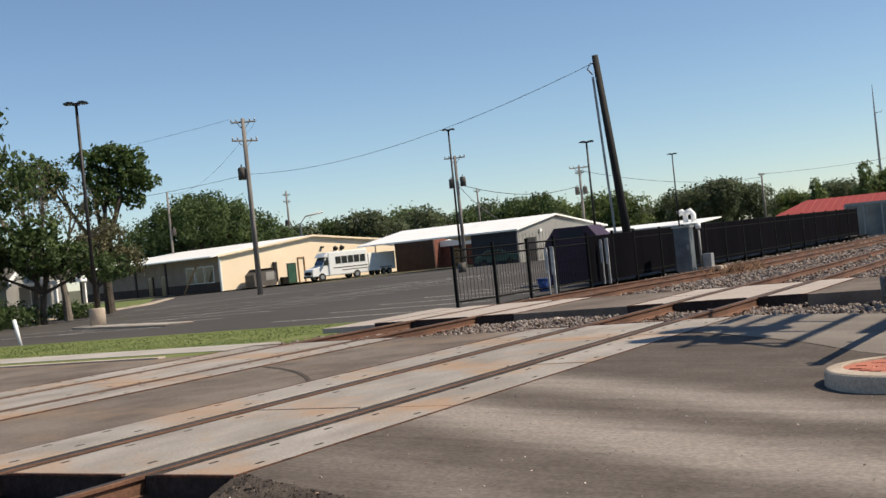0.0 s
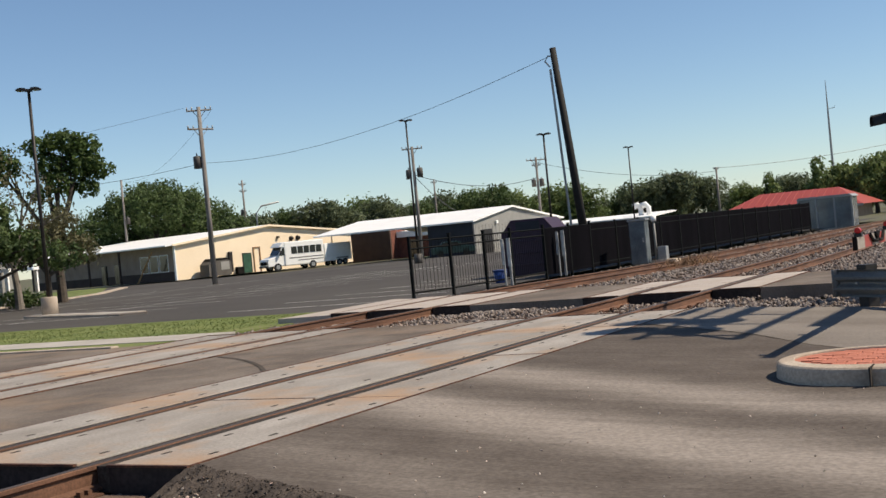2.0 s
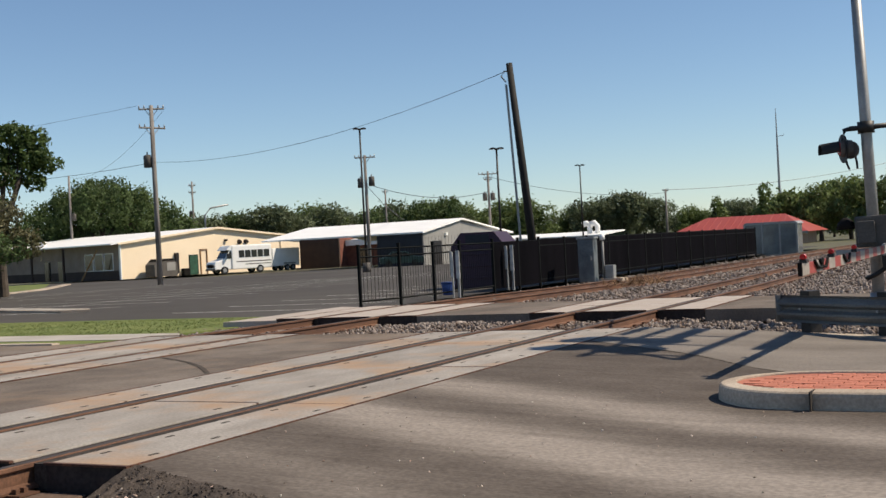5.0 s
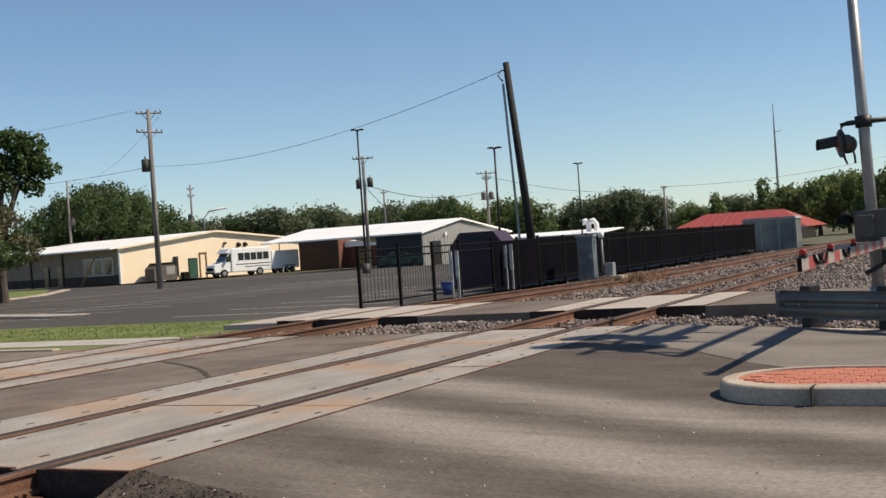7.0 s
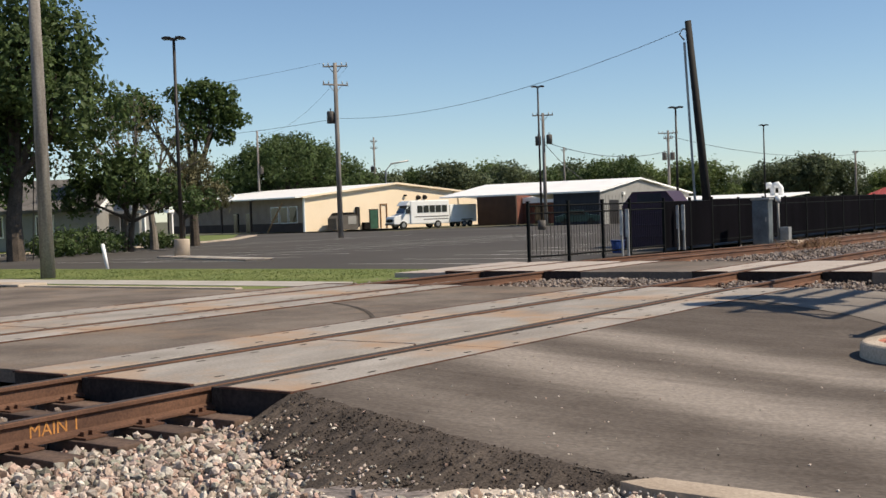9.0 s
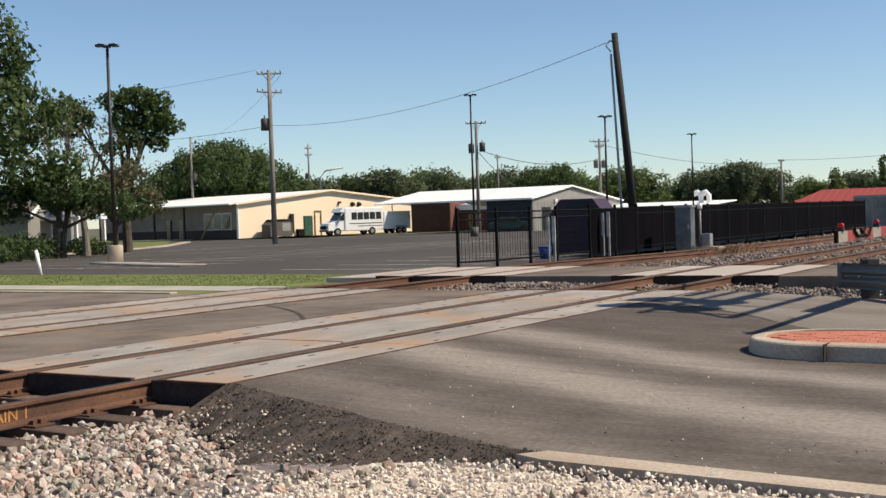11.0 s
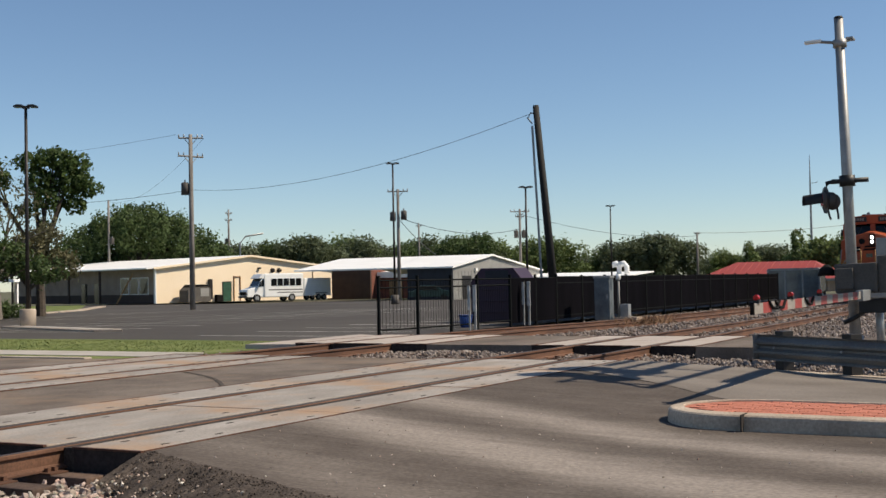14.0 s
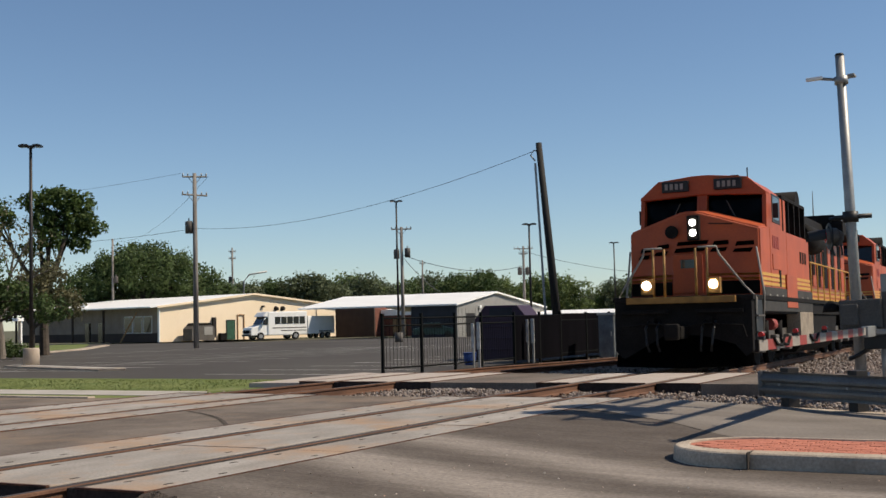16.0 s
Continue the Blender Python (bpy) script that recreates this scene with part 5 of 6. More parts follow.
def bus():
    b = empty("shuttle_bus", pose(-69.7, 94.6, lot_z(-70) + 0.02, 0, 0, 62), "white shuttle bus with dark side windows", "bus")
    # length along +x, side towards -y
    part("body", box(1.9, 6.5, 0, 2.35, 0.45, 2.95, 0.12), WHITE, b)
    part("cab", prism([(0.0, 0.5), (2.0, 0.5), (2.0, 2.55), (1.75, 2.55), (1.15, 1.55), (0.15, 1.3), (0.0, 1.1)], 0.12, 2.23, "y", 0.06), WHITE, b)
    part("roof_cap", prism([(1.3, 2.45), (2.0, 2.4), (2.3, 2.95), (1.75, 2.9)], 0.05, 2.3, "y", 0.05), WHITE, b)
    part("windscreen", prism([(1.2, 1.62), (1.74, 2.5), (1.7, 2.53), (1.15, 1.65)], 0.25, 2.1, "y"), GLASS, b)
    part("side_window", prism([(1.3, 1.6), (1.9, 1.6), (1.9, 2.35), (1.75, 2.35)], 0.08, 0.14, "y"), GLASS, b)
    for k in range(5):
        x = 2.7 + 0.72 * k
        part("side_window", box(x, x + 0.62, -0.03, 0.02, 1.65, 2.4, 0.01), GLASS, b)
    part("stripe", box(2.4, 6.4, -0.012, 0.0, 1.18, 1.28), GRIME_GREY, b)
    part("stripe", box(3.4, 6.4, -0.012, 0.0, 0.9, 0.98), GRIME_GREY, b)
    part("grille", box(-0.05, 0.05, 0.5, 1.85, 0.7, 1.05), GRIME, b)
    part("bumper", box(-0.12, 0.1, 0.15, 2.2, 0.42, 0.62, 0.03), GRIME_GREY, b)
    for y in (0.3, 2.05):
        part("headlight", box(-0.04, 0.04, y - 0.14, y + 0.14, 0.75, 0.98, 0.02), GLASS_GREY, b)
    part("mirror", box(1.35, 1.5, -0.3, 0.05, 1.7, 2.1, 0.02), BLACK, b)
    for x in (1.05, 5.1):
        for y in (0.12, 2.1):
            wl = part("wheel", disc((x, y, 0.4), 0.4, 0.26, "y", 18), TYRE, b)
            part("rim", disc((x, y - 0.14, 0.4), 0.22, 0.03, "y", 14), GREY_STEEL, wl)
    return b


bus()
tr = empty("cargo_trailer", pose(-66.6, 100.4, lot_z(-65) + 0.02, 0, 0, 74), "white enclosed cargo trailer behind the bus", "trailer")
part("body", box(0, 3.7, 0, 2.1, 0.5, 2.4, 0.06), WHITE, tr)
part("tongue", box(-0.9, 0, 0.95, 1.15, 0.45, 0.55), BLACK, tr)
part("fender", box(1.5, 3.1, -0.12, 0.05, 0.72, 0.85, 0.03), GREY_STEEL, tr)
for x in (1.9, 2.7):
    for y in (0.02, 2.0):
        w = part("wheel", disc((x, y, 0.33), 0.33, 0.2, "y", 16), TYRE, tr)
        part("rim", disc((x, y - 0.11, 0.33), 0.18, 0.02, "y", 12), GREY_STEEL, w)

br = empty("brown_store_building", pose(-80.7, 126, -0.75), "low dark brown and brick building with white roof", "building")
part("wall", box(0, 6.6, 0, 0.3, 0, 4.2), BROWN_DARK, br, "dark brown sheet wall")
part("wall", box(6.4, 6.6, 0.3, 14, 0, 4.1), BRICKW, br)
part("wall", box(6.6, 19, 2.0, 2.3, 0, 3.2), BRICKW, br, "red brick wall")
part("door", box(8.2, 10.2, 1.95, 2.0, 0, 2.4), GLASS, br)
part("roof", prism([(-0.5, 4.2), (14.5, 4.9), (14.5, 5.05), (-0.5, 4.35)], -0.3, 6.9, "x"), WHITE_ROOF, br)
part("roof", prism([(1.6, 3.3), (14.5, 4.5), (14.5, 4.65), (1.6, 3.45)], 6.9, 16, "x"), WHITE_ROOF, br, "white roof")
part("fascia", box(6.7, 16, 1.5, 1.8, 2.75, 3.5), WHITE, br)
for x in (10.5, 14, 17.5):
    part("roof_unit", box(x, x + 1.2, 4.5, 5.8, 3.6, 4.5, 0.05), WHITE, br)

gw = empty("grey_warehouse", pose(-54.5, 101.5, -0.6), "grey metal warehouse with white gable roof", "building")
part("wall", box(0, 5.2, 0, 0.3, 0, 3.3), NAVY, gw, "dark blue sheet wall")
part("wall", prism([(0.3, 0), (22, 0), (22, 3.0), (9, 4.55), (0.3, 3.35)], 4.9, 5.2, "x"), GREY_SIDING, gw, "corrugated grey gable wall")
for k in range(28):
    part("rib", box(5.2, 5.23, 0.6 + 0.76 * k, 0.68 + 0.76 * k, 0, 3.0), GREY_SIDING, gw)
part("door", box(5.2, 5.26, 2.2, 4.2, 0, 2.5), DARK_STEEL, gw)
part("roof", prism([(-0.3, 3.3), (9, 4.62), (9, 4.8), (-0.3, 3.46)], -14, 5.5, "x"), WHITE_ROOF, gw)
part("roof", prism([(9, 4.62), (22.4, 3.0), (22.4, 3.15), (9, 4.8)], -14, 5.5, "x"), WHITE_ROOF, gw)
part("lamp", box(5.2, 5.45, 5.0, 5.4, 3.0, 3.3, 0.03), WHITE, gw)
pk = empty("pickup_truck", pose(-49.8, 93.6, -0.4, 0, 0, 30), "small dark green parked car", "car")
part("body", prism([(0, 0.3), (4.2, 0.3), (4.2, 0.85), (3.2, 0.95), (2.6, 1.4), (1.2, 1.42), (0.6, 0.95), (0, 0.85)], 0, 1.7, "y", 0.05), mat("dark_green_car", (0.02, 0.05, 0.045), 0.3), pk)
part("window", prism([(0.85, 0.95), (2.85, 0.95), (2.5, 1.33), (1.25, 1.34)], -0.01, 1.71, "y"), GLASS, pk)
for x in (0.85, 3.35):
    for y in (0.1, 1.6):
        part("wheel", disc((x, y, 0.32), 0.32, 0.2, "y", 16), TYRE, pk)

lw = empty("low_warehouse", pose(-50.5, 117, -0.8), "long low building with bright white roof", "building")
part("wall", box(0, 14, 0, 8, 0, 2.3), GREY_SIDING, lw)
part("roof", prism([(-0.4, 2.3), (8.4, 2.75), (8.4, 2.9), (-0.4, 2.45)], -0.5, 14.5, "x"), WHITE_ROOF, lw)
for x in (12.3, 13.2):
    part("roof_vent", tube([(x, 3, 2.5), (x, 3, 3.4), (x - 0.3, 2.9, 3.75), (x - 0.75, 2.7, 3.6)], [0.28, 0.28, 0.34, 0.34], 12), WHITE, lw, "white curved roof vent")

rd = empty("red_roof_depot", pose(-30.8, 122, -1.15), "low depot with broad red metal hip roof", "building")
rd.scale = (0.77, 1, 1)
part("wall", box(1.2, 18.5, 1.2, 12, 0, 2.1), BROWN, rd)
hip = bmesh.new()
hv = [hip.verts.new(p) for p in ((0, 0, 2.0), (20, 0, 2.0), (20, 13.5, 2.0), (0, 13.5, 2.0), (4.5, 6.5, 4.0), (15.5, 6.5, 4.0))]
for f in ((0, 1, 5, 4), (1, 2, 5), (2, 3, 4, 5), (3, 0, 4), (3, 2, 1, 0)):
    hip.faces.new([hv[i] for i in f])
bmesh.ops.recalc_face_normals(hip, faces=hip.faces[:])
part("roof", hip, RED_ROOF, rd, "red standing seam roof")
for k in range(1, 20):
    f = min(1.0, k / 4.5, (20 - k) / 4.5)
    part("roof_seam", tube([(k, 0, 2.02), (min(max(k, 4.5), 15.5) if f >= 1 else k, 6.5 * f, 2.0 + 2.0 * f + 0.02)], 0.035, 4), RED_ROOF, rd)
part("fascia", box(-0.05, 20.05, -0.06, -0.01, 1.8, 2.05), GREY_SIDING, rd)
for x in (3, 7, 11, 15):
    window(rd, x, 1.2, 1.2, 1.2, 1.1, 0, -1)

hs = empty("house", pose(-60.5, 38.5, -0.3, 0, 0, 22), "small pale house with grey shingle roof", "house")
part("wall", prism([(0, 0), (7, 0), (7, 2.5), (3.5, 4.2), (0, 2.5)], 0, 9, "x"), GREY_SIDING, hs)
part("roof", prism([(-0.4, 2.3), (3.5, 4.25), (3.5, 4.45), (-0.4, 2.5)], -0.4, 9.4, "x"), SHINGLE, hs)
part("roof", prism([(7.4, 2.3), (3.5, 4.25), (3.5, 4.45), (7.4, 2.5)], -0.4, 9.4, "x"), SHINGLE, hs)
part("gable_board", prism([(-0.42, 2.28), (3.5, 4.25), (7.42, 2.28), (7.42, 2.55), (3.5, 4.5), (-0.42, 2.55)], 9.4, 9.48, "x"), WHITE, hs)
part("porch", box(9.0, 11.5, 1.5, 5.5, 2.1, 2.3), WHITE, hs)
for y in (1.6, 5.4):
    part("porch_post", box(11.2, 11.4, y - 0.1, y + 0.1, 0, 2.1), WHITE, hs)
for x in (2, 5.5):
    window(hs, x, 0, 1.5, 1.1, 1.2, 0, -1)
window(hs, 9.0, 3.5, 1.5, 1.2, 1.3, 1, 0)

kb2 = empty("brick_kiosk", pose(-44.5, 22.4, -0.3), "red brick building with blue window, partly seen", "building")
part("wall", box(-6, 0, 0, 0.3, 0, 3.6), BRICKW, kb2)
part("wall", box(-0.3, 0, 0.3, 5, 0, 3.6), BRICKW, kb2)
part("roof", box(-6.3, 0.3, -0.3, 5.3, 3.6, 3.85), SHINGLE, kb2)
part("window_frame", box(-1.6, -0.5, -0.06, 0.0, 0.5, 3.0), BLUE_PLASTIC, kb2)
part("pane", box(-1.5, -0.6, -0.08, -0.05, 0.6, 2.9), GLASS, kb2)

tk = empty("pickup_truck", pose(-58.5, 41.5, -0.36, 0, 0, 42), "dark parked pickup truck by the house", "truck")
part("body", prism([(0, 0.4), (5.2, 0.4), (5.2, 1.05), (3.9, 1.1), (3.3, 1.75), (1.9, 1.78), (1.8, 1.1), (0, 1.1)], 0, 1.9, "y", 0.05), mat("dark_blue_car", (0.015, 0.018, 0.03), 0.3), tk)
part("window", prism([(2.0, 1.15), (3.6, 1.15), (3.2, 1.65), (2.0, 1.68)], -0.01, 1.91, "y"), GLASS, tk)
for x in (1.0, 4.2):
    for y in (0.1, 1.8):
        part("wheel", disc((x, y, 0.38), 0.38, 0.22, "y", 16), TYRE, tk)


# ---- trees ----
def leaf_cloud(blobs, count, size, seed):
    """Many small leaf clumps scattered through and over blobs (x, y, z, rx, rz)."""
    rng = np.random.default_rng(seed)
    w = np.array([b[3] ** 2 * b[4] for b in blobs])
    pick = rng.choice(len(blobs), count, p=w / w.sum())
    B = np.array(blobs)[pick]
    d = rng.normal(size=(count, 3))
    d /= np.linalg.norm(d, axis=1)[:, None]
    r = rng.uniform(0.35, 1.0, count) ** 0.45
    lump = 1 + 0.34 * np.sin(d[:, 0] * 5 + B[:, 0] * 3) * np.sin(d[:, 1] * 6 + B[:, 1]) + rng.normal(0, 0.07, count)
    c = B[:, :3] + d * (r * lump)[:, None] * np.stack([B[:, 3], B[:, 3], B[:, 4]], 1)
    n = d + rng.normal(0, 0.7, (count, 3))
    n /= np.linalg.norm(n, axis=1)[:, None]
    u = np.cross(n, rng.normal(size=(count, 3)))
    u /= np.linalg.norm(u, axis=1)[:, None]
    v = np.cross(n, u)
    s = (size * rng.uniform(0.5, 1.3, count))[:, None]
    bend = n * s * rng.uniform(-0.35, 0.35, (count, 1))
    P = np.stack([c - u * s, c - v * s * 0.55 + bend, c + u * s, c + v * s * 0.6 + bend], 1).reshape(-1, 3)
    F = (np.arange(count)[:, None] * 4 + np.arange(4)).tolist()
    return P.tolist(), F


def tree(name, x, y, z0, blobs, leaves, size, material, trunk_h, trunk_r, seed, label, bark=None, limbs=6):
    t = empty(name, pose(x, y, z0), label, "tree")
    rnd = random.Random(seed)
    b = bmesh.new()
    pts = [(0, 0, -0.2), (rnd.uniform(-.1, .1), 0, trunk_h * 0.5), (rnd.uniform(-.2, .2), rnd.uniform(-.2, .2), trunk_h)]
    tube(pts, [trunk_r * 1.25, trunk_r, trunk_r * 0.8], 10, b)
    order = sorted(blobs, key=lambda q: -q[3])[:limbs]
    for q in order:
        mid = Vector(pts[-1]).lerp(Vector(q[:3]), 0.5) + Vector((rnd.uniform(-.4, .4), rnd.uniform(-.4, .4), 0.2))
        tube([pts[-1], mid, q[:3]], [trunk_r * 0.6, trunk_r * 0.4, trunk_r * 0.12], 7, b)
        for k in range(3):
            e = Vector(q[:3]) + Vector((rnd.uniform(-1, 1) * q[3], rnd.uniform(-1, 1) * q[3], rnd.uniform(-0.5, 0.9) * q[4])) * 0.8
            tube([mid, mid.lerp(e, 0.5) + Vector((0, 0, 0.15)), e], [trunk_r * 0.25, trunk_r * 0.15, 0.02], 5, b)
    part("trunk", b, bark or BARK, t)
    if leaves:
        v, f = leaf_cloud(blobs, leaves, size, seed)
        raw("crown", v, f, material, t)
    return t


def round_blobs(rnd, h, w, low, n=9):
    out = []
    for k in range(n):
        a = rnd.uniform(0, 6.28)
        d = rnd.uniform(0.1, 0.75) * w
        z = rnd.uniform(low, h * 0.85)
        out.append((math.cos(a) * d, math.sin(a) * d, z, w * rnd.uniform(0.25, 0.48), (h - low) * rnd.uniform(0.12, 0.25)))
    out.append((0, 0, h * 0.72, w * 0.55, h * 0.24))
    return out


rt = random.Random(21)
# large trees left of the lot
tree("tree", -38.7, 26.5, -0.3, [(0, 0, 8.2, 3.2, 2.6), (2.2, 1.6, 6.6, 2.3, 2.0), (-2.5, -0.5, 7, 2.8, 2.4), (1.2, 1.8, 9.2, 2.0, 1.8), (-1.5, 0, 4.2, 2.2, 1.4), (0.5, 0.5, 10.8, 2.0, 1.6), (-2.8, -2.0, 9.5, 2.4, 2.2)], 24000, 0.16, LEAF_DARK, 3.6, 0.34, 1, "tall leafy green tree with dense crown", limbs=8)
tree("tree", -47.5, 27.0, -0.3, [(0, 0, 8.5, 3.4, 3.0), (-2, -2, 6.5, 3, 2.5), (2, 1.5, 6.0, 2.6, 2.2), (0, 0, 11.5, 2.6, 2.4), (2.4, 2.2, 3.6, 1.8, 1.4)], 9000, 0.24, LEAF, 4, 0.35, 2, "tall green tree behind the first")
tree("tree", -48.7, 46.6, -0.3, [(0.5, 0.8, 9.6, 1.2, 0.7), (1.5, 1.5, 9.2, 1.0, 0.7), (-0.6, -0.2, 9.4, 1.0, 0.65), (1.1, 1.3, 8.2, 1.3, 0.85), (-0.3, 0.2, 8.2, 1.0, 0.8), (2.0, 1.9, 7.8, 0.9, 0.6), (0.4, 0.3, 7.1, 0.9, 0.7), (1.5, 1.4, 6.8, 0.8, 0.6), (-0.6, -0.4, 6.5, 0.7, 0.6), (-2.6, -2.2, 8.9, 1.2, 0.75), (-1.8, -1.6, 8.3, 0.9, 0.6), (-3.4, -2.8, 8.4, 0.9, 0.6), (-2.6, -2.0, 7.6, 0.8, 0.5), (0.2, 0.2, 5.4, 0.5, 0.5)], 8000, 0.145, LEAF, 3.4, 0.26, 3, "tall sparse tree with lopped limbs and high tufts")
tree("bare_tree", -45.2, 40.2, -0.3, [(-1.5, -1.5, 7.2, 1.6, 1.2), (0.6, 0.5, 6.4, 1.6, 1.3), (-2.4, -2.0, 5.8, 1.4, 1.2), (1.6, 1.4, 5.0, 1.5, 1.0), (-0.6, -0.2, 8.0, 1.2, 0.9)], 900, 0.12, LEAF_DRY, 2.2, 0.2, 4, "half-dead tree with bare grey branches", bark=DEADWOOD, limbs=8)
tree("bare_tree", -43.8, 37.0, -0.3, [(-1.5, -1.5, 6.8, 1.6, 1.2), (0.6, 0.5, 6.0, 1.5, 1.3), (-2.4, -2.0, 5.2, 1.4, 1.2), (-0.6, -0.2, 7.6, 1.2, 0.9)], 700, 0.12, LEAF_DRY, 2.2, 0.18, 14, "half-dead tree with bare grey branches", bark=DEADWOOD, limbs=8)
tree("small_tree", -43.2, 36.8, -0.3, [(0, 0, 3.6, 1.7, 1.2), (1.3, 1.2, 3.2, 1.3, 1.0), (-1.4, -1.0, 4.2, 1.5, 1.2), (0.2, 0.2, 4.9, 1.2, 0.8), (2.4, 2.4, 2.6, 1.1, 0.8), (-2.4, -1.6, 2.9, 1.2, 1.0)], 6500, 0.14, LEAF_DARK, 1.6, 0.16, 5, "low spreading tree with dusty green leaves")
tree("small_tree", -46.6, 43.6, -0.3, [(0, 0, 3.8, 1.5, 1.1), (1.2, 1.4, 3.0, 1.2, 0.9), (-1.0, -1.0, 3.2, 1.3, 1.0), (0.8, 0.6, 4.7, 1.0, 0.7)], 3800, 0.14, LEAF_DRY, 1.6, 0.16, 6, "low tree with dry olive leaves")
for x, y, w, s in ((-42.5, 33.0, 1.1, 31), (-41.5, 30.5, 0.8, 32), (-44.5, 36, 1.0, 33), (-46.5, 41.5, 0.8, 34)):
    r = random.Random(s)
    tree("shrub", x, y, -0.3, [(0, 0, 0.6 * w, w, 0.7 * w), (w * 0.7, w * 0.7, 0.5 * w, 0.8 * w, 0.5 * w), (-w * 0.6, -w * 0.5, 0.7 * w, 0.8 * w, 0.6 * w)], 1500, 0.1, LEAF_DARK, 0.3, 0.05, s, "low dark green shrub beside the kerb")
# round tree behind the tan building
tree("tree", -107.0, 119.4, -0.6, [(0, 0, 9.5, 5.2, 3.4), (-4, -3, 8.2, 4, 3.2), (4, 3, 8.0, 4.2, 3.2), (7, 5, 6.4, 3.4, 2.8), (-6, -5, 6.6, 3.4, 2.8), (0, 0, 11.3, 3.2, 2.2), (3, 2.4, 10.4, 3.0, 2.0), (-3, -2, 10.2, 3, 2.2), (9, 7, 5.0, 2.6, 2.4)], 30000, 0.23, LEAF_DARK, 4, 0.4, 7, "broad round green tree behind the tan building", limbs=8)


# wooded skyline: four trees built once and copied
protos = []
for k in range(5):
    r = random.Random(50 + k)
    m = (LEAF_HAZED, LEAF_HAZED, LEAF_DARK, LEAF_PALE, LEAF_HAZED)[k]
    protos.append(tree("tree", 0, 0, -5, round_blobs(r, 10, 4.6, 2.5, 18), 7000, 0.24, m, 3, 0.3, 60 + k, "green tree of the distant wood behind the buildings"))
    tagged(protos[-1], group="skyline trees")
rk = random.Random(9)
CX, CY = 7.4, -6.3
first = set()
spots = []
az = 46.0
while az > -6:
    dist = rk.uniform(190, 245)
    if az > 36:
        h = rk.uniform(8.8, 11.0)
    elif az > 25:
        h = rk.uniform(9.2, 11.6)
    elif az > 12:
        h = rk.uniform(6.0, 8.6)
    else:
        h = rk.uniform(3.6, 6.6)
    spots.append((az, dist, h))
    az -= rk.uniform(0.55, 0.95)
for az, h, dist in ((27.8, 9.8, 200), (27.2, 10.4, 205), (26.3, 9.6, 198), (18.3, 9.4, 190), (19.2, 8.6, 190), (23.8, 9.6, 195), (22.8, 9.4, 195), (38.4, 9.6, 200), (37.6, 9.0, 196), (36.9, 9.8, 203), (36.2, 9.3, 198)):
    spots.append((az, dist, h))
for i, (az, dist, h) in enumerate(spots):
    k = i % 5 if i % 7 else 3
    x, y = CX - math.sin(radians(az)) * dist, CY + math.cos(radians(az)) * dist
    m = pose(x, y, -0.8, 0, 0, rk.uniform(0, 360)) @ Matrix.Diagonal((1, 1, 1, 1))
    if k not in first:
        first.add(k)
        ob = protos[k]
        ob.matrix_basis = m
        ob.scale = (h / 10 * rk.uniform(0.95, 1.2),) * 2 + (h / 10,)
    else:
        ob = copy_thing(protos[k], m)
        ob.scale = (h / 10 * rk.uniform(0.95, 1.25),) * 2 + (h / 10,)
# poplars near the radio mast
for x, y, h, s in ((-33.6, 189.8, 9.6, 71), (-41.0, 188.1, 7.8, 72), (-28, 196, 7.0, 73)):
    tree("tree", x, y, -0.8, [(0, 0, h * 0.82, h * 0.12, h * 0.17), (0.5, 0.3, h * 0.6, h * 0.17, h * 0.17), (-0.6, 0, h * 0.45, h * 0.16, h * 0.15), (0.2, -0.5, h * 0.35, h * 0.2, h * 0.15), (1.2, 0.6, h * 0.5, h * 0.12, h * 0.1)], 1700, 0.3, LEAF_PALE, h * 0.3, 0.15, s, "slender pale green tree")
for x, y, h, s in ((-17, 140, 7.2, 81), (-12.5, 139, 7.8, 82), (-21, 143, 6.8, 83), (-8, 138, 8.2, 84), (-14.5, 146, 8.0, 85), (-3, 140, 8.5, 86)):
    tree("tree", x, y, -0.8, round_blobs(random.Random(s), h, 4.0, 2, 9), 4500, 0.24, LEAF_PALE, 2.5, 0.25, s, "green tree beside the railway")

# grass blades on the verge
rng = np.random.default_rng(3)
N = 26000
gx, gy = rng.uniform(-34, -8.8, N), np.where(rng.random(N) < 0.8, rng.uniform(12.45, 17.3, N), rng.uniform(9.95, 11.05, N))
hh, ww, aa, ll = rng.uniform(0.01, 0.032, N), rng.uniform(0.006, 0.014, N), rng.uniform(0, 6.28, N), rng.uniform(-0.05, 0.05, (N, 2))
P = np.zeros((N, 3, 3))
P[:, 0] = np.stack([gx - np.cos(aa) * ww, gy - np.sin(aa) * ww, np.full(N, -0.13)], 1)
P[:, 1] = np.stack([gx + np.cos(aa) * ww, gy + np.sin(aa) * ww, np.full(N, -0.13)], 1)
P[:, 2] = np.stack([gx + ll[:, 0], gy + ll[:, 1], -0.13 + hh], 1)
tagged(raw("grass_blades", P.reshape(-1, 3).tolist(), (np.arange(N)[:, None] * 3 + np.arange(3)).tolist(), BLADE), "short green grass of the verge", "grass", kind="stuff")


# ---- locomotives ----
def bars(parent, x0, y0, z, w, h, n, axis, material):
    """Plain bars in place of a number or lettering."""
    step = w / n
    for k in range(n):
        a = k * step
        if axis == "side":
            part("number_bar", box(x0, x0 + 0.008, y0 + a, y0 + a + step * 0.6, z, z + h), material, parent)
        else:
            part("number_bar", box(x0 + a, x0 + a + step * 0.6, y0 - 0.008, y0, z, z + h), material, parent)


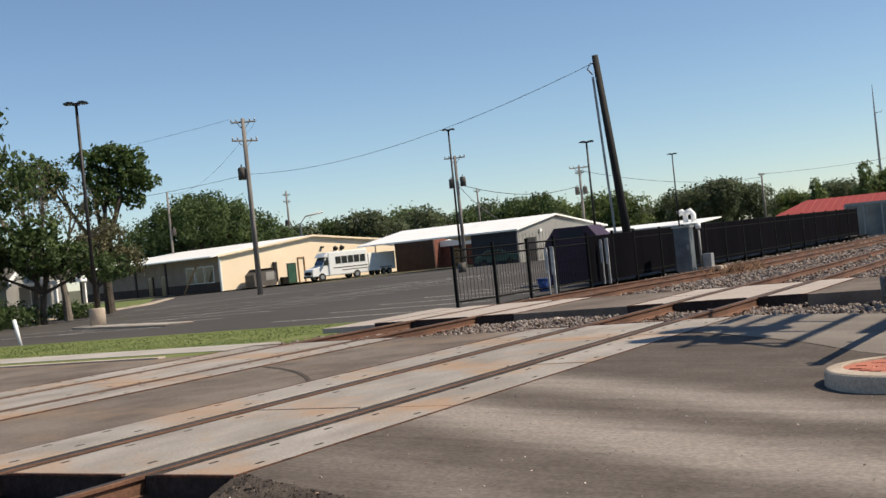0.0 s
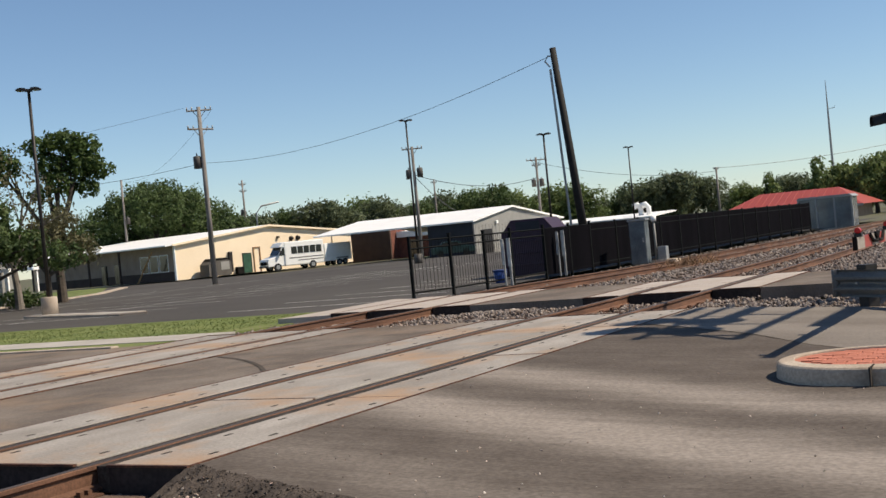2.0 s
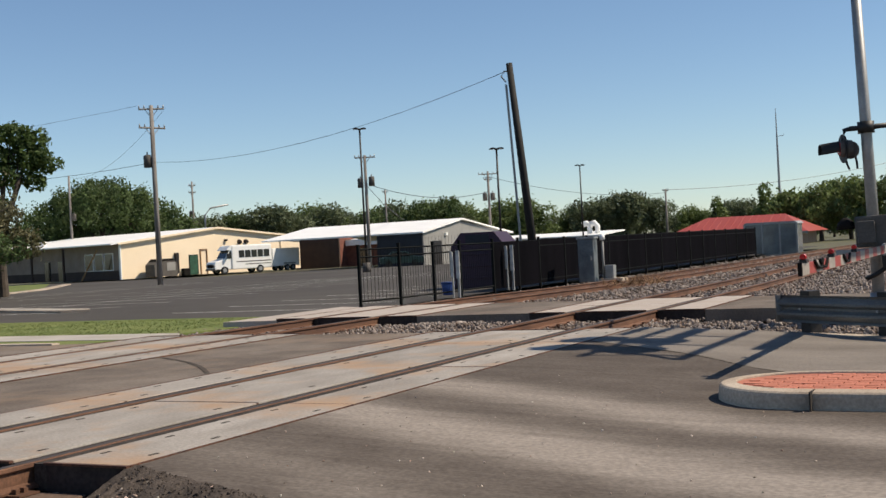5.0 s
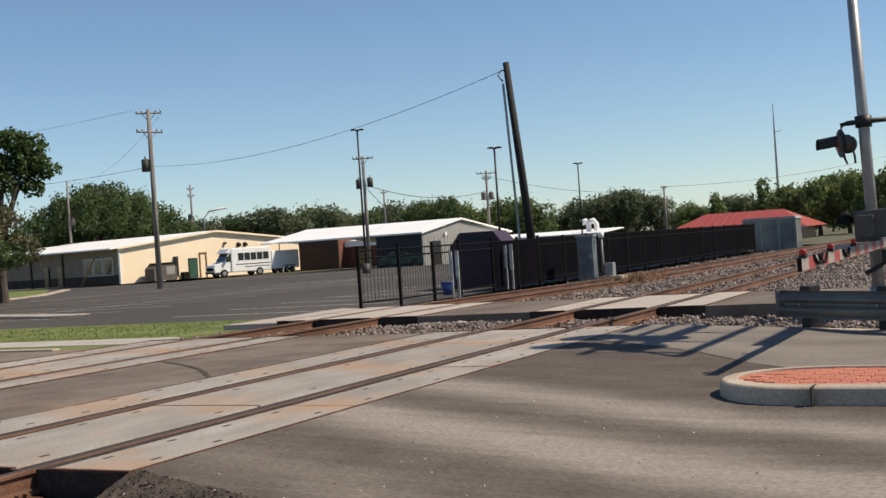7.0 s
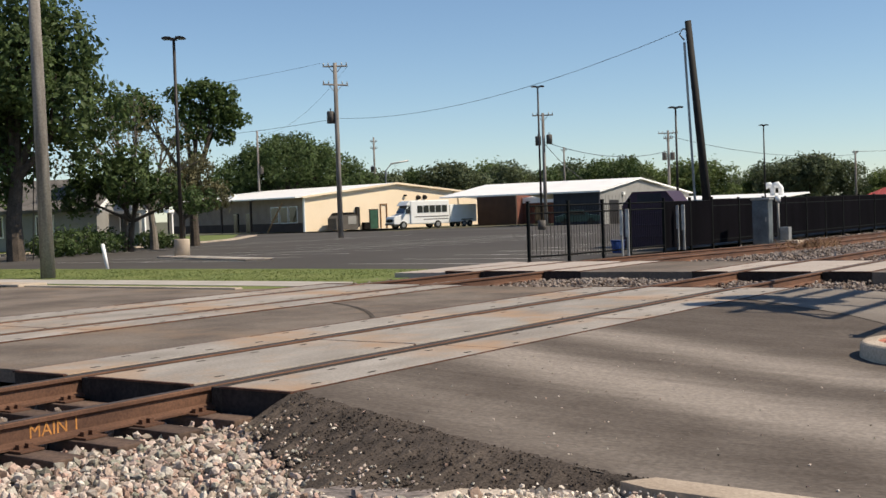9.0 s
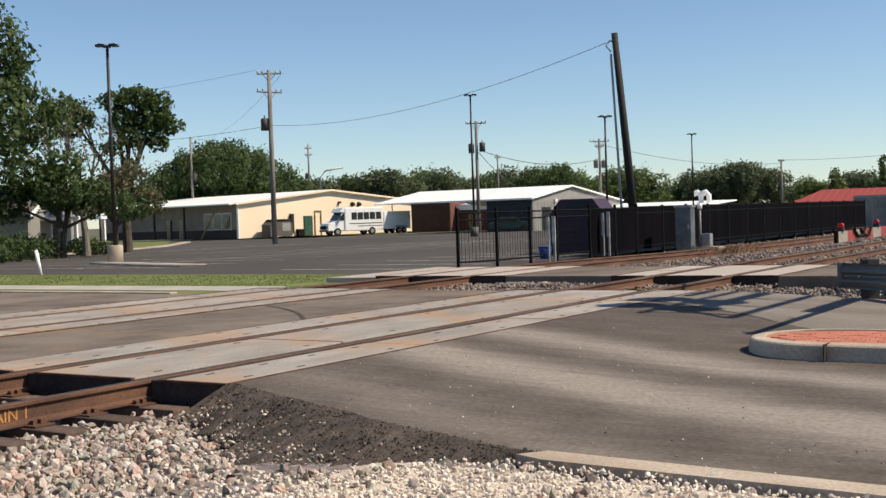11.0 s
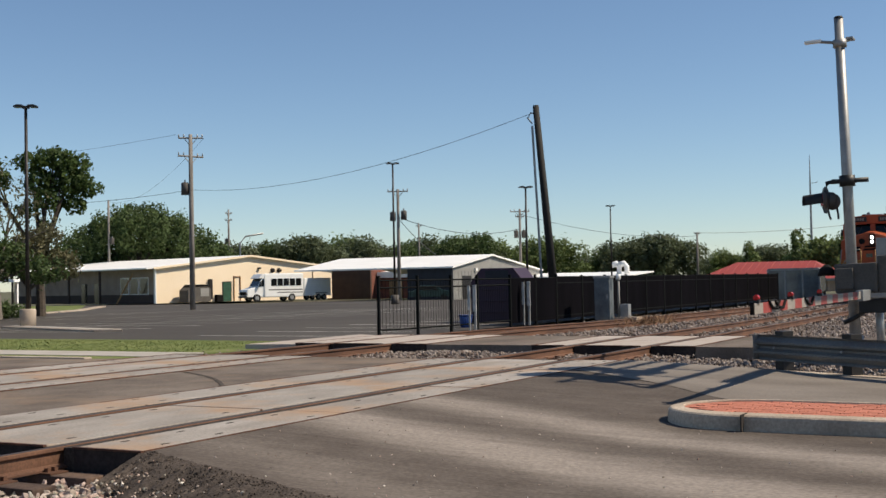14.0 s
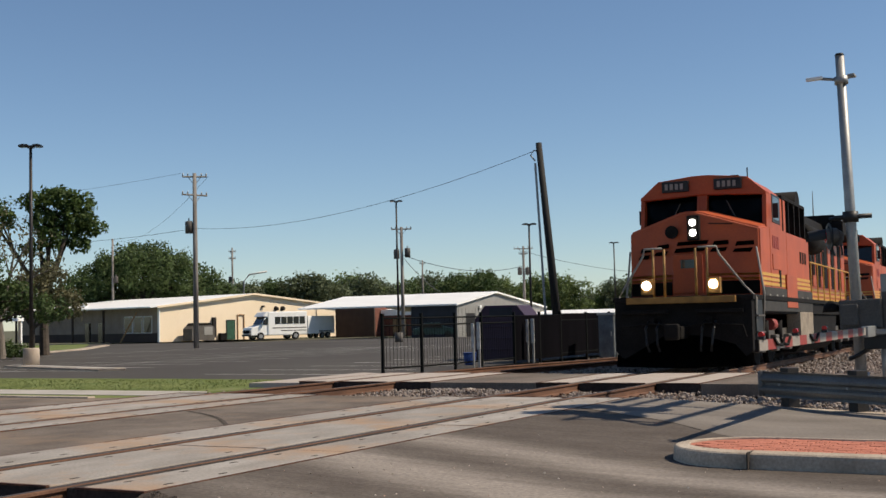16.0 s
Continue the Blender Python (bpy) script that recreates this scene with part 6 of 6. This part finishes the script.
def locomotive():
    e = empty("locomotive", pose(0, 0, 0), "orange diesel locomotive with black roof and lit headlights", "locomotive", "train")
    L = 22.3
    # frame, pilot and plough
    part("underframe", box(-1.5, 1.5, 0.25, L - 0.2, 1.25, 1.55, 0.02), GRIME, e, "black frame")
    part("walkway", box(-1.56, 1.56, 0.1, L - 0.1, 1.55, 1.66, 0.015), GRIME, e)
    part("pilot", prism([(-1.52, 0.45), (-1.3, 0.25), (1.3, 0.25), (1.52, 0.45), (1.52, 1.55), (-1.52, 1.55)], 0.12, 0.45, "y", 0.02), GRIME, e, "black pilot plate")
    pb = bmesh.new()
    pv = [pb.verts.new(p) for p in ((-1.5, 0.1, 0.12), (0, -0.45, 0.1), (1.5, 0.1, 0.12), (1.5, 0.3, 0.75), (0, 0.05, 0.8), (-1.5, 0.3, 0.75))]
    for f in ((0, 1, 4, 5), (1, 2, 3, 4)):
        pb.faces.new([pv[i] for i in f])
    bmesh.ops.solidify(pb, geom=pb.faces[:], thickness=0.04)
    part("plough", pb, GRIME, e, "black snow plough")
    cp = part("coupler", box(-0.14, 0.14, -0.55, 0.2, 0.72, 1.0, 0.04), GRIME, e)
    part("knuckle", box(-0.2, 0.12, -0.72, -0.5, 0.7, 1.05, 0.06), GRIME, cp)
    for x in (-0.75, -0.5, 0.5, 0.75):
        part("air_hose", tube([(x, 0.1, 1.1), (x, -0.15, 0.95), (x * 0.95, -0.2, 0.6), (x * 0.9, -0.12, 0.45)], 0.03, 6), BLACK, e)
    for s in (-1, 1):
        part("anti_climber", box(min(s * 0.3, s * 1.35), max(s * 0.3, s * 1.35), 0.0, 0.14, 1.28, 1.36, 0.01), GRIME, e)
        part("cut_lever", tube([(s * 0.2, -0.12, 1.02), (s * 0.6, -0.1, 1.06), (s * 1.35, -0.02, 1.0), (s * 1.42, -0.02, 0.75)], 0.02, 6), GRIME, e)
        part("hose_cock", box(s * 0.62 - 0.05, s * 0.62 + 0.05, -0.06, 0.12, 1.05, 1.2, 0.01), GRIME, e)
    part("end_step", box(-1.2, 1.2, -0.05, 0.14, 1.5, 1.64, 0.01), DULL_YELLOW, e, "yellow front edge of the deck")
    # steps at the front corners
    for s in (-1, 1):
        st = part("step_well", box(min(s * 1.2, s * 1.55), max(s * 1.2, s * 1.55), 0.45, 1.2, 0.4, 1.55, 0.02), BLACK, e)
        for z in (0.45, 0.82, 1.18):
            part("tread", box(min(s * 1.15, s * 1.6), max(s * 1.15, s * 1.6), 0.42, 1.22, z, z + 0.04), GRIME_GREY, st)
    # nose, as wide as the cab
    nb = bmesh.new()
    lows = [(-1.5, 1.42), (-0.4, 1.0), (0.4, 1.0), (1.5, 1.42), (1.5, 2.7), (-1.5, 2.7)]
    tops = [(-1.5, 1.46, 3.2), (-0.16, 1.08, 3.6), (0.16, 1.08, 3.6), (1.5, 1.46, 3.2), (1.5, 2.7, 3.34), (-1.5, 2.7, 3.34)]
    lo = [nb.verts.new((x, y, 1.66)) for x, y in lows]
    hi = [nb.verts.new(p) for p in tops]
    r0, r1 = nb.verts.new((-0.16, 2.7, 3.74)), nb.verts.new((0.16, 2.7, 3.74))
    for i in range(5):
        nb.faces.new((lo[i], lo[i + 1], hi[i + 1], hi[i]))
    nb.faces.new((hi[0], hi[1], r0, hi[5]))
    nb.faces.new((hi[1], hi[2], r1, r0))
    nb.faces.new((hi[2], hi[3], hi[4], r1))
    nb.faces.new((lo[5], lo[0], hi[0], hi[5]))
    bmesh.ops.recalc_face_normals(nb, faces=nb.faces[:])
    bmesh.ops.bevel(nb, geom=[ed for ed in nb.edges if len(ed.link_faces) == 2], offset=0.04, segments=3, affect="EDGES")
    nose = part("nose", nb, ORANGE, e, "bright orange nose")

    def ny(x):
        """The nose's front at this side offset."""
        return 1.0 + max(0.0, abs(x) - 0.4) * 0.382

    def plate(name, pts, out, material, parent, label=""):
        b = bmesh.new()
        b.faces.new([b.verts.new((x, ny(x) + (z - 1.66) * 0.03 - out, z)) for x, z in pts])
        bmesh.ops.solidify(b, geom=b.faces[:], thickness=0.012)
        return part(name, b, material, parent, label)

    hl = part("headlight_housing", box(-0.03, 0.25, 0.92, 1.12, 2.93, 3.5, 0.03), GRIME, nose)
    for z in (3.1, 3.33):
        part("headlight", disc((0.11, 0.905, z), 0.075, 0.03, "y", 18), LAMP_ON, hl, "lit headlight")
    part("nose_badge", disc((-0.4, 1.02, 3.14), 0.15, 0.06, "y", 20), GRIME, nose, "round dark opening")
    part("grab_iron", tube([(0.45, 1.0, 3.3), (0.95, 1.2, 3.28)], 0.015, 6), GRIME, nose)
    part("nose_door", box(-0.38, 0.3, 0.955, 1.0, 1.74, 2.62, 0.012), ORANGE, nose, "orange nose door")
    part("door_window", box(-0.2, 0.12, 0.945, 0.965, 2.3, 2.5, 0.004), GLASS, nose)
    # dark slanted shapes across the nose in place of the painted emblem
    for x0, x1, z0 in ((-1.3, -0.95, 2.56), (-0.88, -0.48, 2.62), (0.45, 0.85, 2.66), (0.92, 1.38, 2.64)):
        plate("badge", [(x0, z0), (x1 - 0.08, z0), (x1 - 0.02, z0 + 0.1), (x0 + 0.06, z0 + 0.08)], 0.014, GRIME, nose, "dark painted shape")
        plate("badge", [(x0 + 0.06, z0 + 0.14), (x1, z0 + 0.16), (x1, z0 + 0.26), (x0 + 0.1, z0 + 0.24)], 0.014, GRIME, nose)
    plate("badge", [(-0.36, 2.66), (0.34, 2.68), (0.38, 2.78), (-0.3, 2.76)], 0.05, GRIME, nose)
    plate("badge", [(-0.3, 2.82), (0.4, 2.84), (0.44, 2.93), (-0.26, 2.91)], 0.014, GRIME, nose)
    for s in (-1, 1):
        plate("band", [(s * 0.42, 1.7), (s * 1.48, 1.7), (s * 1.48, 2.0), (s * 0.42, 2.0)], 0.012, BLACK, nose, "black band round the nose foot")
        for z in (2.02, 2.12):
            plate("stripe", [(s * 0.42, z), (s * 1.48, z), (s * 1.48, z + 0.05), (s * 0.42, z + 0.05)], 0.013, YELLOW, nose, "yellow stripe")
    # cab
    prof = [(-1.5, 1.66), (1.5, 1.66), (1.5, 4.08), (1.06, 4.46), (0.2, 4.55), (-0.2, 4.55), (-1.06, 4.46), (-1.5, 4.08)]
    cabin = part("cab", prism(prof, 2.72, 5.0, "y", 0.035), ORANGE, e, "orange cab")
    part("visor", prism([(-1.5, 4.04), (-1.42, 4.04), (-0.12, 4.1), (0.12, 4.1), (1.42, 4.04), (1.5, 4.04), (1.5, 4.1), (1.06, 4.48), (0.2, 4.57), (-0.2, 4.57), (-1.06, 4.48), (-1.5, 4.1)], 2.42, 2.8, "y", 0.02), ORANGE, cabin, "orange brow over the windscreens")
    part("pillar", prism([(2.34, 3.6), (2.46, 4.12), (2.76, 4.12), (2.76, 3.6)], -0.12, 0.12, "x", 0.015), ORANGE, cabin)
    part("roof_hatch", box(-0.45, 0.45, 3.2, 4.4, 4.54, 4.63, 0.03), GREY_STEEL, cabin, "pale roof hatch")
    for s in (-1, 1):
        part("pillar", prism([(2.34, 3.25), (2.46, 4.12), (2.76, 4.12), (2.76, 3.25)], min(s * 1.4, s * 1.5), max(s * 1.4, s * 1.5), "x", 0.015), ORANGE, cabin)
        b = bmesh.new()
        b.faces.new([b.verts.new(p) for p in ((s * 0.11, 2.56, 3.7), (s * 1.41, 2.56, 3.34), (s * 1.41, 2.66, 4.06), (s * 0.11, 2.66, 4.1))])
        bmesh.ops.solidify(b, geom=b.faces[:], thickness=0.03)
        part("windscreen", b, GLASS, cabin, "dark windscreen")
        part("wiper", tube([(s * 0.75, 2.53, 3.55), (s * 0.55, 2.56, 3.95)], 0.014, 5), GRIME_GREY, cabin)
        nbx = part("number_board", box(min(s * 0.3, s * 0.95), max(s * 0.3, s * 0.95), 2.34, 2.5, 4.2, 4.46, 0.02), BLACK, cabin, "black number board")
        bars(nbx, min(s * 0.38, s * 0.87), 2.338, 4.26, 0.49, 0.14, 4, "front", OLD_STRIPE)
        x0, x1 = sorted((s * 1.49, s * 1.515))
        wn2 = part("side_window", box(x0, x1, 3.05, 4.1, 3.42, 4.1, 0.01), BLACK, cabin, "black framed side window")
        part("pane", box(min(s * 1.512, s * 1.52), max(s * 1.512, s * 1.52), 3.12, 3.95, 3.5, 4.04), GLASS, wn2)
        part("mirror", box(min(s * 1.55, s * 1.68), max(s * 1.55, s * 1.68), 2.9, 2.96, 3.5, 3.85, 0.01), BLACK, cabin)
        bars(cabin, s * 1.502 if s > 0 else -1.51, 3.0, 2.8, 0.95, 0.3, 4, "side", RED_REFLECT)
        part("side_panel", box(x0, x1, 2.95, 4.1, 2.3, 2.66, 0.008), ORANGE, cabin)
        # full-width orange body behind the cab and its black framed air screens
        part("body_side", box(min(s * 0.95, s * 1.5), max(s * 0.95, s * 1.5), 5.0, 8.6, 1.66, 3.3, 0.02), ORANGE, e, "orange body side")
        part("screen_box", box(min(s * 0.6, s * 1.3), max(s * 0.6, s * 1.3), 5.0, 8.2, 3.3, 4.2, 0.03), GRIME, e)
        for k in range(5):
            y = 4.45 + 0.86 * k
            part("screen_frame", box(min(s * 1.28, s * 1.52), max(s * 1.28, s * 1.52), y, y + 0.1, 3.3, 4.16, 0.01), GRIME, e, "black frame of an air screen")
        part("screen_rail", box(min(s * 1.3, s * 1.52), max(s * 1.3, s * 1.52), 4.4, 8.0, 4.1, 4.18, 0.01), GRIME, e)
        part("sill", box(min(s * 1.5, s * 1.535), max(s * 1.5, s * 1.535), 1.5, 8.8, 1.3, 1.86, 0.008), SILL, e, "dark sill under the stripes")
        for y in (2.2, 3.1, 3.9, 6.9, 7.8):
            part("step_light", box(min(s * 1.53, s * 1.545), max(s * 1.53, s * 1.545), y, y + 0.16, 1.62, 1.7), OLD_STRIPE, e)
        for z in (1.9, 2.01, 2.12):
            for y0, y1 in ((1.5, 4.55), (6.2, 8.6)):
                part("stripe", box(min(s * 1.5, s * 1.512), max(s * 1.5, s * 1.512), y0, y1, z, z + 0.07), YELLOW, cabin, "yellow stripe")
        part("access_panel", box(min(s * 1.5, s * 1.55), max(s * 1.5, s * 1.55), 4.6, 6.15, 1.4, 2.22, 0.01), ORANGE, cabin, "orange access panel")
        part("door_slot", box(min(s * 1.5, s * 1.514), max(s * 1.5, s * 1.514), 3.75, 4.0, 1.9, 2.5), GRIME, cabin)
        bars(e, s * 1.502 if s > 0 else -1.51, 7.0, 2.6, 1.2, 0.3, 3, "side", GRIME)
    for x in (-0.55, 0.55):
        part("antenna", box(x - 0.1, x + 0.1, 3.5, 3.7, 4.5, 4.66, 0.02), GRIME, cabin)
    part("aerial", tube([(0.3, 6.5, 4.2), (0.3, 6.5, 5.2)], 0.018, 5), GRIME, e)
    part("horn", tube([(-0.4, 4.6, 4.5), (-0.4, 4.6, 4.68), (-0.4, 4.2, 4.7)], [0.04, 0.05, 0.1], 8), GREY_STEEL, cabin)
    # long hood
    hd = part("long_hood", box(-0.95, 0.95, 5.6, L - 1.2, 1.66, 3.85, 0.03), ORANGE, e, "orange hood with door panels")
    part("hood_roof", prism([(-0.97, 3.85), (0.97, 3.85), (0.8, 4.35), (-0.8, 4.35)], 5.7, L - 1.3, "y", 0.03), GRIME, e, "black hood roof")
    part("radiator", prism([(-1.5, 3.95), (1.5, 3.95), (1.5, 4.4), (1.2, 4.65), (-1.2, 4.65), (-1.5, 4.4)], 16.5, L - 1.4, "y", 0.03), GRIME, e, "black radiator wings")
    part("inertial_filter", box(-1.0, 1.0, 5.05, 9.4, 3.3, 4.3, 0.06), GRIME, e)
    part("silencer", tube([(-1.2, 8.9, 4.3), (1.2, 8.9, 4.3)], 0.42, 16), GRIME, e)
    for s in (-1, 1):
        part("air_tank", tube([(s * 1.2, 8.9, 3.45), (s * 1.2, 9.0, 3.45), (s * 1.2, 11.6, 3.45), (s * 1.2, 11.7, 3.45)], [0.3, 0.4, 0.4, 0.3], 18), GRIME, e, "black cylindrical tank")
    for s in (-1, 1):
        for k in range(14):
            y = 8.7 + 0.86 * k
            d = part("hood_door", box(min(s * 0.95, s * 0.975), max(s * 0.95, s * 0.975), y, y + 0.7, 2.15, 3.75, 0.008), ORANGE if k % 2 else GRIME, hd)
            part("latch", box(min(s * 0.97, s * 0.99), max(s * 0.97, s * 0.99), y + 0.6, y + 0.64, 2.8, 2.95), GREY_STEEL, d)
        for z in (1.72, 1.86, 2.0):
            part("stripe", box(min(s * 0.95, s * 0.965), max(s * 0.95, s * 0.965), 5.6, L - 1.2, z, z + 0.075), YELLOW, hd, "yellow stripe")
        bars(hd, s * 0.985 if s > 0 else -0.993, 9.6, 2.5, 6.0, 0.85, 9, "side", GRIME)
        # handrails
        for k in range(10):
            y = 8.9 + 1.25 * k
            part("stanchion", tube([(s * 1.5, y, 1.66), (s * 1.5, y, 2.7)], 0.02, 6), YELLOW, e)
        part("handrail", tube([(s * 1.5, 8.7, 2.7), (s * 1.5, L - 1.0, 2.7)], 0.022, 6), YELLOW, e)
        part("front_handrail", tube([(s * 1.5, 0.55, 0.55), (s * 1.56, 0.45, 1.6), (s * 1.35, 0.3, 1.85), (s * 0.85, 0.15, 2.55), (s * 0.8, 0.12, 2.72), (s * 0.4, 0.1, 2.72)], 0.024, 8), OLD_STRIPE, e, "pale front handrail")
        part("front_handrail", tube([(s * 1.52, 1.3, 0.6), (s * 1.58, 1.3, 1.7), (s * 1.45, 1.25, 2.75)], 0.024, 8), OLD_STRIPE, e)
        part("front_handrail", tube([(s * 0.6, 0.08, 1.6), (s * 0.6, 0.08, 2.7)], 0.03, 8), DULL_YELLOW, e)
        part("front_handrail", tube([(s * 0.35, 0.08, 1.6), (s * 0.35, 0.08, 2.7)], 0.03, 8), DULL_YELLOW, e)
        dh = part("ditch_light_box", box(s * 0.74 - 0.14, s * 0.74 + 0.14, 0.0, 0.22, 1.7, 2.05, 0.03), DULL_YELLOW, e)
        part("ditch_light", disc((s * 0.74, -0.015, 1.9), 0.095, 0.03, "y", 18), LAMP_ON, dh, "lit ditch light")
        # trucks
        for yc in (4.2, L - 4.2):
            tf = part("truck_frame", prism([(yc - 2.5, 0.55), (yc - 2.3, 0.9), (yc + 2.3, 0.9), (yc + 2.5, 0.55), (yc + 1.0, 0.45), (yc - 1.0, 0.45)], min(s * 1.0, s * 1.2), max(s * 1.0, s * 1.2), "x", 0.02), GRIME_GREY, e, "dusty truck frame")
            for k in (-1, 0, 1):
                wl = part("wheel", disc((s * 0.76, yc + 1.85 * k, 0.53), 0.53, 0.14, "x", 24), GRIME, e)
                part("axle_box", box(min(s * 1.15, s * 1.35), max(s * 1.15, s * 1.35), yc + 1.85 * k - 0.22, yc + 1.85 * k + 0.22, 0.35, 0.75, 0.04), GRIME_GREY, wl)
                part("spring", tube([(s * 1.25, yc + 1.85 * k + 0.5, 0.6), (s * 1.25, yc + 1.85 * k + 0.5, 1.1)], 0.12, 10), GRIME, tf)
            part("brake_cylinder", tube([(s * 1.3, yc - 1.0, 1.0), (s * 1.3, yc - 0.5, 1.0)], 0.15, 10), RED_REFLECT, tf)
        part("step_box", box(min(s * 1.2, s * 1.56), max(s * 1.2, s * 1.56), 6.4, 8.6, 0.6, 1.3, 0.03), DUST, e, "dusty beige equipment box")
    part("fuel_tank", prism([(-1.4, 0.5), (-1.1, 0.22), (1.1, 0.22), (1.4, 0.5), (1.45, 1.25), (-1.45, 1.25)], 8.1, 14.3, "y", 0.03), GRIME, e)
    return e


lead = locomotive()
second = copy_thing(lead, pose(0, 0, 0))
tagged(second, "orange diesel locomotive coupled behind, its headlights unlit")
for o in second.children_recursive:
    if o.name.startswith(("headlight.", "ditch_light.")):
        o.material_slots[0].link = "OBJECT"
        o.material_slots[0].material = GLASS_GREY


def motions():
    """The train rolls in on the near track at a steady pace."""
    def on_track(y):
        (x0, z0), (x1, z1) = bend(y + 1.0), bend(y + 19.0)
        return pose(x0 - (x1 - x0) / 18, y, z0 + 0.004, math.degrees(math.atan((z1 - z0) / 18)), 0, math.degrees(math.atan((x0 - x1) / 18)))

    times = [0, 4, 8, 11, 12, 12.5, 13, 13.25, 13.5, 13.75, 14, 14.25, 14.5, 14.75, 15, 15.25, 15.5, 15.75, 16]
    fronts = [(t, 18.75 + 19.4 * (16.0 - t)) for t in times]
    walk(lead, [(t, on_track(y)) for t, y in fronts])
    walk(second, [(t, on_track(y + 23.2)) for t, y in fronts])


motions()
